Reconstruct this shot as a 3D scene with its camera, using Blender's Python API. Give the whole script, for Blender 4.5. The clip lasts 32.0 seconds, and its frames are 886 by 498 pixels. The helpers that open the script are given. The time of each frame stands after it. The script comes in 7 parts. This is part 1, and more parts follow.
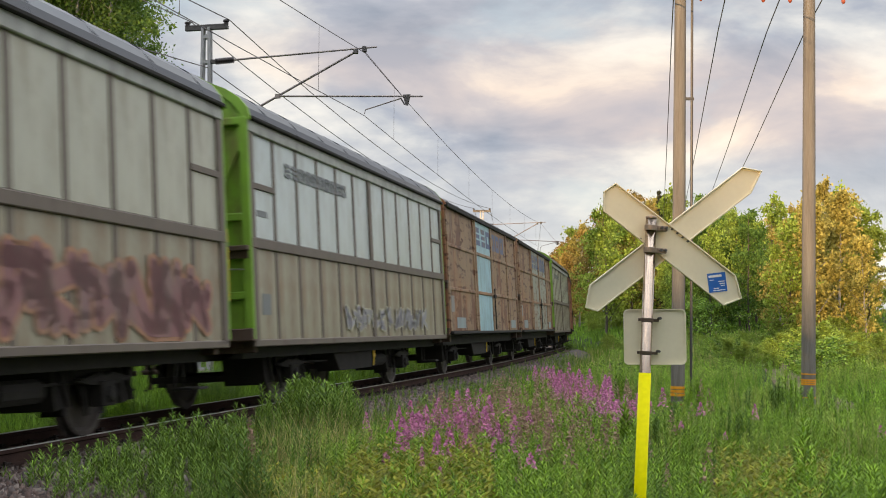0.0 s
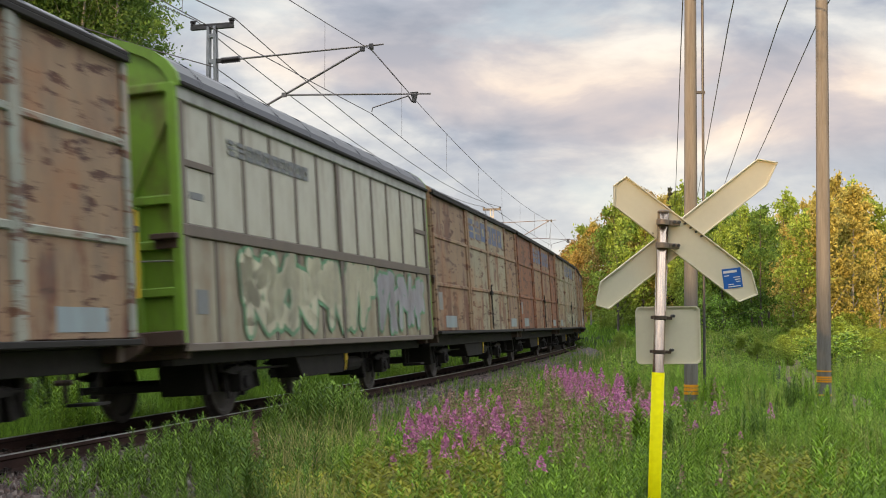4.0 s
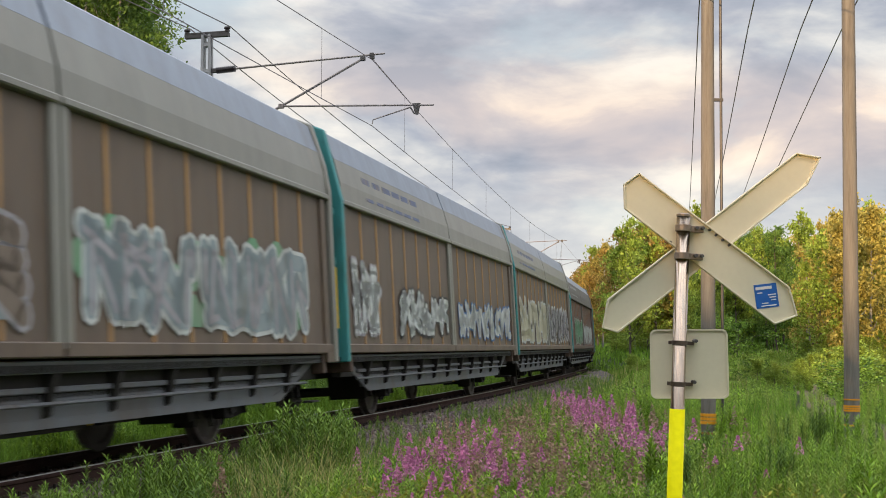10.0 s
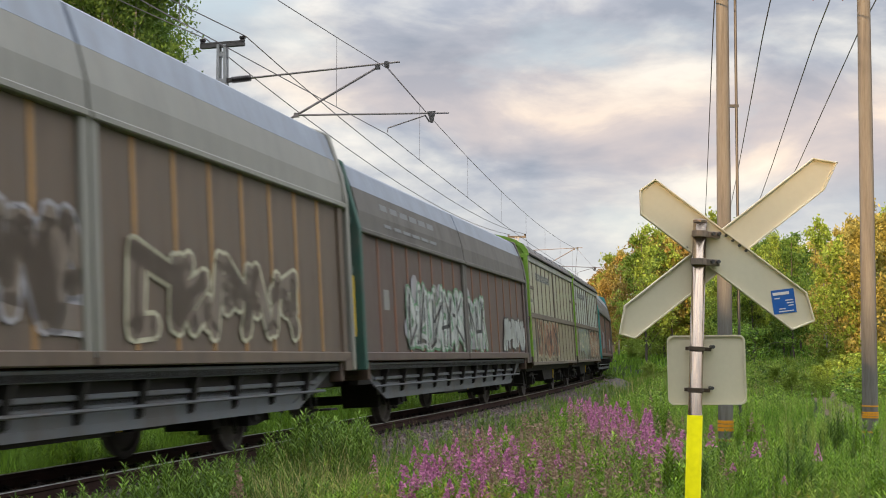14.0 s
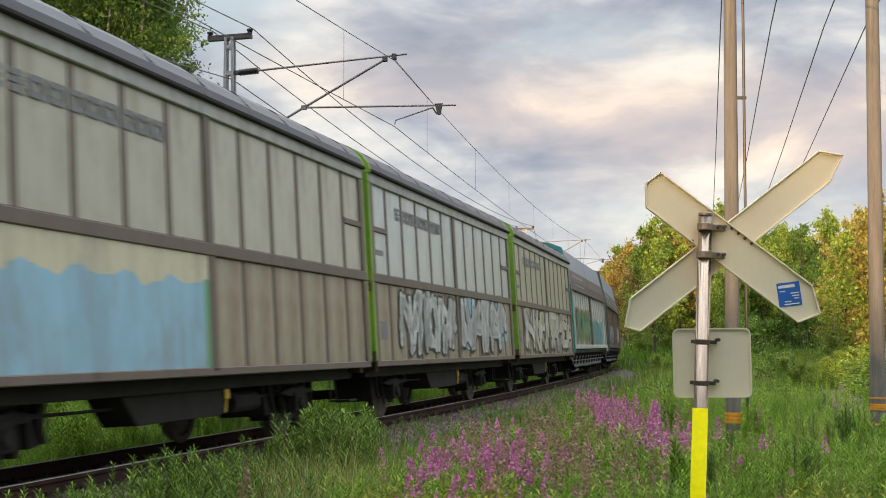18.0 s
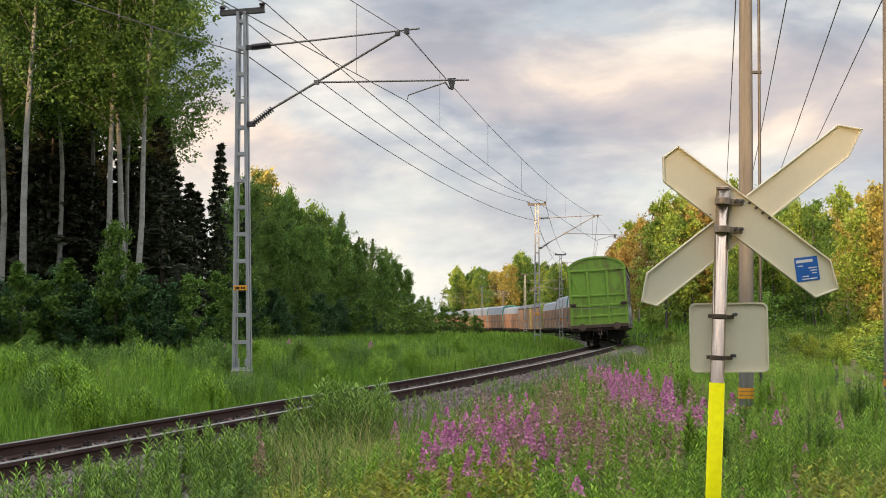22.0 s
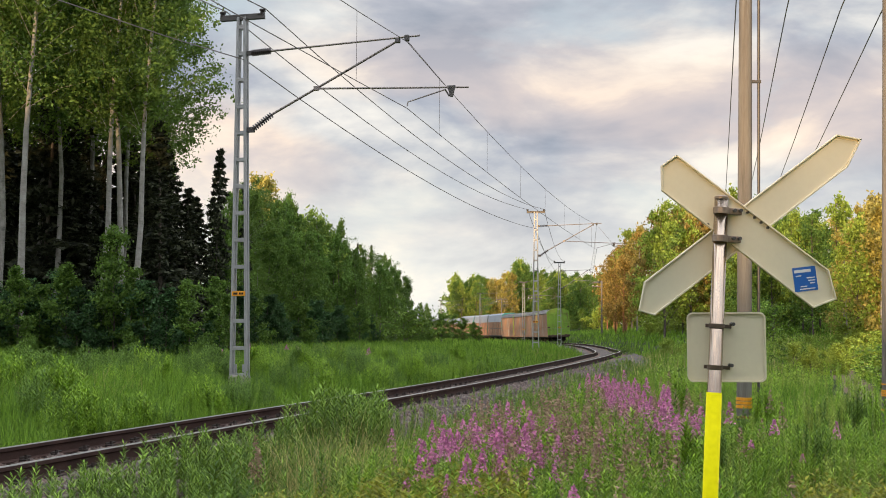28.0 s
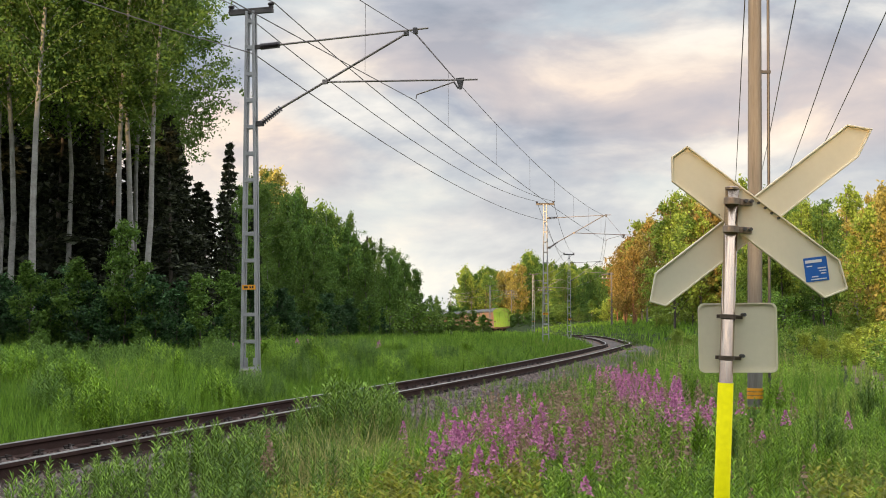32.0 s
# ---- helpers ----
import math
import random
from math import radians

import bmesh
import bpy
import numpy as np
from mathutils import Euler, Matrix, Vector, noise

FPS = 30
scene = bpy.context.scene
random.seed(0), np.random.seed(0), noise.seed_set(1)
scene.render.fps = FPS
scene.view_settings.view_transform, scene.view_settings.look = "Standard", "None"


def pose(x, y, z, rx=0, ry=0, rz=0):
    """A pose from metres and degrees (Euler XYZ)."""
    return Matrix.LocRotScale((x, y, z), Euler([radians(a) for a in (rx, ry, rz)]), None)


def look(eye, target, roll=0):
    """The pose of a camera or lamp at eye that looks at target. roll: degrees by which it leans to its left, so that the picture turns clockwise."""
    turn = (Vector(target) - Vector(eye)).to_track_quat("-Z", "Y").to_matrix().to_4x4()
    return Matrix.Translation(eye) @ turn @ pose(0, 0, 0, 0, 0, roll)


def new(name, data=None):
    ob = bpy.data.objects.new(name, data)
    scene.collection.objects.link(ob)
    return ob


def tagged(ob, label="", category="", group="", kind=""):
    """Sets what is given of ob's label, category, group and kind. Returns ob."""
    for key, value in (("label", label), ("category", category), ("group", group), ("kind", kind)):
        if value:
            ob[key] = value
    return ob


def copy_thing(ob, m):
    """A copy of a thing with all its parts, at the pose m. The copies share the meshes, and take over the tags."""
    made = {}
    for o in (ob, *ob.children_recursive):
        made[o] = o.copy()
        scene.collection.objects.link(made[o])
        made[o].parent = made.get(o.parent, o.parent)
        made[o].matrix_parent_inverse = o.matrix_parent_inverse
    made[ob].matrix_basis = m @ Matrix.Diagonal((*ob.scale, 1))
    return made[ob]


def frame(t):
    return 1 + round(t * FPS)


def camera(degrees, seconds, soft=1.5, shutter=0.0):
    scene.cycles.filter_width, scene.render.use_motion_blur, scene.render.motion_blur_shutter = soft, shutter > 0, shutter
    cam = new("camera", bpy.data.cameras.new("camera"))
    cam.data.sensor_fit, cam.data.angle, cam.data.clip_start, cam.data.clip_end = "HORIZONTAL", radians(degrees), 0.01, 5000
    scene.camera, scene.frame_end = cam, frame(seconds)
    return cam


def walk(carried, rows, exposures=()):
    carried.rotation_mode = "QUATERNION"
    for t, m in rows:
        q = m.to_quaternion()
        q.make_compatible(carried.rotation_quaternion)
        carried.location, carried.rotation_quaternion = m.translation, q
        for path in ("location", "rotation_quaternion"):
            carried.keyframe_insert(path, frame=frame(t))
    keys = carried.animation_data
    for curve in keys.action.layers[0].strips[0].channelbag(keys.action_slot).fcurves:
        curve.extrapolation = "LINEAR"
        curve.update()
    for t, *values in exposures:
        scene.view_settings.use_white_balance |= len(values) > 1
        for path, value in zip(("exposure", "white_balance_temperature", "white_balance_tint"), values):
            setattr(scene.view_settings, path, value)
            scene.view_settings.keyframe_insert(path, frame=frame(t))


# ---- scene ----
# ---- camera ----
cam = camera(40.0, 32.0, soft=0.95, shutter=0.22)


def aim(x, y, z, yaw, pitch, roll):
    """Pose of the hand-held camera: degrees of yaw to the left, pitch up, lean to the left."""
    return Matrix.Translation((x, y, z)) @ pose(0, 0, 0, 90 + pitch, 0, yaw) @ pose(0, 0, 0, 0, 0, roll)


PATH = [
    (0, -0.307, -1.568, 1.294, -3.14, 3.60, 0.31),
    (0.5, -0.307, -1.572, 1.294, -3.28, 3.88, 0.34),
    (1, -0.303, -1.549, 1.295, -3.26, 3.72, 0.31),
    (1.5, -0.308, -1.582, 1.294, -3.17, 4.11, 0.17),
    (2, -0.306, -1.573, 1.294, -2.98, 3.91, -0.02),
    (2.5, -0.305, -1.564, 1.294, -2.94, 3.81, -0.22),
    (3, -0.304, -1.558, 1.294, -3.01, 3.77, -0.20),
    (3.5, -0.303, -1.554, 1.294, -2.90, 3.49, -0.19),
    (5.5, -0.003, 0.014, 1.320, -1.91, 3.92, -0.06),
    (6, -0.008, -0.000, 1.319, -1.97, 3.91, -0.06),
    (6.5, -0.004, 0.019, 1.321, -1.90, 4.17, -0.03),
    (7, -0.003, 0.007, 1.321, -1.82, 4.04, -0.01),
    (7.5, -0.005, 0.007, 1.319, -1.65, 4.42, 0.02),
    (8, -0.002, -0.006, 1.320, -1.97, 4.55, -0.04),
    (8.5, -0.002, -0.010, 1.319, -1.99, 4.64, 0.08),
    (9, -0.005, -0.005, 1.319, -1.79, 4.81, 0.07),
    (9.5, -0.007, -0.020, 1.317, -1.94, 4.47, -0.08),
    (10, -0.000, -0.001, 1.320, -2.07, 4.56, 0.10),
    (10.5, -0.005, -0.007, 1.321, -1.84, 4.64, 0.15),
    (11, -0.007, -0.011, 1.319, -1.87, 4.60, 0.13),
    (11.5, 0.000, -0.011, 1.320, -1.92, 4.48, -0.09),
    (12, 0.001, -0.005, 1.315, -1.64, 4.55, -0.30),
    (12.5, 0.009, 0.002, 1.316, -1.78, 4.70, -0.14),
    (13, 0.005, 0.003, 1.315, -1.76, 4.80, 0.04),
    (13.5, 0.006, -0.002, 1.317, -1.55, 4.68, -0.03),
    (14, -0.006, -0.009, 1.313, -1.35, 4.94, -0.10),
    (14.5, 0.001, 0.004, 1.314, -1.28, 4.65, 0.01),
    (16.5, -0.005, 0.008, 1.312, -0.95, 4.66, 0.18),
    (17, -0.004, -0.010, 1.317, -0.77, 4.45, -0.05),
    (17.5, 0.002, -0.004, 1.320, -0.72, 4.44, -0.10),
    (18, 0.009, -0.019, 1.320, -0.96, 4.56, -0.15),
    (18.5, 0.008, -0.012, 1.321, -0.66, 4.56, -0.05),
    (19, -0.000, -0.015, 1.317, -0.64, 4.23, 0.05),
    (19.5, -0.002, -0.016, 1.316, -0.66, 3.47, 0.04),
    (20, 0.000, 0.000, 1.313, -0.86, 3.34, 0.24),
    (20.5, -0.008, -0.012, 1.312, -0.71, 3.32, 0.08),
    (21, -0.012, -0.010, 1.314, -0.80, 3.32, 0.08),
    (21.5, -0.013, 0.002, 1.317, -0.63, 3.31, 0.02),
    (22, -0.018, -0.007, 1.313, -0.42, 3.41, -0.03),
    (22.5, -0.014, 0.001, 1.316, -0.45, 3.63, 0.05),
    (23, -0.012, 0.008, 1.318, -0.67, 3.58, 0.18),
    (23.5, -0.012, 0.015, 1.317, -0.58, 3.67, 0.25),
    (24, -0.015, 0.000, 1.317, -0.63, 3.71, 0.07),
    (24.5, -0.021, -0.007, 1.313, -0.71, 3.77, 0.26),
    (25, -0.010, 0.012, 1.317, -0.77, 3.73, 0.30),
    (25.5, -0.011, -0.000, 1.316, -0.89, 3.82, 0.42),
    (27.5, -0.017, -0.001, 1.316, -0.55, 3.57, 0.42),
    (28, -0.010, 0.008, 1.316, -0.47, 3.74, 0.37),
    (28.5, -0.011, -0.003, 1.317, -0.47, 3.88, 0.34),
    (29, -0.018, 0.001, 1.320, -0.39, 3.78, 0.46),
    (29.5, -0.020, 0.006, 1.317, -0.12, 3.62, 0.51),
    (30, -0.017, 0.009, 1.314, -0.24, 3.52, 0.49),
    (30.5, -0.020, 0.013, 1.317, -0.11, 3.49, 0.38),
    (31, -0.018, 0.003, 1.317, 0.00, 3.43, 0.14),
    (31.5, -0.015, 0.002, 1.313, -0.14, 3.57, 0.18),
    (32, -0.019, -0.007, 1.314, -0.03, 3.39, 0.06),
]
walk(cam, [(row[0], aim(*row[1:])) for row in PATH])

# ---- light ----
SUN_AZ = radians(205)          # where the sun stands, measured from +y towards +x
SUN_EL = radians(4.5)
world = bpy.data.worlds.new("evening_sky")
scene.world = world
scene.view_settings.exposure = 0.2
world.use_nodes = True
wt = world.node_tree
wt.nodes.clear()


def wn(kind, **settings):
    node = wt.nodes.new(kind)
    for key, value in settings.items():
        node.inputs[key].default_value = value
    return node


def wmath(op, a, b=None):
    node = wt.nodes.new("ShaderNodeMath")
    node.operation = op
    for i, v in enumerate((a, b)):
        if v is None:
            continue
        if isinstance(v, (int, float)):
            node.inputs[i].default_value = v
        else:
            wt.links.new(v, node.inputs[i])
    return node.outputs[0]


def wramp(fac, stops):
    node = wt.nodes.new("ShaderNodeValToRGB")
    wt.links.new(fac, node.inputs[0])
    els = node.color_ramp.elements
    while len(els) < len(stops):
        els.new(0.5)
    for el, (p, col) in zip(els, stops):
        el.position = p
        el.color = (*col, 1) if len(col) == 3 else col
    return node.outputs[0]


def wmix(fac, a, b, blend="MIX"):
    node = wt.nodes.new("ShaderNodeMix")
    node.data_type, node.blend_type = "RGBA", blend
    for sock, v in ((node.inputs[0], fac), (node.inputs[6], a), (node.inputs[7], b)):
        if isinstance(v, (int, float)):
            sock.default_value = v
        elif isinstance(v, tuple):
            sock.default_value = (*v, 1)
        else:
            wt.links.new(v, sock)
    return node.outputs[2]


tc = wt.nodes.new("ShaderNodeTexCoord")
sep = wt.nodes.new("ShaderNodeSeparateXYZ")
wt.links.new(tc.outputs["Generated"], sep.inputs[0])
up = wmath("MAXIMUM", sep.outputs[2], 0.0)
comb = wt.nodes.new("ShaderNodeCombineXYZ")
wt.links.new(sep.outputs[0], comb.inputs[0])
wt.links.new(sep.outputs[1], comb.inputs[1])
wt.links.new(wmath("MULTIPLY", up, 2.4), comb.inputs[2])


def cloud_noise(scale, detail, rough, off, stretch=(1, 1, 1)):
    mp = wt.nodes.new("ShaderNodeMapping")
    mp.inputs["Location"].default_value = off
    mp.inputs["Scale"].default_value = stretch
    wt.links.new(comb.outputs[0], mp.inputs[0])
    n = wn("ShaderNodeTexNoise", Scale=scale, Detail=detail, Roughness=rough, Distortion=0.25)
    wt.links.new(mp.outputs[0], n.inputs["Vector"])
    return n.outputs[0]


sky = wt.nodes.new("ShaderNodeTexSky")
sky.sky_type, sky.sun_disc = "NISHITA", False
sky.sun_elevation, sky.sun_rotation = SUN_EL, SUN_AZ
clear = wmix(1.0, sky.outputs[0], (0.085, 0.085, 0.085), "MULTIPLY")
clear = wmix(0.70, clear, (0.60, 0.68, 0.78))
body = cloud_noise(3.0, 7, 0.52, (3.1, 1.7, 0.4), (1.0, 1.0, 1))
lumps = cloud_noise(6.5, 8, 0.54, (2.3, 5.2, 1.4), (1.0, 1.0, 1))
warm = cloud_noise(3.4, 4, 0.5, (7.7, 2.3, 0.0), (1.0, 1.0, 1))
grey = wramp(lumps, [(0.36, (0.275, 0.31, 0.39)), (0.47, (0.38, 0.405, 0.485)), (0.55, (0.53, 0.54, 0.58)), (0.66, (0.78, 0.75, 0.73))])
peach = wramp(lumps, [(0.34, (0.50, 0.46, 0.50)), (0.50, (0.66, 0.56, 0.54)), (0.58, (0.86, 0.70, 0.60)), (0.72, (1.0, 0.86, 0.72))])
height_band = wramp(up, [(0.05, (0.5, 0.5, 0.5)), (0.12, (1, 1, 1)), (0.19, (1, 1, 1)), (0.25, (0.15, 0.15, 0.15))])
clouds = wmix(wmix(1.0, wramp(warm, [(0.44, (0, 0, 0)), (0.60, (0.85, 0.85, 0.85))]), height_band, "MULTIPLY"), grey, peach)
cover = wramp(body, [(0.38, (0, 0, 0)), (0.50, (1, 1, 1))])
tone = wmix(cover, clear, clouds)
low = wramp(up, [(0.0, (1, 1, 1)), (0.05, (0.75, 0.75, 0.75)), (0.15, (0.0, 0.0, 0.0))])
tone = wmix(low, tone, wramp(lumps, [(0.36, (0.58, 0.585, 0.61)), (0.48, (0.76, 0.75, 0.73)), (0.62, (0.97, 0.90, 0.79))]))
lift = wmath("ADD", 1.08, wmath("MULTIPLY", wmath("MAXIMUM", wmath("SUBTRACT", up, 0.26), 0.0), 4.1))
bg = wt.nodes.new("ShaderNodeBackground")
tone = wmix(1.0, tone, (0.995, 1.0, 0.96), "MULTIPLY")
wt.links.new(tone, bg.inputs[0])
wt.links.new(lift, bg.inputs[1])
out = wt.nodes.new("ShaderNodeOutputWorld")
wt.links.new(bg.outputs[0], out.inputs[0])

sun = new("sun", bpy.data.lights.new("sun", "SUN"))
sun.data.energy, sun.data.angle, sun.data.color = 5.0, radians(1.0), (1.0, 0.66, 0.34)
sun.matrix_world = look((0, 0, 30), Vector((0, 0, 30)) - Vector((math.sin(SUN_AZ) * math.cos(SUN_EL), math.cos(SUN_AZ) * math.cos(SUN_EL), math.sin(SUN_EL))))

# ---- materials ----
def tree_of(name):
    m = bpy.data.materials.new(name)
    m.use_nodes = True
    nt = m.node_tree
    return m, nt, nt.nodes["Principled BSDF"]


def noise_of(nt, scale, detail=4, stretch=(1, 1, 1), rough=0.55, space="Object"):
    tcn = nt.nodes.new("ShaderNodeTexCoord")
    mp = nt.nodes.new("ShaderNodeMapping")
    mp.inputs["Scale"].default_value = stretch
    nt.links.new(tcn.outputs[space], mp.inputs[0])
    n = nt.nodes.new("ShaderNodeTexNoise")
    n.inputs["Scale"].default_value, n.inputs["Detail"].default_value, n.inputs["Roughness"].default_value = scale, detail, rough
    nt.links.new(mp.outputs[0], n.inputs["Vector"])
    return n.outputs[0]


def ramp_of(nt, fac, stops):
    node = nt.nodes.new("ShaderNodeValToRGB")
    nt.links.new(fac, node.inputs[0])
    els = node.color_ramp.elements
    while len(els) < len(stops):
        els.new(0.5)
    for el, (p, col) in zip(els, stops):
        el.position = p
        el.color = (*col, 1)
    return node.outputs[0]


def mix_of(nt, fac, a, b, blend="MIX"):
    node = nt.nodes.new("ShaderNodeMix")
    node.data_type, node.blend_type = "RGBA", blend
    for sock, v in ((node.inputs[0], fac), (node.inputs[6], a), (node.inputs[7], b)):
        if isinstance(v, (int, float)):
            sock.default_value = v
        elif isinstance(v, tuple):
            sock.default_value = (*v, 1)
        else:
            nt.links.new(v, sock)
    return node.outputs[2]


def bump_of(nt, bsdf, height, strength, dist=0.02):
    b = nt.nodes.new("ShaderNodeBump")
    b.inputs["Strength"].default_value, b.inputs["Distance"].default_value = strength, dist
    nt.links.new(height, b.inputs["Height"])
    nt.links.new(b.outputs[0], bsdf.inputs["Normal"])


def surface(name, stops, scale=3.0, rough=0.7, metal=0.0, bump=0.2, fine=40.0, stretch=(1, 1, 1), dist=0.01, space="Object"):
    """A surface with colour varied at two scales and fine relief."""
    m, nt, b = tree_of(name)
    big = noise_of(nt, scale, 5, stretch, space=space)
    small = noise_of(nt, fine, 3, stretch, space=space)
    mixed = mix_of(nt, 0.35, big, small)
    nt.links.new(ramp_of(nt, mixed, stops), b.inputs["Base Color"])
    b.inputs["Roughness"].default_value, b.inputs["Metallic"].default_value = rough, metal
    if bump:
        bump_of(nt, b, small, bump, dist)
    return m


def painted(name, base, rust=(0.16, 0.075, 0.04), amount=0.5, rough=0.55, metal=0.0, grime=(0.12, 0.10, 0.085), spread=0.10, flakes=0.0):
    """Weathered wagon paint: upright streaks, rust patches and grime."""
    m, nt, b = tree_of(name)
    streak = noise_of(nt, 1.3, 6, (1, 1.6, 0.35), 0.65)
    patch = noise_of(nt, 0.55, 7, (1, 1, 1), 0.62)
    fine = noise_of(nt, 24, 3)
    col = mix_of(nt, ramp_of(nt, streak, [(0.35, (0, 0, 0)), (0.75, (0.55, 0.55, 0.55))]), base, tuple(min(1, v * 0.62) for v in base))
    lo = 0.70 - 0.32 * amount
    worn = mix_of(nt, 0.5, patch, streak)
    col = mix_of(nt, ramp_of(nt, worn, [(lo, (0, 0, 0)), (lo + spread, (0.9, 0.9, 0.9))]), col, rust)
    if flakes:
        chips = noise_of(nt, 2.6, 7, (1, 0.55, 2.4), 0.72)
        top = 0.70 - 0.14 * flakes
        col = mix_of(nt, ramp_of(nt, chips, [(top - 0.035, (0, 0, 0)), (top, (1, 1, 1))]), col, tuple(0.55 * v for v in rust))
        bloom = noise_of(nt, 1.1, 6, (1, 1, 0.8), 0.6)
        col = mix_of(nt, ramp_of(nt, bloom, [(0.48, (0, 0, 0)), (0.70, (0.6, 0.6, 0.6))]), col, (0.33, 0.135, 0.05))
    dirt = noise_of(nt, 3.1, 6, (1, 1.2, 0.5), 0.7)
    col = mix_of(nt, ramp_of(nt, dirt, [(0.45, (0, 0, 0)), (0.8, (0.7, 0.7, 0.7))]), col, grime)
    nt.links.new(col, b.inputs["Base Color"])
    b.inputs["Roughness"].default_value, b.inputs["Metallic"].default_value = rough, metal
    bump_of(nt, b, fine, 0.12, 0.004)
    return m


def leafy(name, dark, light, through_col, space_scale=0.35, back=0.35):
    """Leaves: two tones, some light passing through, varied from plant to plant."""
    m, nt, b = tree_of(name)
    big = noise_of(nt, space_scale, 3)
    geo = nt.nodes.new("ShaderNodeNewGeometry")
    fac = mix_of(nt, 0.66, big, geo.outputs["Random Per Island"])
    info = nt.nodes.new("ShaderNodeObjectInfo")
    col = ramp_of(nt, fac, [(0.18, tuple(v * 0.45 for v in dark)), (0.5, tuple((a + b) / 2 for a, b in zip(dark, light))), (0.82, tuple(v * 1.3 for v in light))])
    hsv = nt.nodes.new("ShaderNodeHueSaturation")
    mp = nt.nodes.new("ShaderNodeMapRange")
    mp.inputs["To Min"].default_value, mp.inputs["To Max"].default_value = 0.72, 1.28
    nt.links.new(info.outputs["Random"], mp.inputs["Value"])
    nt.links.new(mp.outputs[0], hsv.inputs["Value"])
    nt.links.new(col, hsv.inputs["Color"])
    nt.links.new(hsv.outputs[0], b.inputs["Base Color"])
    b.inputs["Roughness"].default_value = 0.6
    b.inputs["Specular IOR Level"].default_value = 0.18
    tr = nt.nodes.new("ShaderNodeBsdfTranslucent")
    tr.inputs[0].default_value = (*through_col, 1)
    ms = nt.nodes.new("ShaderNodeMixShader")
    ms.inputs[0].default_value = back
    nt.links.new(b.outputs[0], ms.inputs[1])
    nt.links.new(tr.outputs[0], ms.inputs[2])
    nt.links.new(ms.outputs[0], nt.nodes["Material Output"].inputs[0])
    return m


def plain(name, col, rough=0.5, metal=0.0, gloss=0.5):
    m, nt, b = tree_of(name)
    n = noise_of(nt, 30, 3)
    nt.links.new(mix_of(nt, ramp_of(nt, n, [(0.3, (0, 0, 0)), (0.8, (0.5, 0.5, 0.5))]), col, tuple(v * 0.75 for v in col)), b.inputs["Base Color"])
    b.inputs["Roughness"].default_value, b.inputs["Metallic"].default_value = rough, metal
    b.inputs["Specular IOR Level"].default_value = gloss
    return m


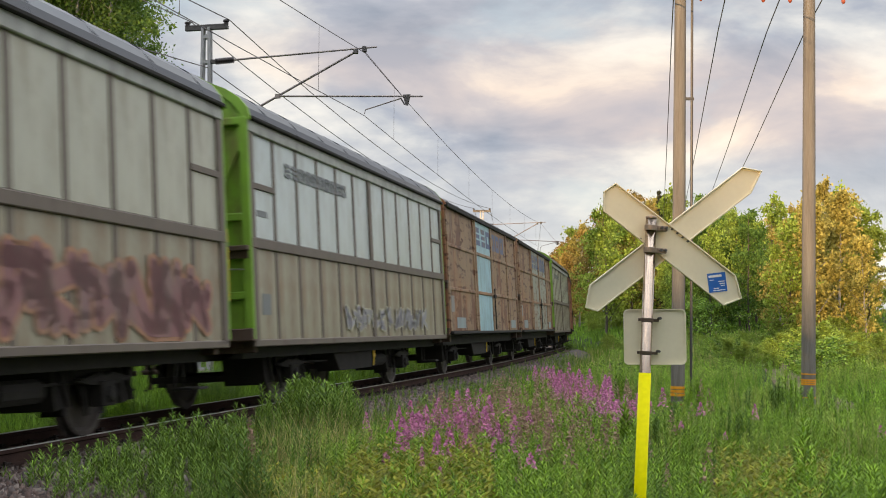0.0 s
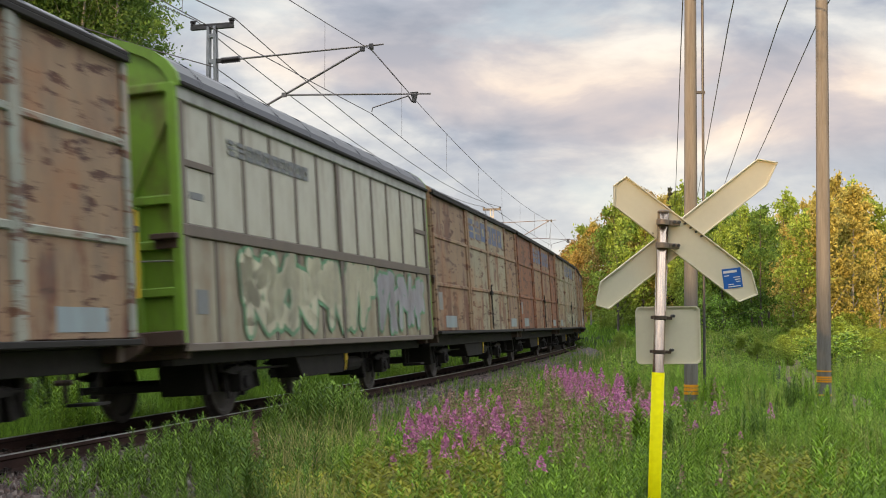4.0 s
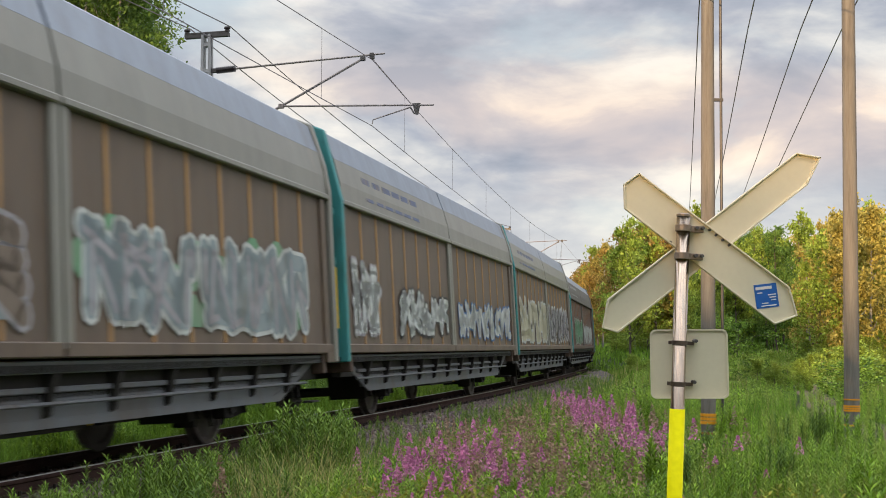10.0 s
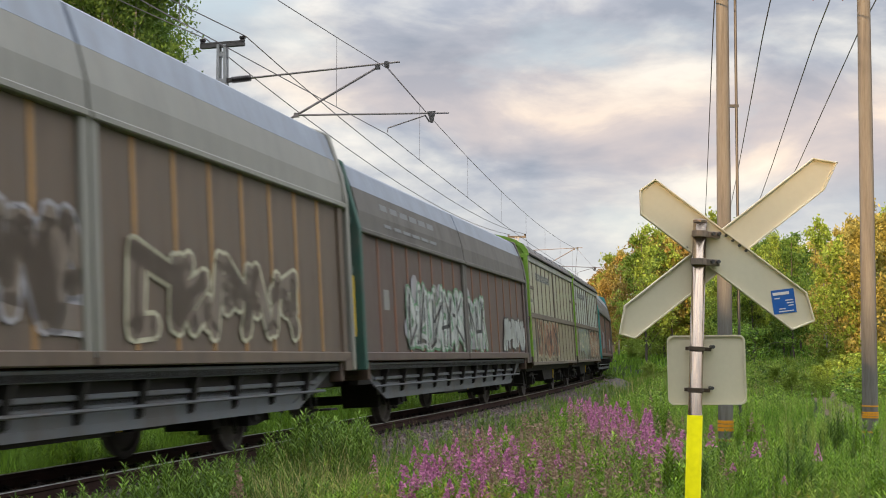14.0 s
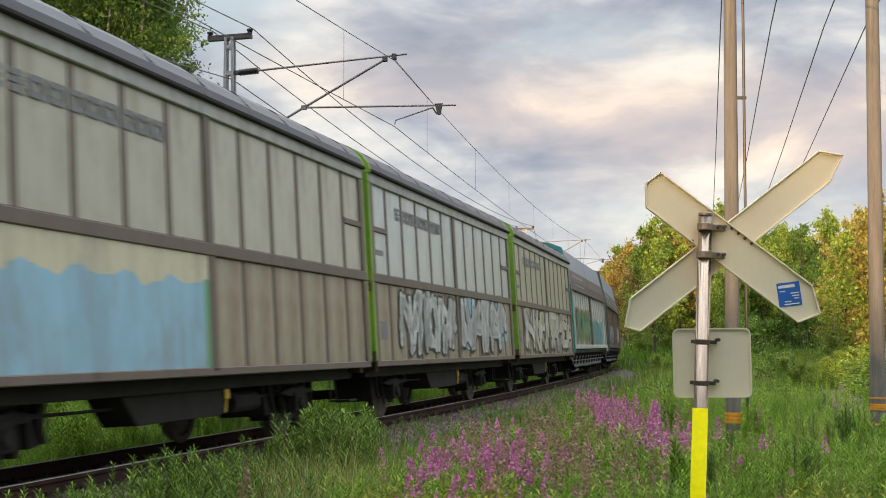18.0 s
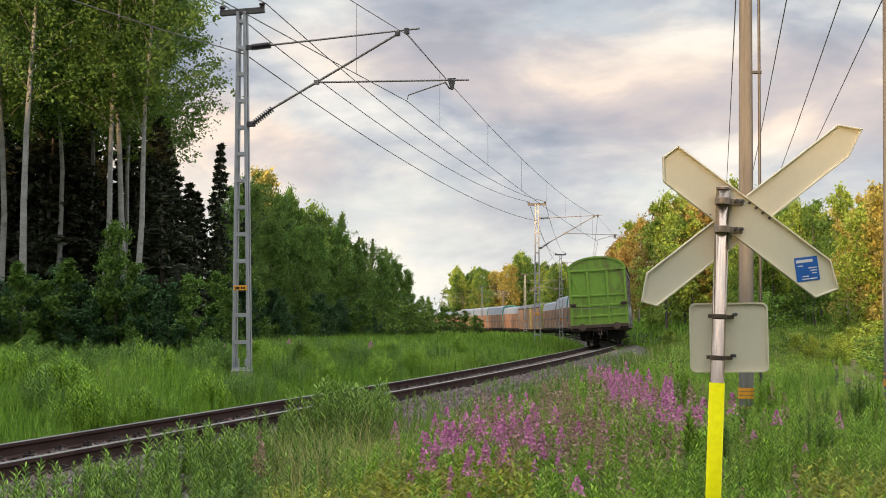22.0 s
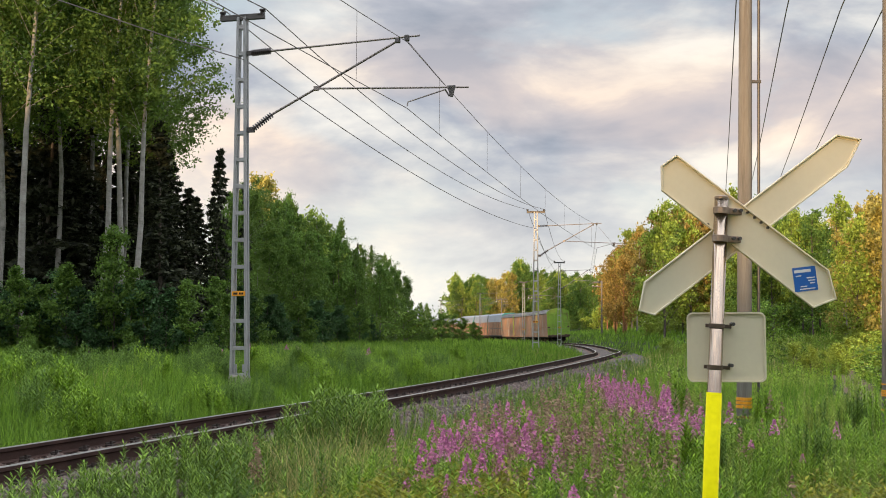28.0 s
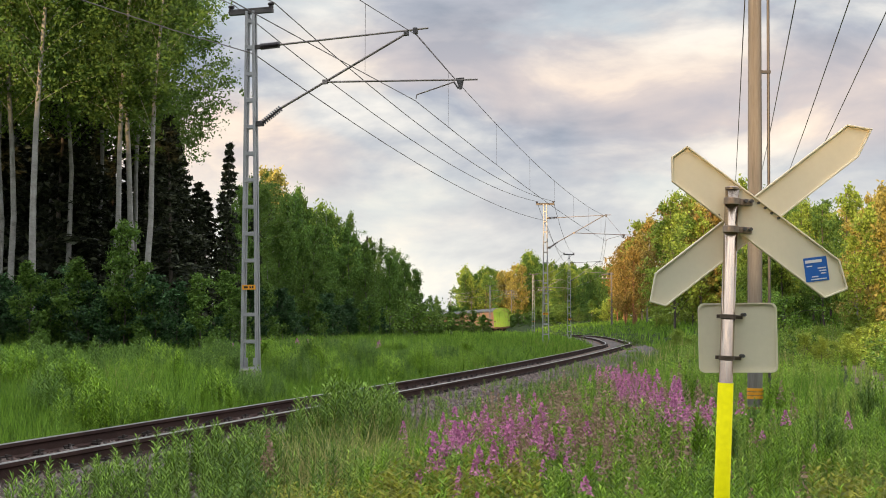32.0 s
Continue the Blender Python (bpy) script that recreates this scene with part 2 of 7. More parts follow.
M = {
    # soil colour kept dark to give the shade between grass tufts
    "soil": surface("shade_darkened_soil", [(0.3, (0.018, 0.030, 0.008)), (0.55, (0.036, 0.056, 0.013)), (0.75, (0.075, 0.085, 0.026))], 0.4, 0.95, 0, 0.5, 9, dist=0.05),
    "ballast": surface("ballast_gravel", [(0.3, (0.035, 0.028, 0.026)), (0.5, (0.095, 0.076, 0.068)), (0.75, (0.19, 0.155, 0.135))], 1.2, 0.95, 0, 0.9, 26, dist=0.03),
    "stone": surface("crushed_stone", [(0.3, (0.07, 0.056, 0.052)), (0.6, (0.16, 0.128, 0.116)), (0.8, (0.27, 0.215, 0.19))], 3, 0.9, 0, 0.4, 30, space="Generated"),
    "path": surface("trodden_path", [(0.3, (0.10, 0.068, 0.034)), (0.7, (0.165, 0.115, 0.062))], 0.8, 0.95, 0, 0.4, 12, dist=0.03),
    "rail_head": surface("polished_rail_head", [(0.3, (0.30, 0.28, 0.27)), (0.7, (0.48, 0.46, 0.45))], 2, 0.38, 0.8, 0.05, 60),
    "rail": surface("rusty_rail_web", [(0.3, (0.030, 0.018, 0.016)), (0.7, (0.075, 0.043, 0.035))], 2, 0.95, 0.0, 0.2, 50),
    "sleeper": surface("dirty_brown_sleeper", [(0.3, (0.12, 0.085, 0.068)), (0.7, (0.25, 0.185, 0.15))], 1.5, 0.95, 0, 0.3, 40),
    "concrete": surface("weathered_concrete", [(0.3, (0.17, 0.15, 0.13)), (0.7, (0.32, 0.29, 0.26))], 1.5, 0.9, 0, 0.25, 40),
    "clip": surface("dark_rail_clip", [(0.3, (0.02, 0.015, 0.013)), (0.7, (0.05, 0.035, 0.03))], 5, 0.7, 0.3, 0.1, 60),
    "galv": surface("galvanised_steel", [(0.3, (0.28, 0.28, 0.285)), (0.7, (0.44, 0.44, 0.45))], 2, 0.55, 0.45, 0.05, 60),
    "darksteel": surface("dark_steel", [(0.3, (0.06, 0.055, 0.055)), (0.7, (0.14, 0.13, 0.125))], 2, 0.55, 0.5, 0.05, 60),
    "arm": surface("weathered_tube", [(0.3, (0.22, 0.19, 0.18)), (0.7, (0.38, 0.33, 0.31))], 2, 0.5, 0.5, 0.05, 60),
    "insulator": surface("brown_insulator", [(0.3, (0.025, 0.018, 0.018)), (0.7, (0.06, 0.045, 0.045))], 3, 0.3, 0, 0.05, 60),
    "wire": surface("catenary_wire", [(0.3, (0.17, 0.145, 0.145)), (0.7, (0.29, 0.25, 0.25))], 1, 0.6, 0.5, 0, 60),
    "clamp_rust": surface("browned_steel_clamp", [(0.3, (0.09, 0.065, 0.05)), (0.7, (0.20, 0.145, 0.11))], 8, 0.45, 0.6, 0.1, 60),
    "clamp_steel": surface("dull_steel_clamp", [(0.3, (0.22, 0.17, 0.135)), (0.7, (0.38, 0.30, 0.24))], 8, 0.42, 0.6, 0.1, 60),
    "orange": plain("orange_band", (0.85, 0.36, 0.02), 0.5),
    "red": plain("red_mark", (0.40, 0.09, 0.05), 0.6),
    "pole_wood": surface("weathered_pole_wood", [(0.3, (0.115, 0.100, 0.088)), (0.55, (0.195, 0.176, 0.156)), (0.75, (0.26, 0.238, 0.214))], 2.2, 0.85, 0, 0.45, 18, (6, 6, 0.35), 0.01),
    "sign_back": surface("dull_cream_sign_back", [(0.3, (0.74, 0.66, 0.48)), (0.7, (0.82, 0.74, 0.55))], 1.3, 0.42, 0.15, 0.03, 30),
    "sign_tube": surface("brushed_sign_tube", [(0.3, (0.36, 0.28, 0.22)), (0.7, (0.55, 0.44, 0.35))], 2, 0.16, 1.0, 0.04, 40, (1, 1, 0.2)),
    "yellow": plain("reflective_yellow_sleeve", (0.96, 0.86, 0.0), 0.6, 0.0, 0.12),
    "blue": plain("blue_sticker", (0.02, 0.13, 0.47), 0.4),
    "white": plain("white_print", (0.78, 0.78, 0.76), 0.5),
    "bark": surface("grey_bark", [(0.3, (0.07, 0.055, 0.045)), (0.7, (0.19, 0.155, 0.13))], 2, 0.9, 0, 0.6, 20, (3, 3, 0.6), 0.03),
    "birch_bark": surface("pale_aspen_bark", [(0.28, (0.06, 0.055, 0.05)), (0.42, (0.24, 0.225, 0.205)), (0.7, (0.38, 0.365, 0.335))], 1.4, 0.85, 0, 0.3, 9, (1, 1, 2.2), 0.02),
    "pine_bark": surface("orange_pine_bark", [(0.3, (0.20, 0.09, 0.045)), (0.7, (0.36, 0.18, 0.09))], 2, 0.9, 0, 0.6, 16, (3, 3, 0.8), 0.03),
}
def pebbles(name, stops):
    """Loose stones, each with a tone of its own."""
    m, nt, b = tree_of(name)
    geo = nt.nodes.new("ShaderNodeNewGeometry")
    fine = noise_of(nt, 45, 3)
    col = ramp_of(nt, geo.outputs["Random Per Island"], stops)
    nt.links.new(mix_of(nt, ramp_of(nt, fine, [(0.4, (0, 0, 0)), (0.75, (0.6, 0.6, 0.6))]), col, (0.07, 0.055, 0.05)), b.inputs["Base Color"])
    b.inputs["Roughness"].default_value = 0.9
    bump_of(nt, b, fine, 0.4, 0.006)
    return m


M["stone"] = pebbles("crushed_stone_mixed", [(0.0, (0.035, 0.028, 0.026)), (0.3, (0.115, 0.068, 0.054)), (0.55, (0.100, 0.088, 0.082)), (0.8, (0.19, 0.130, 0.105)), (1.0, (0.27, 0.23, 0.205))])
for _m in ("rail", "sleeper", "soil"):
    M[_m].node_tree.nodes["Principled BSDF"].inputs["Specular IOR Level"].default_value = 0.15
LEAF = {
    "birch": leafy("birch_leaves", (0.036, 0.094, 0.024), (0.140, 0.235, 0.052), (0.20, 0.31, 0.045), back=0.32),
    # light green, raised further in place of stronger sunlight
    "bright": leafy("sun_brightened_green_leaves", (0.103, 0.179, 0.031), (0.345, 0.448, 0.083), (0.368, 0.448, 0.066), back=0.34),
    "aspen": leafy("aspen_leaves", (0.034, 0.084, 0.024), (0.130, 0.215, 0.050), (0.20, 0.30, 0.05), back=0.40),
    # birch leaves with the golden evening sun mixed into the colour
    "gold": leafy("sun_tinted_birch_leaves", (0.163, 0.150, 0.033), (0.500, 0.424, 0.121), (0.521, 0.446, 0.101), back=0.34),
    "spruce": leafy("spruce_needles", (0.024, 0.029, 0.018), (0.072, 0.079, 0.045), (0.03, 0.04, 0.015), back=0.1),
    # needle colour brightened to stand in for warm low sun
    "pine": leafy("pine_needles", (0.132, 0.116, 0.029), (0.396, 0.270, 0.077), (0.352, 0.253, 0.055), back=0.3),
    # darker version of the young birch leaves, with forest shade in the colour
    "deep": leafy("shade_darkened_undergrowth_leaves", (0.018, 0.054, 0.023), (0.068, 0.140, 0.050), (0.09, 0.16, 0.045), 0.6, 0.22),
    "shrub": leafy("young_birch_leaves", (0.038, 0.092, 0.022), (0.142, 0.236, 0.048), (0.165, 0.263, 0.035), 0.6, 0.30),
    "willow": leafy("willow_leaves", (0.038, 0.105, 0.017), (0.221, 0.342, 0.054), (0.253, 0.376, 0.048), 0.8, 0.18),
    "grass": leafy("meadow_grass", (0.038, 0.106, 0.013), (0.218, 0.356, 0.043), (0.224, 0.388, 0.043), 0.25, 0.26),
    "grass_pale": leafy("pale_seeding_grass", (0.26, 0.235, 0.075), (0.62, 0.52, 0.23), (0.46, 0.40, 0.15), 0.4),
    "weed": leafy("broad_weed_leaves", (0.049, 0.121, 0.014), (0.268, 0.380, 0.045), (0.261, 0.374, 0.036), 0.9, 0.18),
    "lush": leafy("lush_herb_leaves", (0.058, 0.166, 0.014), (0.351, 0.541, 0.054), (0.338, 0.523, 0.045), 0.9, 0.18),
    "yellowweed": leafy("yellowish_herb", (0.13, 0.155, 0.015), (0.37, 0.36, 0.04), (0.34, 0.35, 0.04), 0.9, 0.3),
    "pink": leafy("fireweed_blossom", (0.42, 0.12, 0.28), (0.72, 0.30, 0.52), (0.58, 0.22, 0.42), 1.5),
    "rosy": leafy("faded_fireweed_spikes", (0.28, 0.17, 0.12), (0.52, 0.35, 0.26), (0.40, 0.27, 0.19), 1.5),
}


# ---- mesh tools ----
class Shape:
    """Collects boxes, tubes, prisms and faces for one mesh."""

    def __init__(self):
        self.v, self.f = [], []

    def add(self, verts, faces):
        n = len(self.v)
        self.v.extend(verts)
        self.f.extend([[n + i for i in face] for face in faces])
        return self

    def box(self, x0, x1, y0, y1, z0, z1):
        vs = [(x, y, z) for x in (x0, x1) for y in (y0, y1) for z in (z0, z1)]
        return self.add(vs, [(0, 1, 3, 2), (4, 6, 7, 5), (0, 4, 5, 1), (2, 3, 7, 6), (0, 2, 6, 4), (1, 5, 7, 3)])

    def tube(self, a, b, r0, r1=None, n=8, caps=True):
        a, b = Vector(a), Vector(b)
        r1 = r0 if r1 is None else r1
        d = (b - a).normalized()
        u = d.orthogonal().normalized()
        w = d.cross(u)
        vs, fs = [], []
        for p, r in ((a, r0), (b, r1)):
            for i in range(n):
                t = 2 * math.pi * i / n
                vs.append(tuple(p + (u * math.cos(t) + w * math.sin(t)) * r))
        fs = [(i, (i + 1) % n, n + (i + 1) % n, n + i) for i in range(n)]
        if caps:
            fs += [tuple(range(n - 1, -1, -1)), tuple(range(n, 2 * n))]
        return self.add(vs, fs)

    def path(self, pts, r, n=5):
        pts = [Vector(p) for p in pts]
        vs, fs = [], []
        for k, p in enumerate(pts):
            d = (pts[min(k + 1, len(pts) - 1)] - pts[max(k - 1, 0)]).normalized()
            u = Vector((0, 0, 1)).cross(d) if abs(d.z) < 0.95 else Vector((0, 1, 0)).cross(d)
            u.normalize()
            w = d.cross(u)
            vs += [tuple(p + (u * math.cos(2 * math.pi * i / n) + w * math.sin(2 * math.pi * i / n)) * r) for i in range(n)]
        for k in range(len(pts) - 1):
            fs += [(k * n + i, k * n + (i + 1) % n, (k + 1) * n + (i + 1) % n, (k + 1) * n + i) for i in range(n)]
        fs += [tuple(range(n - 1, -1, -1)), tuple(range((len(pts) - 1) * n, len(pts) * n))]
        return self.add(vs, fs)

    def prism(self, outline, axis, lo, hi):
        """Extrudes a 2D outline along x, y or z from lo to hi."""
        n = len(outline)
        place = {"x": lambda p, h: (h, p[0], p[1]), "y": lambda p, h: (p[0], h, p[1]), "z": lambda p, h: (p[0], p[1], h)}[axis]
        vs = [place(p, lo) for p in outline] + [place(p, hi) for p in outline]
        fs = [(i, (i + 1) % n, n + (i + 1) % n, n + i) for i in range(n)]
        return self.add(vs, fs + [tuple(range(n - 1, -1, -1)), tuple(range(n, 2 * n))])

    def lathe(self, prof, centre, axis="z", n=12):
        """Turns a profile of (radius, height) round an axis through centre."""
        cx, cy, cz = centre
        vs = []
        for r, h in prof:
            for i in range(n):
                t = 2 * math.pi * i / n
                a, b = r * math.cos(t), r * math.sin(t)
                vs.append({"z": (cx + a, cy + b, cz + h), "x": (cx + h, cy + a, cz + b), "y": (cx + a, cy + h, cz + b)}[axis])
        fs = []
        for k in range(len(prof) - 1):
            for i in range(n):
                j = (i + 1) % n
                fs.append((k * n + i, k * n + j, (k + 1) * n + j, (k + 1) * n + i))
        fs += [tuple(range(n - 1, -1, -1)), tuple(range((len(prof) - 1) * n, len(prof) * n))]
        return self.add(vs, fs)

    def mesh(self, name, bevel=0.0, smooth=False):
        me = bpy.data.meshes.new(name)
        me.from_pydata(self.v, [], self.f)
        bm = bmesh.new()
        bm.from_mesh(me)
        bmesh.ops.recalc_face_normals(bm, faces=bm.faces)
        if bevel:
            edges = [e for e in bm.edges if len(e.link_faces) == 2 and e.calc_face_angle(0) > 0.7]
            bmesh.ops.bevel(bm, geom=edges, offset=bevel, segments=1, affect="EDGES", profile=0.5)
        bm.to_mesh(me)
        bm.free()
        if smooth:
            me.polygons.foreach_set("use_smooth", [True] * len(me.polygons))
        return me


def array_mesh(name, verts, faces):
    """A mesh from numpy arrays; all faces have the same corner count."""
    me = bpy.data.meshes.new(name)
    verts, faces = np.asarray(verts, np.float32), np.asarray(faces, np.int32)
    me.vertices.add(len(verts))
    me.vertices.foreach_set("co", verts.ravel())
    n, k = faces.shape
    me.loops.add(n * k)
    me.loops.foreach_set("vertex_index", faces.ravel())
    me.polygons.add(n)
    me.polygons.foreach_set("loop_start", np.arange(0, n * k, k, dtype=np.int32))
    me.update(calc_edges=True)
    return me


def part(name, me, material, parent=None, label="", at=None):
    """One mesh object with a material of its own, under its thing."""
    if not me.materials:
        me.materials.append(None)
    ob = new(name, me)
    ob.material_slots[0].link = "OBJECT"
    ob.material_slots[0].material = material
    if parent is not None:
        ob.parent = parent
    if at is not None:
        ob.matrix_basis = at
    if label:
        tagged(ob, label)
    if name in ("owner_mark", "graffiti_field", "graffiti_shade", "plate_bars"):
        tagged(ob, kind="stuff")
    return ob


def thing(name, label, category, at=None, group="", kind=""):
    ob = new(name)
    if at is not None:
        ob.matrix_basis = at
    return tagged(ob, label, category, group, kind)


MESHES = {}


def shared(key, make):
    if key not in MESHES:
        MESHES[key] = make()
    return MESHES[key]

# ---- line of the track ----
BEND_S = [-15, 15, 35, 55, 75, 95, 120, 160, 200, 260]
BEND_K = [-0.00339, 0.00261, 0.00058, 0.00414, 0.00106, 0.00209, 0.00192, 0.00263, 0.00087, 0.00088]
CANT = 3.3                      # degrees, the whole line leans to the inside of the bend
STEP = 0.5
TS = np.arange(-400, 700, STEP)
_k = np.where(TS < -15, 0.0, np.interp(TS, BEND_S, BEND_K))
_i0 = int(np.argmin(abs(TS)))
TT = np.cumsum(_k) * STEP
TT = TT - TT[_i0] - 0.27681
TX, TY = np.cumsum(-np.sin(TT)) * STEP, np.cumsum(np.cos(TT)) * STEP
TX, TY = TX - TX[_i0] - 3.014, TY - TY[_i0] + 17.114
TZ = np.interp(TS, [50, 90, 130, 180, 260], [0, -0.386, -0.447, -0.763, -1.08])


def on_track(s, lat=0.0, h=0.0):
    """A point lat metres right of the centre line and h above it, in the canted plane."""
    x, y, z, a = (float(np.interp(s, TS, v)) for v in (TX, TY, TZ, TT))
    c = radians(CANT)
    r, up_ = lat * math.cos(c) - h * math.sin(c), lat * math.sin(c) + h * math.cos(c)
    return Vector((x + math.cos(a) * r, y + math.sin(a) * r, z + up_))


def flat_track(s, lat=0.0, z=0.0):
    x, y, zz, a = (float(np.interp(s, TS, v)) for v in (TX, TY, TZ, TT))
    return Vector((x + math.cos(a) * lat, y + math.sin(a) * lat, zz + z))


def track_pose(s, half=3.5):
    a, b = on_track(s - half), on_track(s + half)
    d = b - a
    mid = (a + b) / 2
    return pose(mid.x, mid.y, mid.z, math.degrees(math.atan2(d.z, math.hypot(d.x, d.y))), -CANT, math.degrees(math.atan2(-d.x, d.y)))


_sel = slice(0, len(TS), 4)


def lateral(x, y):
    """Signed distance from the centre line (right is positive) and the place along it, for arrays."""
    x, y = np.atleast_1d(np.asarray(x, float)), np.atleast_1d(np.asarray(y, float))
    lat, along = np.empty(len(x)), np.empty(len(x))
    px, py, pt, ps = TX[_sel], TY[_sel], TT[_sel], TS[_sel]
    for i in range(0, len(x), 4000):
        d2 = (x[i:i + 4000, None] - px) ** 2 + (y[i:i + 4000, None] - py) ** 2
        j = d2.argmin(1)
        lat[i:i + 4000] = (x[i:i + 4000] - px[j]) * np.cos(pt[j]) + (y[i:i + 4000] - py[j]) * np.sin(pt[j])
        along[i:i + 4000] = ps[j]
    return lat, along


def wave(x, y, f, seed):
    return (np.sin(x * f + seed) * np.cos(y * f * 0.83 + seed * 1.7) + np.sin((x + y) * f * 0.61 + seed * 2.3) * 0.6) / 1.6


def ground_z(x, y):
    x, y = np.atleast_1d(np.asarray(x, float)), np.atleast_1d(np.asarray(y, float))
    lat, along = lateral(x, y)
    rail = np.interp(along, TS, TZ)
    bumps = 0.07 * wave(x, y, 0.35, 1.3) + 0.035 * wave(x, y, 1.1, 4.0)
    left = np.interp(-lat, [0, 1.9, 2.6, 4.0, 8.0, 16.0, 60.0], [-0.62, -0.62, -0.40, -0.12, -0.02, 0.05, 0.5])
    right = np.interp(lat, [0, 2.6, 3.6, 5.0, 9.0, 18.0, 60.0], [-0.62, -0.62, -0.52, -0.42, -0.42, -0.36, 0.8])
    away = np.clip((along - 36) / 50, 0, 1) * np.interp(lat, [2.4, 4, 8, 16, 40], [0, 0.75, 1.6, 2.2, 3.2])
    z = rail + np.where(lat < 0, left, right + away) + bumps * np.clip((abs(lat) - 2) / 2, 0, 1)
    return z


def gz(x, y):
    return float(ground_z(x, y)[0])


# ---- ground ----
def make_ground():
    xs = np.unique(np.concatenate([np.linspace(-3000, -160, 16), np.linspace(-160, -24, 60), np.linspace(-24, 26, 168), np.linspace(26, 160, 60), np.linspace(160, 3000, 16)]))
    ys = np.unique(np.concatenate([np.linspace(-3000, -60, 14), np.linspace(-60, 0, 40), np.linspace(0, 70, 200), np.linspace(70, 400, 140), np.linspace(400, 3000, 16)]))
    X, Y = np.meshgrid(xs, ys)
    Z = ground_z(X.ravel(), Y.ravel())
    far = np.hypot(X.ravel(), Y.ravel() - 100)
    Z = np.where(far > 500, np.interp(far, [500, 900], [0, 1]) * -1.2 + Z * np.interp(far, [500, 900], [1, 0]), Z)
    n, m = len(xs), len(ys)
    idx = np.arange(n * m).reshape(m, n)
    F = np.stack([idx[:-1, :-1], idx[:-1, 1:], idx[1:, 1:], idx[1:, :-1]], -1).reshape(-1, 4)
    me = array_mesh("ground", np.stack([X.ravel(), Y.ravel(), Z], 1), F)
    me.polygons.foreach_set("use_smooth", [True] * len(me.polygons))
    ob = part("ground", me, M["soil"])
    return tagged(ob, "grassy uneven meadow ground beside the railway line", "ground", kind="structure")


make_ground()


def sweep(name, outline, s0, s1, step, material, parent=None, label="", flat=False):
    """Sweeps an outline of (lateral, height) along the track."""
    ss = np.arange(s0, s1 + 1e-6, step)
    sh = Shape()
    k = len(outline)
    for s in ss:
        sh.v.extend(tuple((flat_track if flat else on_track)(s, a, b)) for a, b in outline)
    for i in range(len(ss) - 1):
        for j in range(k):
            sh.f.append([i * k + j, i * k + (j + 1) % k, (i + 1) * k + (j + 1) % k, (i + 1) * k + j])
    sh.f.append(list(range(k)))
    sh.f.append([(len(ss) - 1) * k + j for j in range(k)][::-1])
    return part(name, sh.mesh(name), material, parent, label)


tagged(sweep("ballast_bed", [(-2.3, -0.62), (-1.75, -0.205), (1.75, -0.205), (2.2, -0.36), (2.9, -0.66), (2.9, -0.9), (-2.3, -0.9)], -60, 330, 1.5, M["ballast"]),
       "reddish grey crushed-stone ballast under the track", "ballast", kind="structure")
track = thing("railway_track", "single canted railway track with rusty rails on concrete sleepers", "railway", kind="structure")
RAIL = [(-0.075, -0.172), (0.075, -0.172), (0.075, -0.160), (0.014, -0.140), (0.011, -0.055), (0.036, -0.040), (0.036, -0.004), (-0.036, -0.004), (-0.036, -0.040), (-0.011, -0.055), (-0.014, -0.140), (-0.075, -0.160)]
for side in (-0.797, 0.797):
    rail = sweep("rail", [(a + side, b) for a, b in RAIL], -60, 330, 1.0, M["rail"], track)
    sweep("rail_head", [(side - 0.033, -0.006), (side + 0.033, -0.006), (side + 0.030, 0.004), (side - 0.030, 0.004)], -60, 330, 1.0, M["rail_head"], rail, "shiny worn running surface")


def sleeper_mesh():
    sh = Shape()
    sh.prism([(-1.3, -0.40), (1.3, -0.40), (1.3, -0.21), (1.05, -0.185), (0.55, -0.185), (0.4, -0.225), (-0.4, -0.225), (-0.55, -0.185), (-1.05, -0.185), (-1.3, -0.21)], "y", -0.13, 0.13)
    return sh.mesh("sleeper", 0.012)


def clips_mesh():
    sh = Shape()
    for side in (-0.797, 0.797):
        for k in (-1, 1):
            x = side + k * 0.115
            sh.box(x - 0.05, x + 0.05, -0.07, 0.07, -0.19, -0.150)
            sh.tube((x, 0, -0.16), (x, 0, -0.105), 0.020, 0.018, 6)
            sh.tube((x - k * 0.05, -0.05, -0.135), (x + k * 0.03, 0.05, -0.125), 0.013, 0.013, 5)
    return sh.mesh("rail_clips")


_slp, _clp = sleeper_mesh(), clips_mesh()
for i in range(228):
    s = -12 + i * 0.61
    m4 = track_pose(s, 0.4)
    sl = part("sleeper", _slp, M["sleeper"], track, at=m4)
    part("rail_clips", _clp, M["clip"], sl)

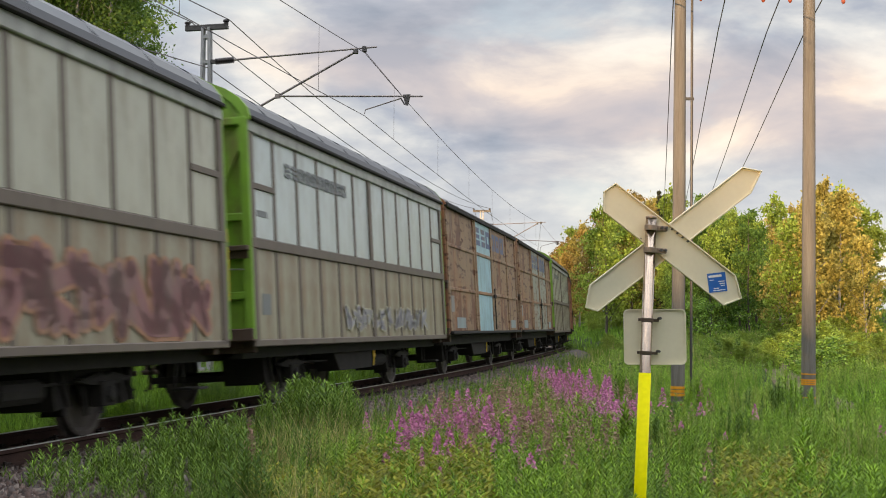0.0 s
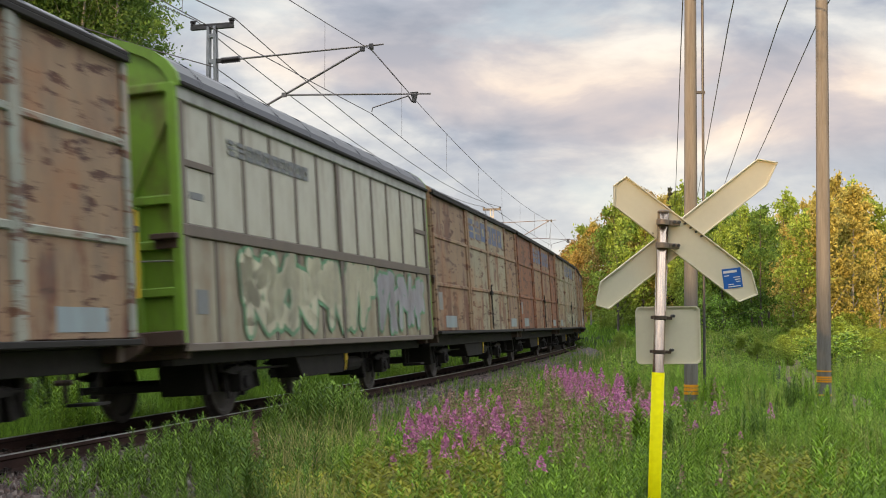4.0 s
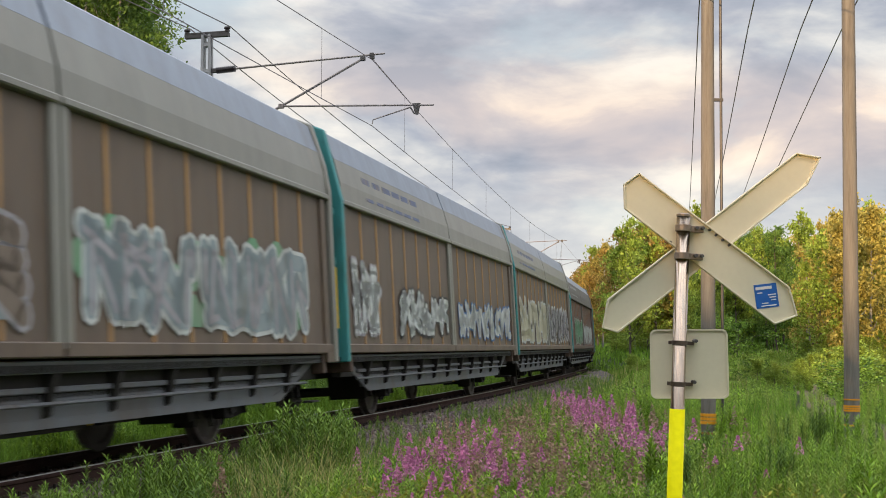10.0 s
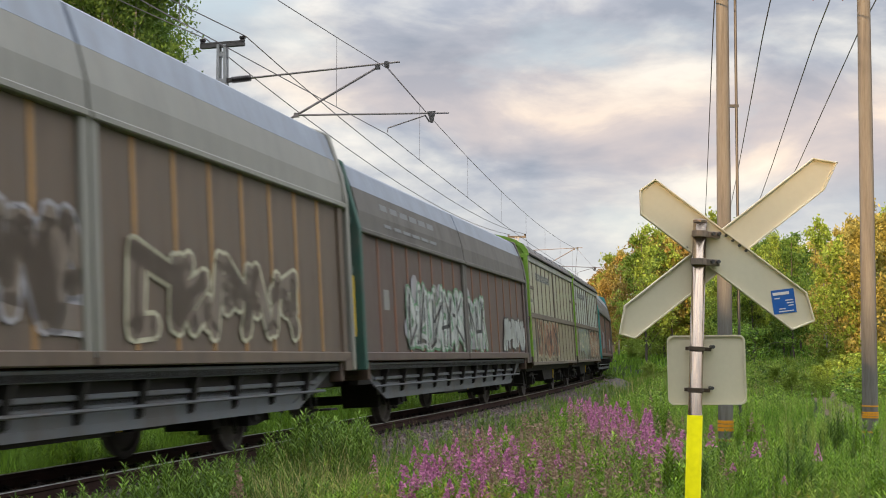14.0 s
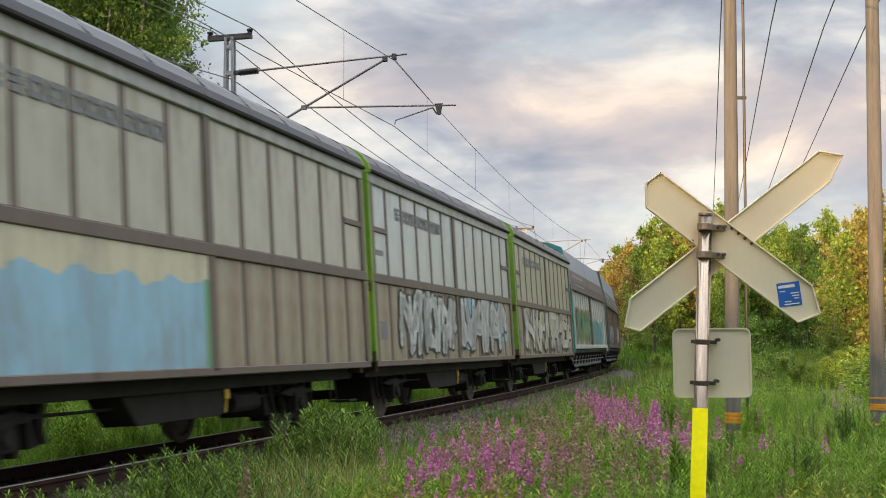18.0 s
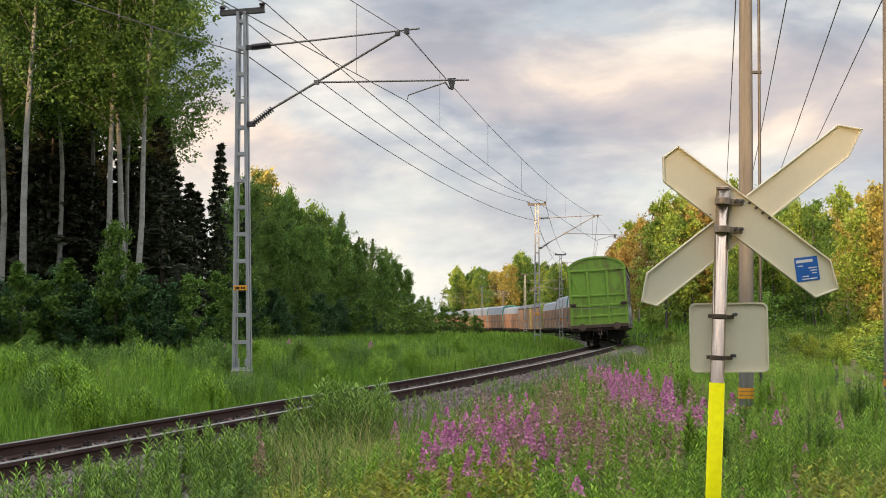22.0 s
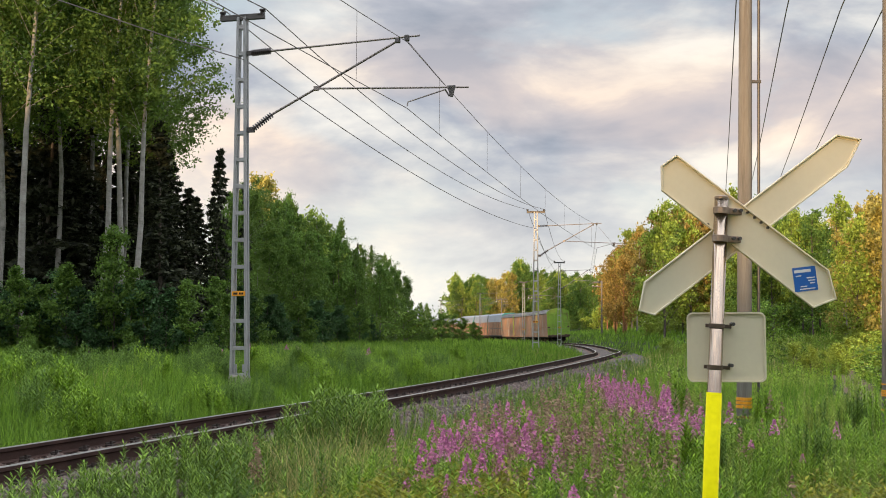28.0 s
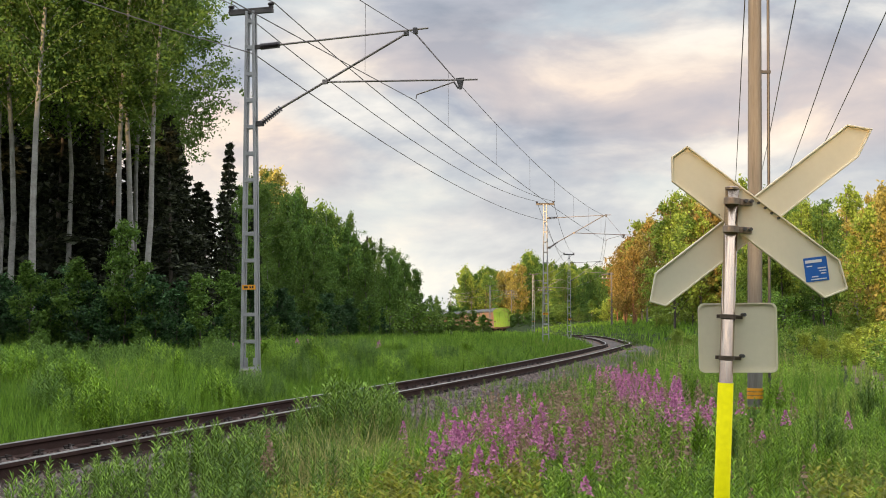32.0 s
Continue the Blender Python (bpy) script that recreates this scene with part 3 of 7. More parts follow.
# ---- overhead line ----
def lattice_mast(at, heading, height, label, lean=0.0):
    """Ladder-like steel mast with crossarm, two tubes, insulators and a registration arm reaching over the track."""
    ob = thing("catenary_mast", label, "mast", pose(at[0], at[1], at[2], 0, 0, math.degrees(heading)) @ pose(0, 0, 0, 0, lean, 0), "masts along the track")
    hw = lambda z: 0.185 - 0.105 * z / height
    def leg(side):
        sh = Shape()
        a, b = side * hw(0), side * hw(height)
        for y in (-0.06, 0.06):
            sh.add([(a - 0.03, y - 0.03, 0), (a + 0.03, y - 0.03, 0), (a + 0.03, y + 0.03, 0), (a - 0.03, y + 0.03, 0),
                    (b - 0.03, y - 0.03, height), (b + 0.03, y - 0.03, height), (b + 0.03, y + 0.03, height), (b - 0.03, y + 0.03, height)],
                   [(0, 1, 2, 3), (4, 7, 6, 5), (0, 4, 5, 1), (1, 5, 6, 2), (2, 6, 7, 3), (3, 7, 4, 0)])
        sh.box(min(a, b) - 0.004, max(a, b) + 0.004, -0.025, 0.025, 0, 0.3)
        return sh.mesh("leg")
    for side in (-1, 1):
        part("mast_leg", shared(("mleg", side, round(height, 2)), lambda: leg(side)), M["galv"], ob)
    z = 0.05
    while z < height - 0.1:
        w = hw(z)
        plate_mesh = shared(("bat", round(w, 3)), lambda: Shape().box(-w, w, -0.0125, 0.0125, -0.042, 0.042).mesh("batten_plate", 0.004))
        for y in (-0.0725, 0.0725):
            part("batten_plate", plate_mesh, M["galv"], ob, at=pose(0, y, z))
        z += 0.62
    part("marker_plate", shared("mplate", lambda: Shape().box(-0.165, 0.165, -0.105, -0.092, 1.86, 1.97).mesh("plate", 0.003)), M["orange"], ob, "orange marker plate with dark bars")
    part("plate_bars", shared("mplateb", lambda: Shape().box(-0.12, -0.02, -0.109, -0.105, 1.89, 1.94).box(0.02, 0.06, -0.109, -0.105, 1.89, 1.94).box(0.08, 0.12, -0.109, -0.105, 1.89, 1.94).mesh("bars")), M["clip"], ob)
    part("foundation", shared("mfound", lambda: Shape().box(-0.20, 0.20, -0.2, 0.2, -0.7, 0.05).mesh("foundation", 0.03)), M["concrete"], ob, "concrete foundation block")
    top = height
    part("crossarm", shared(("marm", round(height, 2)), lambda: Shape().box(-0.55, 0.55, -0.05, 0.05, top - 0.06, top + 0.03).box(-0.55, 0.55, -0.05, -0.035, top + 0.03, top + 0.07).mesh("crossarm", 0.005)), M["darksteel"], ob)
    for x in (-0.5, 0.5):
        part("feeder_insulator", shared(("fins", x, round(height, 2)), lambda: Shape().lathe([(0.03, 0), (0.06, 0.02), (0.06, 0.06), (0.035, 0.07), (0.075, 0.09), (0.075, 0.13), (0.03, 0.15)], (x, 0, top + 0.03), "z", 10).mesh("insulator")), M["insulator"], ob)
    return ob


def ribbed(a, b, n=9, r=0.05):
    """Ribbed stick insulator between two points, turned in one piece."""
    a, b = Vector(a), Vector(b)
    d = (b - a).normalized()
    u = d.orthogonal().normalized()
    w = d.cross(u)
    prof = [(0.022, 0.0)]
    for i in range(n):
        c = (i + 0.5) / n
        prof += [(0.024, c - 0.30 / n), (r, c - 0.16 / n), (r * 0.8, c + 0.16 / n), (0.024, c + 0.30 / n)]
    prof.append((0.022, 1.0))
    m = 8
    vs = [tuple(a + (b - a) * h + (u * math.cos(2 * math.pi * i / m) + w * math.sin(2 * math.pi * i / m)) * q) for q, h in prof for i in range(m)]
    fs = [(k * m + i, k * m + (i + 1) % m, (k + 1) * m + (i + 1) % m, (k + 1) * m + i) for k in range(len(prof) - 1) for i in range(m)]
    sh = Shape().add(vs, fs + [tuple(range(m - 1, -1, -1)), tuple(range((len(prof) - 1) * m, len(prof) * m))])
    return sh.mesh("insulator")


def cantilever(ob, top, wire, reach):
    """Tubes on the mast: top tube to the carrying cable, brace, registration tube and steady arm. x runs towards the track."""
    zt, zb = top - 0.85, top - 2.65
    part("insulator", ribbed((0.24, 0, zt), (0.72, 0, zt + 0.02), 10, 0.085), M["insulator"], ob, "dark ribbed insulator")
    part("insulator", ribbed((0.26, 0, zb), (0.76, 0, zb + 0.34), 10, 0.085), M["insulator"], ob, "dark ribbed insulator")
    part("bracket", Shape().box(0.12, 0.28, -0.04, 0.04, zt - 0.05, zt + 0.05).mesh("bracket", 0.006), M["darksteel"], ob)
    part("bracket", Shape().box(0.14, 0.32, -0.04, 0.04, zb - 0.06, zb + 0.06).mesh("bracket", 0.006), M["darksteel"], ob)
    zc = wire + 1.50
    part("top_tube", Shape().tube((0.72, 0, zt + 0.02), (reach + 0.30, 0, zc + 0.09), 0.026, 0.022, 8).mesh("tube"), M["arm"], ob)
    part("brace_tube", Shape().tube((0.76, 0, zb + 0.34), (reach - 0.22, 0, zc + 0.0), 0.030, 0.028, 8).mesh("tube"), M["arm"], ob)
    part("clamp", Shape().box(reach - 0.05, reach + 0.05, -0.05, 0.05, zc - 0.02, zc + 0.12).mesh("clamp", 0.012), M["darksteel"], ob)
    part("clamp", Shape().box(reach - 0.27, reach - 0.16, -0.04, 0.04, zc - 0.05, zc + 0.06).mesh("clamp", 0.012), M["darksteel"], ob)
    t = ((wire + 0.52) - (zb + 0.34)) / (zc - zb - 0.34)
    xr = 0.76 + (reach - 0.98) * t
    part("registration_tube", Shape().tube((xr, 0, wire + 0.52), (reach + 1.42, 0, wire + 0.36), 0.024, 0.022, 8).box(xr - 0.05, xr + 0.06, -0.04, 0.04, wire + 0.47, wire + 0.57).mesh("tube"), M["arm"], ob)
    sh = Shape().prism([(reach + 0.93, wire + 0.42), (reach + 1.12, wire + 0.42), (reach + 1.06, wire + 0.16), (reach + 1.0, wire + 0.16)], "y", -0.02, 0.02)
    sh.tube((reach + 0.98, 0, wire + 0.18), (reach + 0.88, 0, wire + 0.34), 0.02, 0.02, 6)
    part("drop_bracket", sh.mesh("drop_bracket", 0.005), M["darksteel"], ob)
    part("stay_rope", Shape().tube((reach, 0, zc), (reach + 0.92, 0, wire + 0.39), 0.008, 0.008, 5).mesh("stay_rope"), M["wire"], ob)
    part("steady_arm", Shape().tube((reach + 0.90, 0, wire + 0.34), (reach + 0.02, 0, wire + 0.10), 0.017, 0.015, 7).tube((reach + 0.02, 0, wire + 0.10), (reach, 0, wire), 0.012, 0.012, 6).mesh("steady_arm"), M["arm"], ob)


MAST_S, MAST_LAT = [-37.0, 11.6, 60.5, 108.0, 157.0, 206.0, 255.0], -4.36
WIRE_H = 6.23
REACH = [3.14, 3.93, 3.67, 3.05, 3.95, 3.94, 3.94]          # from mast to contact wire
mast_at = []
for i, s in enumerate(MAST_S):
    p = flat_track(s, MAST_LAT, 0.0)
    base = Vector((-4.413, 28.0, 0.17)) if i == 1 else Vector((6.23, 73.7, -0.15)) if i == 2 else Vector((12.9, 124.0, -0.4)) if i == 3 else p
    a = float(np.interp(s, TS, TT))
    rail = float(np.interp(s, TS, TZ))
    height = rail + 8.52 - base.z
    ob = lattice_mast(base, a, height, "grey ladder-like steel catenary mast with crossarm in the grass" if i == 1 else "grey lattice catenary mast farther along the railway bend", -0.53 if i == 1 else 0.0)
    reach = REACH[i]
    cantilever(ob, height, rail + WIRE_H - base.z, reach + (0.065 if i == 1 else 0.0))
    mast_at.append((base, a, rail + 8.52, reach, rail))


def wire_thing(name, label, pts, r=0.009, n=5):
    ob = part(name, Shape().path(pts, r, n).mesh(name), M["wire"])
    return tagged(ob, label, "wire", "overhead wires")


for (b0, a0, t0, r0, z0), (b1, a1, t1, r1, z1) in zip(mast_at, mast_at[1:]):
    p0 = b0 + Vector((math.cos(a0), math.sin(a0), 0)) * r0
    p1 = b1 + Vector((math.cos(a1), math.sin(a1), 0)) * r1
    p0.z, p1.z = z0 + WIRE_H, z1 + WIRE_H
    wire_thing("contact_wire", "thin dark contact wire over the track", [p0.lerp(p1, k / 12) - Vector((0, 0, 0.8 * (k / 12) * (1 - k / 12))) for k in range(13)], 0.009)
    mess = []
    for k in range(17):
        u = k / 16
        q = p0.lerp(p1, u)
        q.z += 1.50 - 4 * 0.58 * u * (1 - u)
        mess.append(q)
    sag = wire_thing("carrying_cable", "sagging carrying cable with droppers above the contact wire", mess, 0.009)
    for k in range(7):
        u = (k + 0.5) / 7
        q = p0.lerp(p1, u)
        q.z -= 0.8 * u * (1 - u)
        part("dropper", Shape().tube(q, q + Vector((0, 0, 1.50 - 1.52 * u * (1 - u))), 0.006, 0.006, 4).mesh("dropper"), M["wire"], sag)
    for off in (-0.5, 0.5):
        f0 = b0 + Vector((math.cos(a0), math.sin(a0), 0)) * off
        f1 = b1 + Vector((math.cos(a1), math.sin(a1), 0)) * off
        f0.z, f1.z = t0 + 0.17, t1 + 0.17
        pts = []
        for k in range(13):
            u = k / 12
            q = f0.lerp(f1, u)
            q.z -= 4 * 0.8 * u * (1 - u)
            pts.append(q)
        wire_thing("feeder_wire", "dark feeder wire strung between the mast crossarms", pts, 0.013)
    g0, g1 = b0.copy(), b1.copy()
    g0.z, g1.z = t0 - 1.0, t1 - 1.0
    pts = []
    for k in range(13):
        q = g0.lerp(g1, k / 12)
        q.z -= 4 * (0.65 if b0.y > 20 else 1.2) * (k / 12) * (1 - k / 12)
        pts.append(q)
    wire_thing("return_wire", "return wire fixed along the masts", pts, 0.013)


# ---- level-crossing sign seen from behind ----
def cross_sign():
    bx, by = 1.424, 6.50
    z0 = gz(bx, by)
    h = (2.024 - z0) / math.cos(radians(2.66))
    home = pose(bx + (z0 + 0.42) * 0.0464, by, z0, 0, 2.66, 0)
    ob = thing("crossing_sign", "back of a cream crossing sign on a yellow-sleeved steel post", "sign", home)
    back = home.inverted()
    tube = part("post", Shape().tube((0, 0, -0.3), (0, 0, h), 0.037, 0.037, 24).mesh("post"), M["sign_tube"], ob, "brushed steel tube")
    sl = part("yellow_sleeve", Shape().tube((0, 0, -0.1), (0, 0, h - 1.038), 0.041, 0.041, 24).mesh("sleeve"), M["yellow"], ob, "bright yellow reflective sleeve")
    for o_ in (tube, sl):
        for p in o_.data.polygons:
            p.use_smooth = len(p.vertices) == 4
    part("post_cap", Shape().lathe([(0.038, 0), (0.039, 0.012), (0.030, 0.018), (0.004, 0.020)], (0, 0, h - 0.005), "z", 18).mesh("cap"), M["clamp_steel"], ob)

    def arm(outline):
        """A board with pointed ends and a folded rim, its lower edge along x, seen from its back."""
        n = len(outline)
        sh = Shape().add([(p[0], 0.0, p[1]) for p in outline] + [(p[0], 0.004, p[1]) for p in outline],
                         [tuple(range(n)), tuple(range(2 * n - 1, n - 1, -1))] + [(i, (i + 1) % n, n + (i + 1) % n, n + i) for i in range(n)])
        for a in range(n):
            p, q = Vector(outline[a]), Vector(outline[(a + 1) % n])
            d = (q - p).normalized()
            nn = Vector((-d.y, d.x)) * 0.009
            quad = [p, q, q + nn, p + nn]
            sh.add([(v.x, -0.020, v.y) for v in quad] + [(v.x, 0.002, v.y) for v in quad],
                   [(0, 1, 2, 3), (4, 7, 6, 5), (0, 4, 5, 1), (1, 5, 6, 2), (2, 6, 7, 3), (3, 7, 4, 0)])
        return sh.mesh("arm_board", 0.002)
    down, rise = pose(1.223, 6.556, 2.068, 0, 37.7, 0), pose(1.187, 6.580, 1.393, 0, -37.6, 0)
    part("arm_board", arm([(0.0, 0.0), (1.030, 0.0), (1.100, 0.116), (0.972, 0.215), (-0.055, 0.207), (-0.085, 0.106)]), M["sign_back"], ob, at=back @ down)
    part("arm_board", arm([(0.0, 0.0), (1.332, 0.0), (1.490, 0.075), (1.396, 0.178), (0.067, 0.178), (-0.052, 0.073)]), M["sign_back"], ob, at=back @ rise)
    face = back @ pose(1.9984, 6.5525, 1.5956, 0, -7, 0)
    stick = part("sticker", Shape().box(-0.0625, 0.0625, 0.0, 0.003, -0.065, 0.065).mesh("sticker"), M["blue"], ob, "square blue notice sticker with white print", at=face)
    head = Shape().box(-0.055, 0.035, -0.002, -0.0002, 0.036, 0.052)
    part("print_bar", head.mesh("print_bar"), M["white"], stick)
    for k, (a, b) in enumerate(((-0.05, -0.02), (0.008, 0.052), (0.015, 0.052), (0.022, 0.05), (-0.03, 0.005), (-0.035, 0.048))):
        part("print_bar", Shape().box(a, b, -0.002, -0.0002, 0.016 - k * 0.0145, 0.022 - k * 0.0145).mesh("print_bar"), M["white"], stick)
    for dz in (-0.066, -0.217):
        sh = Shape().lathe([(0.0375, -0.018), (0.043, -0.018), (0.043, 0.018), (0.0375, 0.018)], (0, 0, h + dz), "z", 20)
        sh.box(0.034, 0.115, 0.005, 0.045, h + dz - 0.017, h + dz + 0.017)
        part("clamp", sh.mesh("clamp", 0.002), M["clamp_steel"], ob)
        for x_ in (0.072, 0.104):
            part("bolt", Shape().tube((x_, -0.022, h + dz + 0.004), (x_, 0.05, h + dz + 0.004), 0.010, 0.010, 6).mesh("bolt"), M["darksteel"], ob)
    for k in range(4):
        part("bolt", Shape().tube((0.44 + k * 0.045, -0.012, 0.196), (0.44 + k * 0.045, 0.012, 0.196), 0.008, 0.008, 6).mesh("bolt"), M["darksteel"], ob, at=back @ down)
        part("bolt", Shape().tube((0.31 + k * 0.04, -0.012, 0.011), (0.31 + k * 0.04, 0.012, 0.011), 0.007, 0.007, 6).mesh("bolt"), M["darksteel"], ob, at=back @ down)

    def plate():
        w, hh, r = 0.2075, 0.187, 0.032
        pts = []
        for cx, cz, a0 in ((w - r, hh - r, 0), (-w + r, hh - r, 90), (-w + r, -hh + r, 180), (w - r, -hh + r, 270)):
            for k in range(5):
                a = radians(a0 + 22.5 * k)
                pts.append((cx + r * math.cos(a), cz + r * math.sin(a)))
        sh = Shape().prism(pts, "y", 0.0, 0.004)
        n = len(pts)
        inner = [(p[0] * 0.962, p[1] * 0.957) for p in pts]
        sh.add([(p[0], -0.014, p[1]) for p in pts] + [(p[0], -0.014, p[1]) for p in inner] + [(p[0], 0.0, p[1]) for p in pts] + [(p[0], 0.0, p[1]) for p in inner],
               [(i, (i + 1) % n, n + (i + 1) % n, n + i) for i in range(n)] + [(i, 2 * n + i, 2 * n + (i + 1) % n, (i + 1) % n) for i in range(n)] + [(n + i, n + (i + 1) % n, 3 * n + (i + 1) % n, 3 * n + i) for i in range(n)])
        return sh.mesh("plate")
    part("lower_plate", plate(), M["sign_back"], ob, "cream square plate back", at=back @ pose(1.572, 6.566, 1.226, 0, -0.5, -9))
    for dz in (-0.685, -0.905):
        sh = Shape().lathe([(0.0375, -0.012), (0.042, -0.012), (0.042, 0.012), (0.0375, 0.012)], (0, 0, h + dz), "z", 20)
        sh.box(-0.050, 0.088, 0.034, 0.050, h + dz - 0.010, h + dz + 0.010)
        part("clamp", sh.mesh("clamp", 0.002), M["clamp_rust"], ob)
        part("bolt", Shape().tube((0.088, -0.01, h + dz + 0.014), (0.088, 0.05, h + dz + 0.014), 0.010, 0.010, 6).mesh("bolt"), M["darksteel"], ob)
    return ob


cross_sign()


# ---- wooden line poles ----
def line_pole(x, y, tall, r, label, lean=0.0):
    z0 = gz(x, y)
    ob = thing("utility_pole", label, "pole", pose(x, y, z0) @ pose(0, 0, 0, 0, lean, 0), "wooden line poles")
    sh = Shape()
    n = 14
    prev = None
    rng = random.Random(int(x * 100))
    for k in range(9):
        u = k / 8
        ring = []
        rr = r * (1.08 - 0.22 * u)
        for i in range(n):
            a = 2 * math.pi * i / n
            ring.append((math.cos(a) * rr * (1 + rng.uniform(-0.02, 0.02)), math.sin(a) * rr * (1 + rng.uniform(-0.02, 0.02)), -0.4 + (tall + 0.4) * u))
        sh.v.extend(ring)
    for k in range(8):
        for i in range(n):
            sh.f.append([k * n + i, k * n + (i + 1) % n, (k + 1) * n + (i + 1) % n, (k + 1) * n + i])
    sh.f.append([8 * n + i for i in range(n)])
    part("shaft", sh.mesh("shaft", 0, True), M["pole_wood"], ob)
    return ob


p1 = line_pole(4.587, 18.04, 8.6, 0.108, "weathered grey wooden utility pole with orange and red bands", 0.77)
p2 = line_pole(6.728, 18.0, 8.6, 0.108, "weathered wooden utility pole with orange bands near the path", 0.91)
for ob, bands in ((p1, ((0.66, 0.17, "orange"), (0.445, 0.045, "red"))), (p2, ((0.80, 0.10, "orange"), (0.93, 0.025, "orange"), (0.55, 0.03, "orange")))):
    for zc, hh, mat in bands:
        sh = Shape()
        for k in range(3 if hh > 0.08 else 1):
            w = hh / 3 if hh > 0.08 else hh
            z = zc - hh / 2 + k * w
            sh.lathe([(0.112, 0.0), (0.1195, 0.002), (0.1195, w * 0.8), (0.112, w * 0.82)], (0, 0, z), "z", 16)
        part("band", sh.mesh("band"), M[mat], ob, mat + " marking band")
part("label_bars", Shape().box(-0.035, 0.035, -0.1265, -0.1205, 0.28, 0.34).box(-0.03, 0.03, -0.1265, -0.1205, 0.20, 0.26).mesh("label"), M["darksteel"], p1, "small dark plate with bars")
con = thing("cable_conduit", "thin steel cable conduit standing beside a wooden pole", "conduit", pose(4.80, 18.02, gz(4.80, 18.02)) @ pose(0, 0, 0, 0, 0.6, 0))
part("tube", Shape().tube((0, 0, -0.1), (0, 0, 8.0), 0.022, 0.022, 8).mesh("tube"), M["darksteel"], con)
part("bracket", Shape().box(-0.12, 0.03, -0.03, 0.03, 5.42, 5.46).mesh("bracket"), M["darksteel"], con)
part("bracket", Shape().box(-0.03, 0.07, -0.03, 0.03, 0.36, 0.40).mesh("bracket"), M["darksteel"], con)
part("cable_end", Shape().tube((0.02, 0, 0.42), (0.06, 0, 0.1), 0.015, 0.015, 6).tube((0.06, 0, 0.1), (0.02, 0, -0.05), 0.018, 0.018, 6).mesh("cable_end"), M["darksteel"], con)
beam = part("pole_crossarm", Shape().box(4.2, 8.1, 17.9, 18.0, 6.86, 6.98).mesh("pole_crossarm", 0.01), M["pole_wood"])
tagged(beam, "wooden crossarm carrying insulators across two poles", "crossarm")
for x in (5.0, 6.05, 6.5, 7.4):
    part("insulator", Shape().lathe([(0.012, 0.0), (0.035, 0.03), (0.035, 0.10), (0.022, 0.12), (0.022, 0.2)], (x, 17.95, 6.66), "z", 8).mesh("insulator"), M["red"], beam, "reddish hanging insulator")
for k, off in enumerate((0.35, 1.2, 2.1, 2.8)):
    pts = []
    for j in range(24):
        y = -40 + j * 12
        sag = -0.5 * math.sin(math.pi * ((y - 18) % 60) / 60)
        pts.append((0.2335 * y + off, y, 6.72 + sag))
    wire_thing("power_line", "thin dark power line strung over the meadow", pts, 0.010)
for x, y, tall in ((25.0, 180.0, 8.0), (21.0, 250.0, 8.0), (17.0, 300.0, 8.0)):
    ob = line_pole(x, y, tall, 0.14, "sunlit orange-brown telephone pole with crossarms beside the line")
    for z in (tall - 0.9, tall - 0.3):
        part("crossarm", Shape().box(-1.5, 1.5, -0.06, 0.06, z - 0.07, z + 0.07).mesh("crossarm", 0.01), M["pole_wood"], ob)
    for x_ in (-1.3, -0.7, 0.7, 1.3):
        part("insulator", Shape().lathe([(0.02, 0), (0.06, 0.03), (0.06, 0.12), (0.02, 0.18)], (x_, 0, tall - 0.83), "z", 8).mesh("insulator"), M["white"], ob)

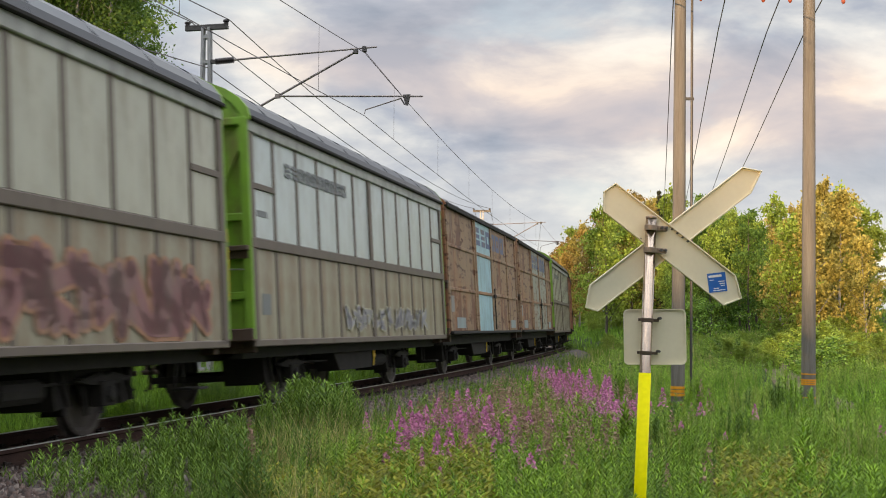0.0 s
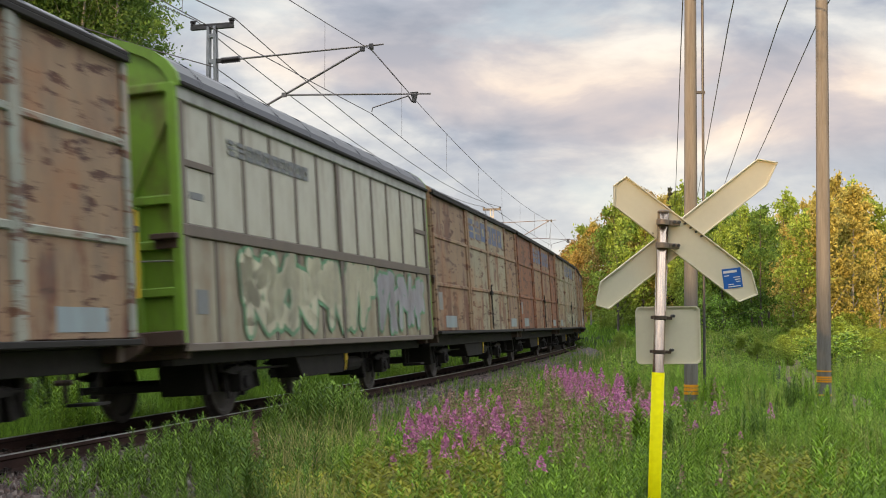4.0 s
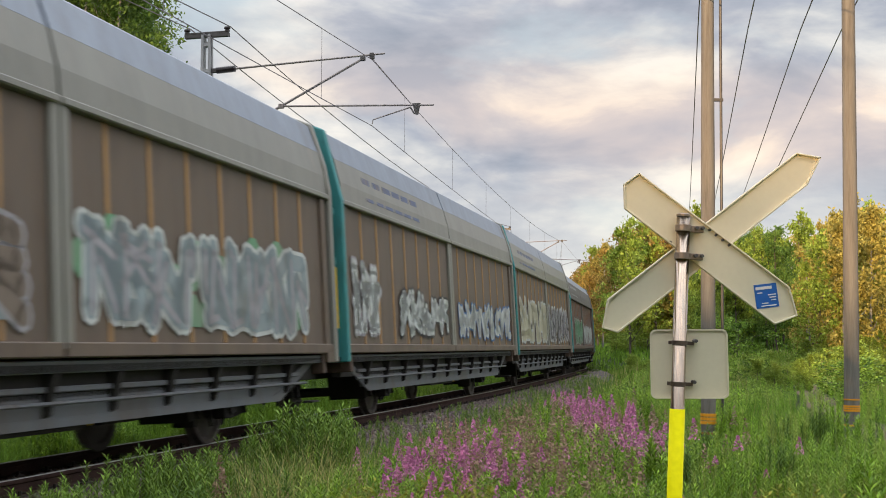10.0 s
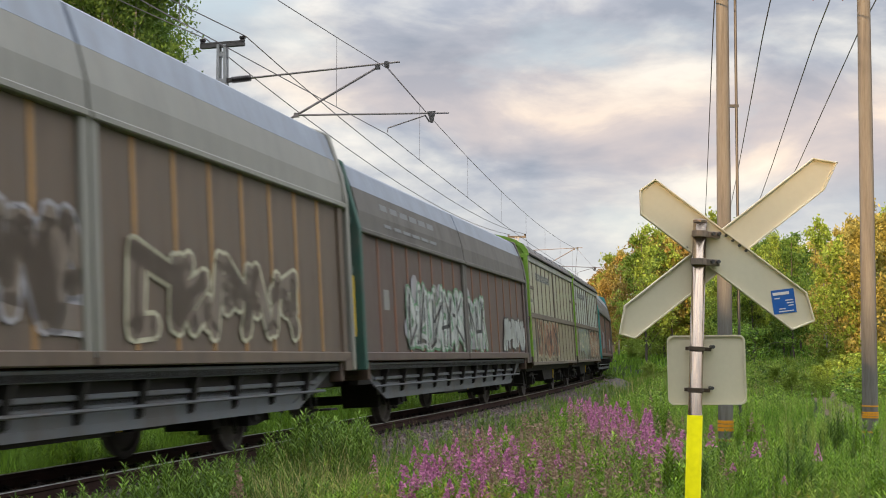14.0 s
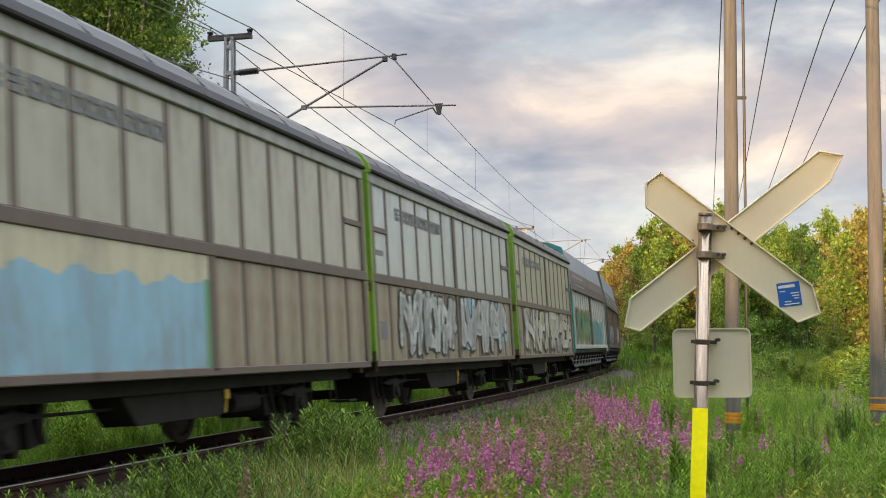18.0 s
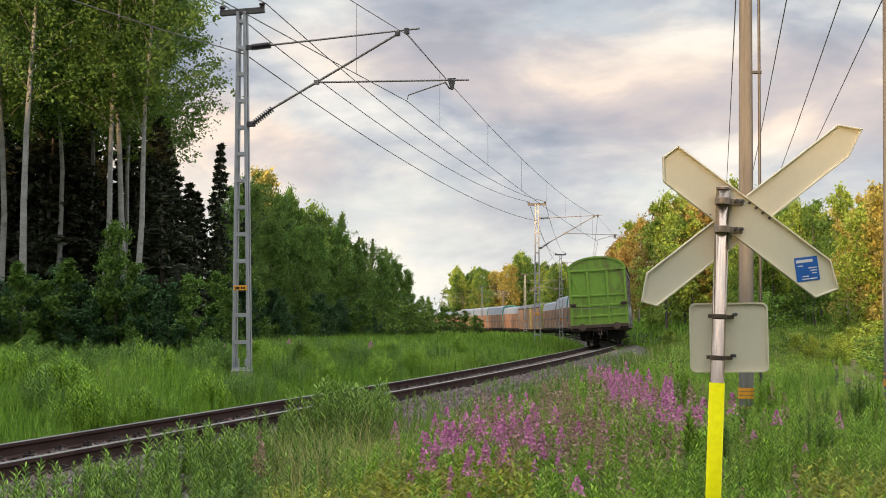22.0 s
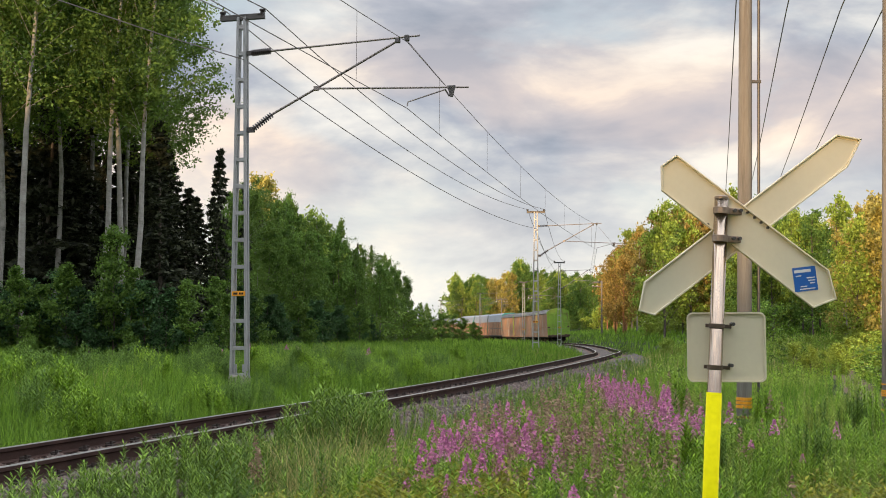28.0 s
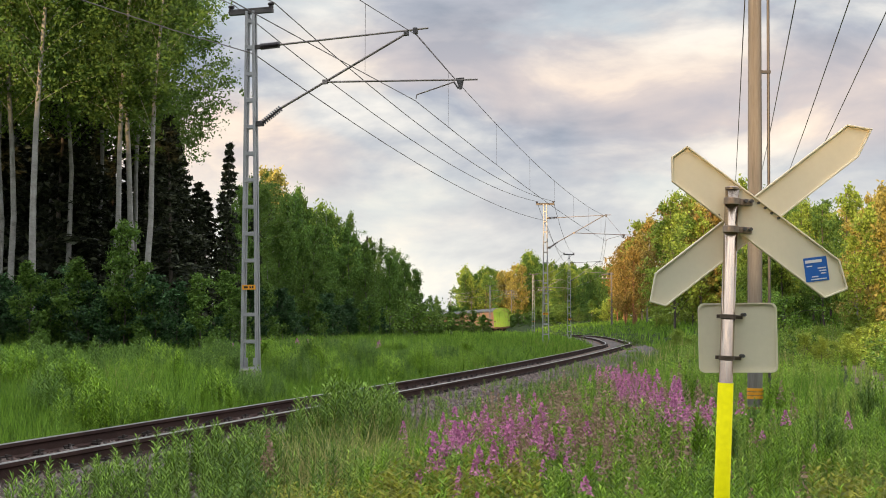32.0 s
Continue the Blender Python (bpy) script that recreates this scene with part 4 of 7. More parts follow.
# ---- freight train ----
RUST, DEEP = (0.17, 0.078, 0.042), (0.10, 0.045, 0.028)
P = {
    "alu": painted("dull_aluminium_panel", (0.56, 0.61, 0.60), (0.34, 0.31, 0.25), 0.40, 0.34, 0.30, (0.33, 0.32, 0.27)),
    "alu_warm": painted("grimy_aluminium_panel", (0.49, 0.48, 0.39), (0.27, 0.18, 0.11), 0.48, 0.36, 0.28, (0.25, 0.20, 0.13)),
    "alu_pale": painted("pale_grey_panel", (0.44, 0.45, 0.41), (0.33, 0.25, 0.18), 0.30, 0.5, 0.1, (0.36, 0.33, 0.28)),
    "alu_low": painted("grimy_lower_panel", (0.37, 0.335, 0.25), (0.24, 0.15, 0.09), 0.62, 0.42, 0.2, (0.20, 0.155, 0.105)),
    "rib_brown": painted("brown_side_rib", (0.165, 0.130, 0.105), DEEP, 0.40, 0.6, 0.1),
    "rib_pale": painted("pale_side_rib", (0.44, 0.44, 0.41), (0.28, 0.2, 0.14), 0.35, 0.55, 0.1),
    "green": painted("bright_green_end", (0.225, 0.405, 0.042), (0.17, 0.135, 0.05), 0.60, 0.5, 0, (0.15, 0.19, 0.045)),
    "beige": painted("beige_wagon_paint", (0.38, 0.33, 0.225), (0.19, 0.075, 0.038), 0.52, 0.6, spread=0.035, flakes=0.8),
    "pale": painted("pale_grey_green_paint", (0.345, 0.365, 0.31), (0.23, 0.11, 0.07), 0.38, 0.55, spread=0.03, flakes=0.9),
    "cream_worn": painted("worn_cream_paint", (0.37, 0.335, 0.245), (0.215, 0.105, 0.075), 0.58, 0.6, spread=0.08, flakes=0.45),
    "rust_pink": painted("rust_stained_frame", (0.30, 0.205, 0.145), (0.17, 0.075, 0.05), 0.6, 0.65, flakes=0.6),
    "tan": painted("tan_wagon_paint", (0.33, 0.215, 0.13), (0.155, 0.055, 0.030), 0.54, 0.65, spread=0.035, flakes=0.8),
    "redbrown": painted("red_brown_wagon_paint", (0.27, 0.105, 0.052), (0.13, 0.05, 0.034), 0.55, 0.65, flakes=0.9),
    "lightblue": painted("light_blue_door", (0.38, 0.57, 0.64), (0.4, 0.4, 0.36), 0.25, 0.5),
    "wall_beige": painted("brownish_beige_wall", (0.158, 0.112, 0.080), (0.11, 0.074, 0.052), 0.6, 0.6),
    "wall_dark": painted("dark_brown_wall", (0.118, 0.076, 0.064), (0.078, 0.050, 0.043), 0.5, 0.6),
    "wall_white": painted("dirty_white_wall", (0.50, 0.51, 0.48), (0.35, 0.3, 0.24), 0.35, 0.55),
    "rib_orange": painted("orange_brown_rib", (0.43, 0.235, 0.085), (0.26, 0.14, 0.07), 0.45, 0.6),
    "rib_rust": painted("rusty_rib", (0.25, 0.105, 0.058), (0.11, 0.06, 0.045), 0.5, 0.6),
    "hood_grey": painted("grey_beige_hood", (0.27, 0.262, 0.232), (0.30, 0.27, 0.23), 0.4, 0.45, 0.3, (0.30, 0.28, 0.24)),
    "hood_dark": painted("grimy_grey_hood", (0.150, 0.135, 0.122), (0.095, 0.080, 0.072), 0.6, 0.7, 0, (0.09, 0.08, 0.075)),
    "hood_brown": painted("brown_hood", (0.125, 0.092, 0.085), (0.09, 0.06, 0.05), 0.5, 0.6),
    "teal": painted("teal_end_frame", (0.045, 0.27, 0.275), (0.06, 0.14, 0.12), 0.4, 0.5, 0, (0.05, 0.11, 0.10)),
    "teal_dark": painted("dark_green_end_frame", (0.04, 0.11, 0.085), (0.05, 0.06, 0.05), 0.5, 0.6),
    "sill": painted("grimy_grey_sill", (0.125, 0.135, 0.15), (0.10, 0.085, 0.075), 0.55, 0.65),
    "roof": painted("dark_grey_roof", (0.034, 0.037, 0.046), (0.022, 0.022, 0.026), 0.5, 0.34, 0.3, (0.032, 0.032, 0.037)),
    # grey roof with the blue of the reflected sky put into its colour
    "roof_sky_tint": painted("sky_tinted_grey_roof", (0.28, 0.315, 0.385), (0.22, 0.23, 0.25), 0.4, 0.45, 0.2, (0.2, 0.21, 0.23)),
    "frame": surface("sooty_underframe", [(0.3, (0.010, 0.009, 0.008)), (0.7, (0.034, 0.028, 0.025))], 2, 0.85, 0.1, 0.3, 30),
    # brown paint, made redder and brighter to carry orange sunlight
    "far_brown": painted("sun_tinted_brown_wall", (0.38, 0.185, 0.095), (0.22, 0.11, 0.065), 0.55, 0.65),
    "far_grey": painted("grey_brown_wall", (0.33, 0.21, 0.14), (0.20, 0.115, 0.075), 0.6, 0.65),
    "rusty": painted("rusty_buffer_beam", (0.10, 0.062, 0.045), (0.09, 0.05, 0.035), 0.5, 0.75),
    "tread": surface("worn_wheel_steel", [(0.3, (0.05, 0.042, 0.038)), (0.7, (0.12, 0.10, 0.09))], 3, 0.6, 0.4, 0.1, 40),
    "yellow": plain("yellow_handrail_paint", (0.75, 0.50, 0.03), 0.5),
    "logo_blue": painted("faded_blue_mark_blocks", (0.115, 0.15, 0.27), (0.27, 0.19, 0.12), 0.62, 0.6),
    "logo_dark": plain("faded_dark_mark_blocks", (0.20, 0.205, 0.21), 0.6),
    "logo_white": plain("faded_white_mark_blocks", (0.27, 0.26, 0.245), 0.6),
}
SPRAY = {k: painted("spray_" + k, c, tuple(0.45 * v + 0.10 for v in c), 0.55, 0.6, 0, (0.24, 0.20, 0.16), 0.2) for k, c in {"sage": (0.33, 0.37, 0.26), "umber": (0.20, 0.15, 0.115), 
    "white": (0.62, 0.64, 0.62), "black": (0.035, 0.035, 0.04), "sky": (0.30, 0.52, 0.66), "blue": (0.05, 0.17, 0.42), "green": (0.16, 0.36, 0.20),
    "rust": (0.44, 0.22, 0.13), "pink": (0.27, 0.125, 0.125), "cyan": (0.25, 0.50, 0.52), "lilac": (0.40, 0.38, 0.41), "cream": (0.62, 0.58, 0.42), "orange": (0.60, 0.30, 0.09), "greyblue": (0.30, 0.36, 0.38)}.items()}


def arc(half, eave, crown, n=10):
    """Roof outline from the right eave to the left eave, as (x, z)."""
    return [(half * math.cos(math.pi * k / n), eave + (crown - eave) * math.sin(math.pi * k / n)) for k in range(n + 1)]


def wheel_mesh():
    sh = Shape().lathe([(0.10, -0.09), (0.11, -0.06), (0.36, -0.035), (0.40, -0.065), (0.475, -0.065), (0.495, -0.062), (0.500, -0.035), (0.465, -0.030), (0.455, 0.07), (0.40, 0.07), (0.36, 0.02), (0.13, 0.05), (0.12, 0.10), (0.0, 0.10)], (0, 0, 0), "x", 20)
    return sh.mesh("wheel")


def running_gear(ob, L, base):
    """Wheels, springs, frame, buffers and couplings shared by all the wagons."""
    for y in (-base / 2, base / 2):
        part("axle", shared("axle", lambda: Shape().tube((-1.0, 0, 0), (1.0, 0, 0), 0.085, 0.085, 10).mesh("axle")), P["tread"], ob, at=pose(0, y, 0.455))
        for side in (-1, 1):
            part("wheel", shared("wheel", wheel_mesh), P["tread"], ob, at=pose(side * 0.775, y, 0.455, 0, 0, 0 if side > 0 else 180))
            part("axle_box", shared("abox", lambda: Shape().box(0.98, 1.16, -0.16, 0.16, -0.13, 0.15).tube((1.16, 0, 0), (1.21, 0, 0), 0.10, 0.09, 10).mesh("axle_box", 0.015)), P["frame"], ob, at=pose(0, y, 0.455, 0, 0, 0 if side > 0 else 180))
            def spring():
                sh = Shape()
                for k in range(6):
                    half = 0.62 - k * 0.09
                    sh.prism([(-half, 0.16 + 0.016 * k - 0.0), (-half * 0.5, 0.115 + 0.016 * k), (0, 0.10 + 0.016 * k), (half * 0.5, 0.115 + 0.016 * k), (half, 0.16 + 0.016 * k), (half, 0.172 + 0.016 * k), (0, 0.115 + 0.016 * k), (-half, 0.172 + 0.016 * k)], "x", 1.02, 1.12)
                sh.tube((1.07, -0.62, 0.16), (1.07, -0.70, 0.38), 0.02, 0.02, 6).tube((1.07, 0.62, 0.16), (1.07, 0.70, 0.38), 0.02, 0.02, 6)
                return sh.mesh("leaf_spring")
            part("leaf_spring", shared("spring", spring), P["frame"], ob, at=pose(0, y, 0.455, 0, 0, 0 if side > 0 else 180))
            part("axle_guard", shared("guard", lambda: Shape().prism([(-0.58, 0.45), (0.58, 0.45), (0.26, -0.02), (0.20, -0.22), (0.15, -0.22), (0.15, 0.05), (-0.15, 0.05), (-0.15, -0.22), (-0.20, -0.22), (-0.26, -0.02)], "x", 0.955, 0.975).mesh("guard", 0)), P["frame"], ob, at=pose(0, y, 0.455, 0, 0, 0 if side > 0 else 180))
    hb = L / 2 - 0.55
    out = 0.36 if base > 8 else 0.15
    for a, b in ((-1.25, -1.10), (1.10, 1.25)):
        part("sole_bar", shared(("sole", L, a), lambda: Shape().box(a, b, -hb, hb, 0.74, 0.99).mesh("sole_bar", 0.008)), P["frame"], ob)
    part("centre_sill", shared(("csill", L), lambda: Shape().box(-0.35, 0.35, -hb, hb, 0.72, 0.98).mesh("centre_sill", 0.008)), P["frame"], ob)
    for y in (-1.1, 1.1):
        part("cross_beam", shared("cbeam", lambda: Shape().box(-1.10, 1.10, -0.1, 0.1, 0.74, 0.97).mesh("cross_beam", 0.008)), P["frame"], ob, at=pose(0, y, 0))
    part("brake_box", shared("brkbox", lambda: Shape().prism([(-1.55, 0.76), (1.15, 0.76), (0.85, 0.42), (-1.2, 0.42)], "x", 0.75, 1.18).mesh("brake_box", 0.01)), P["frame"], ob)
    part("air_tank", shared("airtank", lambda: Shape().tube((0.95, 1.5, 0.55), (0.95, 2.3, 0.55), 0.13, 0.13, 10).mesh("air_tank", 0.01)), P["frame"], ob)
    part("brake_rod", shared(("rod", base), lambda: Shape().tube((1.0, -base / 2, 0.62), (1.0, base / 2, 0.60), 0.018, 0.018, 6).mesh("brake_rod")), P["frame"], ob)
    for y in (-base / 2 - 0.74, -base / 2 + 0.74, base / 2 - 0.74, base / 2 + 0.74):
        part("brake_rigging", shared("rigging", lambda: Shape().prism([(-0.20, 0.78), (0.20, 0.78), (0.13, 0.36), (-0.11, 0.32)], "x", 0.30, 0.98).box(-0.95, 0.95, -0.05, 0.05, 0.40, 0.50).tube((1.02, -0.1, 0.76), (1.02, 0.08, 0.36), 0.03, 0.03, 6).mesh("brake_rigging", 0.008)), P["frame"], ob, at=pose(0, y, 0))
    for y in (-base / 2 + 0.54, base / 2 - 0.54):
        part("brake_shoe", shared("shoe", lambda: Shape().box(0.62, 0.92, -0.04, 0.04, 0.25, 0.75).mesh("brake_shoe", 0.01)), P["frame"], ob, at=pose(0, y, 0))
    part("load_lever", shared("lever", lambda: Shape().box(1.19, 1.215, 0.9, 1.02, 0.62, 0.80).tube((1.2, 0.96, 0.62), (1.2, 0.90, 0.45), 0.018, 0.018, 6).mesh("lever", 0.004)), P["yellow"], ob, "small yellow brake lever plate")
    for end in (-1, 1):
        m4 = pose(0, end * hb, 0, 0, 0, 0 if end > 0 else 180)
        part("buffer_beam", shared("beam", lambda: Shape().box(-1.44, 1.44, -0.12, 0.02, 0.82, 1.20).box(-1.3, 1.3, 0.02, 0.04, 0.88, 1.12).mesh("buffer_beam", 0.012)), P["rusty"], ob, at=m4)
        for side in (-1, 1):
            part("buffer", shared("buffer", lambda: Shape().lathe([(0.13, 0.0), (0.13, 0.26), (0.085, 0.27), (0.085, 0.45), (0.17, 0.46), (0.20, 0.49), (0.19, 0.535), (0.0, 0.548)], (0, 0, 0), "y", 16).mesh("buffer")), P["rusty"], ob, at=m4 @ pose(side * 0.915, 0.02, 1.03))
        def hook():
            sh = Shape().prism([(0.0, 0.94), (0.34, 0.94), (0.42, 1.04), (0.36, 1.12), (0.30, 1.06), (0.0, 1.08)], "x", -0.04, 0.04)
            sh.tube((-0.07, 0.30, 1.0), (-0.06, 0.34, 0.62), 0.024, 0.024, 6).tube((0.07, 0.30, 1.0), (0.06, 0.34, 0.62), 0.024, 0.024, 6).tube((-0.12, 0.34, 0.62), (0.12, 0.34, 0.62), 0.035, 0.035, 8).tube((0, 0.34, 0.62), (0, 0.30, 0.38), 0.03, 0.03, 6)
            return sh.mesh("coupling", 0.004)
        part("coupling", shared("hook", hook), P["rusty"], ob, at=m4)
        part("brake_hose", shared("hose", lambda: Shape().path([(0.35, 0.03, 0.86), (0.37, 0.22, 0.72), (0.36, 0.30, 0.5), (0.30, 0.22, 0.38)], 0.022, 6).mesh("hose")), P["frame"], ob, at=m4)
        part("brake_hose", shared("hose2", lambda: Shape().path([(-0.35, 0.03, 0.86), (-0.37, 0.2, 0.7), (-0.36, 0.26, 0.5)], 0.022, 6).mesh("hose")), P["frame"], ob, at=m4)
        if end > 0:
            part("handrail", shared(("handrail", out), lambda: Shape().path([(1.42, out, 1.50), (1.47, out + 0.19, 1.52), (1.47, out + 0.20, 2.48), (1.42, out, 2.50)], 0.026, 6).mesh("handrail")), P["yellow"], ob, "yellow bent handrail", at=m4)
            part("handrail", shared(("handrail_far", out), lambda: Shape().path([(-1.42, out, 1.50), (-1.47, out + 0.19, 1.52), (-1.47, out + 0.20, 2.48), (-1.42, out, 2.50)], 0.026, 6).mesh("handrail")), P["yellow"], ob, "yellow bent handrail", at=m4)
        part("foot_step", shared("step", lambda: Shape().box(1.08, 1.42, -0.62, -0.30, 0.40, 0.43).box(1.08, 1.10, -0.60, -0.57, 0.40, 0.82).box(1.08, 1.10, -0.35, -0.32, 0.40, 0.82).mesh("step", 0.003)), P["frame"], ob, at=m4)


def arched_end(ob, hb, half, eave, crown, mat, low=1.0):
    """End wall with an arched top, upright and lying ribs."""
    for end in (-1, 1):
        m4 = pose(0, end * hb, 0, 0, 0, 0 if end > 0 else 180)
        part("end_wall", shared(("endw", half, eave, crown, low), lambda: Shape().prism([(half, low)] + arc(half, eave, crown) + [(-half, low)], "y", -0.09, -0.03).mesh("end_wall")), mat, ob, at=m4)
        part("end_arch", shared(("endarch", half, eave, crown), lambda: Shape().prism(arc(half + 0.055, eave - 0.03, crown + 0.012, 14) + arc(half - 0.06, eave - 0.08, crown - 0.09, 14)[::-1], "y", -0.03, 0.032).mesh("end_arch")), mat, ob, at=m4)
        for x in (-half + 0.06, -0.52, 0.52, half - 0.06):
            w = 0.065
            part("end_post", shared(("endp", eave, low), lambda: Shape().box(-w, w, -0.03, 0.05, low, eave - 0.02).mesh("end_post", 0.012)), mat, ob, at=m4 @ pose(x, 0, 0))
        for z, y1 in ((eave - 0.05, 0.06), (2.72, 0.045), (2.18, 0.05), (1.62, 0.045)):
            part("end_rail", shared(("endr", half, z, y1), lambda: Shape().box(-half, half, -0.03, y1 - 0.008, z - 0.055, z + 0.055).mesh("end_rail", 0.012)), mat, ob, at=m4)
        part("end_rope", shared("endrope", lambda: Shape().path([(-1.42, 0.07, 1.98), (-0.5, 0.075, 2.02), (0.5, 0.075, 2.03), (1.42, 0.07, 2.06)], 0.010, 5).mesh("end_rope")), P["logo_white"], ob, "pale slack rope", at=m4)
        part("end_beam", shared(("endbeam", half), lambda: Shape().box(-half, half, -0.03, 0.075, low - 0.02, low + 0.16).mesh("end_beam", 0.014)), P["rusty"], ob, "rusty lower end beam", at=m4)
        for side in (-1, 1):
            part("end_step", shared(("endstep", side), lambda: Shape().box(side * 1.34 - 0.17, side * 1.34 + 0.17, 0.0, 0.15, 2.24, 2.31).box(side * 1.34 - 0.15, side * 1.34 + 0.15, 0.0, 0.06, 2.13, 2.24).mesh("end_step", 0.008)), P["rusty"], ob, "brown step bracket", at=m4)
            part("end_brace", shared(("endb", half, eave, side), lambda: Shape().add([(side * (half - 0.1), -0.03, eave - 0.1), (side * (half - 0.02), -0.03, eave - 0.25), (side * 0.92, -0.03, 2.75), (side * 0.84, -0.03, 2.75),
                 (side * (half - 0.1), 0.035, eave - 0.1), (side * (half - 0.02), 0.035, eave - 0.25), (side * 0.92, 0.035, 2.75), (side * 0.84, 0.035, 2.75)],
                 [(0, 1, 2, 3), (7, 6, 5, 4), (0, 4, 5, 1), (1, 5, 6, 2), (2, 6, 7, 3), (3, 7, 4, 0)]).mesh("end_brace")), mat, ob, at=m4)
            part("end_stud", shared(("ends", side), lambda: Shape().box(side * 0.95 - 0.04, side * 0.95 + 0.04, -0.03, 0.035, 1.67, 2.13).box(side * 0.95 - 0.04, side * 0.95 + 0.04, -0.03, 0.035, 1.05, 1.57).box(side * 0.95 - 0.04, side * 0.95 + 0.04, -0.03, 0.035, 2.24, 2.66).mesh("end_stud", 0.008)), mat, ob, at=m4)


def roof_part(ob, hb, half, eave, crown, mat):
    def make():
        outer = arc(half + 0.05, eave - 0.02, crown, 14)
        inner = arc(half - 0.03, eave - 0.06, crown - 0.05, 14)[::-1]
        sh = Shape().prism(outer + inner, "y", -hb - 0.02, hb + 0.02)
        return sh.mesh("roof")
    roof = part("roof", shared(("roof", hb, half, eave, crown), make), mat, ob)
    for k in range(9):
        part("roof_rib", shared(("rrib", half, eave, crown), lambda: Shape().prism(arc(half + 0.056, eave - 0.02, crown + 0.014, 12) + arc(half + 0.03, eave - 0.03, crown - 0.02, 12)[::-1], "y", -0.03, 0.03).mesh("roof_rib")), mat, ob, at=pose(0, -hb + (k + 0.5) * 2 * hb / 9, 0))
    for side in (-1, 1):
        part("roof_gutter", shared(("gut", hb, half, eave, side), lambda: Shape().box(side * (half + 0.03) - 0.05, side * (half + 0.03) + 0.05, -hb, hb, eave - 0.035, eave + 0.02).mesh("gutter", 0.012)), P["frame"], ob)


def blocks(y0, y1, z0, z1, x, count):
    """A row of plain two-bar blocks where the wagon carries its owner's mark."""
    sh = Shape()
    w = (y1 - y0) / count
    h = z1 - z0
    for k in range(count):
        a, b = y0 + k * w, y0 + (k + 0.80) * w
        slant = 0.12 * w if k < 2 else 0.0
        for lo, hi in ((0.0, 0.30), (0.40, 0.62), (0.72, 1.0)):
            if k >= 2 and lo == 0.40:
                for p, q in ((a, a + 0.24 * w), (b - 0.24 * w, b)):
                    sh.box(x, x + 0.003, p, q, z0 + 0.28 * h, z0 + 0.74 * h)
                continue
            sh.box(x, x + 0.003, a + slant * (1 - lo), b - slant * lo, z0 + lo * h, z0 + hi * h)
    return sh.mesh("owner_mark")


def stroke(sh, pts, r, x):
    """Flat rounded brush stroke on the side plane x."""
    for (y0, z0), (y1, z1) in zip(pts, pts[1:]):
        d = Vector((y1 - y0, z1 - z0))
        if d.length < 1e-4:
            continue
        n = Vector((-d.y, d.x)).normalized() * r
        sh.add([(x, y0 + n.x, z0 + n.y), (x, y1 + n.x, z1 + n.y), (x, y1 - n.x, z1 - n.y), (x, y0 - n.x, z0 - n.y)], [(0, 1, 2, 3)])
    for y, z in pts:
        sh.add([(x, y + r * math.cos(a * math.pi / 4), z + r * math.sin(a * math.pi / 4)) for a in range(8)], [tuple(range(8))])


def graffiti(ob, x, y0, y1, z0, z1, count, fill, line, seed, halo=None, tint=None):
    """Sprayed bubble shapes: a soft field, dark outlines and pale fills, each in its own layer."""
    rng = random.Random(seed)
    count = round(count * 1.35)
    w = (y1 - y0) / count
    z0 += min(w * 0.22, 0.16)
    h = z1 - z0
    letters = []
    for k in range(count):
        cy = y0 + (k + 0.5) * w
        top, bot = z1 - rng.uniform(0, 0.14) * h, z0 + rng.uniform(0, 0.12) * h
        half = w * 0.34
        strokes = []
        cols, rows = (cy - half * 1.25, cy, cy + half * 1.25), (bot, (top * 0.4 + bot * 0.6), (top * 0.7 + bot * 0.3), top)
        strokes = []
        for q in range(rng.choice((2, 3))):
            p = [(rng.choice(cols), rng.choice(rows)) for _ in range(rng.choice((3, 4)))]
            strokes.append(p)
        strokes.append([(cy - half, rows[0]), (cy - half * rng.uniform(0.3, 1.0), rows[3])])
        letters.append([[(y + rng.uniform(-0.05, 0.05), z + rng.uniform(-0.05, 0.05)) for y, z in s] for s in strokes])
    r = min(w * 0.17, h * 0.14)
    if halo:
        sh = Shape()
        for k in range(count * 5):
            yy, zz = rng.uniform(y0 - 0.1, y1 + 0.1), rng.uniform(z0, z1)
            rr = rng.uniform(0.14, 0.30)
            sh.add([(x, yy + rr * math.cos(a * math.pi / 5) * rng.uniform(0.85, 1.1), max(z0 - 0.05, zz + rr * math.sin(a * math.pi / 5))) for a in range(10)], [tuple(range(10))])
        part("graffiti_field", sh.mesh("graffiti_field"), SPRAY[halo], ob)
    sh1, sh2, sh3 = Shape(), Shape(), Shape()
    for let in letters:
        for s in let:
            stroke(sh1, s, r * 1.48, x + 0.003)
            stroke(sh2, s, r, x + 0.006)
            stroke(sh3, [(y + r * 0.2, z - r * 0.35) for y, z in s[:2]], r * 0.35, x + 0.008)
    part("graffiti_outline", sh1.mesh("graffiti_outline"), SPRAY[line], ob, line + " sprayed outline")
    part("graffiti_fill", sh2.mesh("graffiti_fill"), SPRAY[fill], ob, fill + " sprayed fill")
    if tint:
        part("graffiti_shade", sh3.mesh("graffiti_shade"), SPRAY[tint], ob)


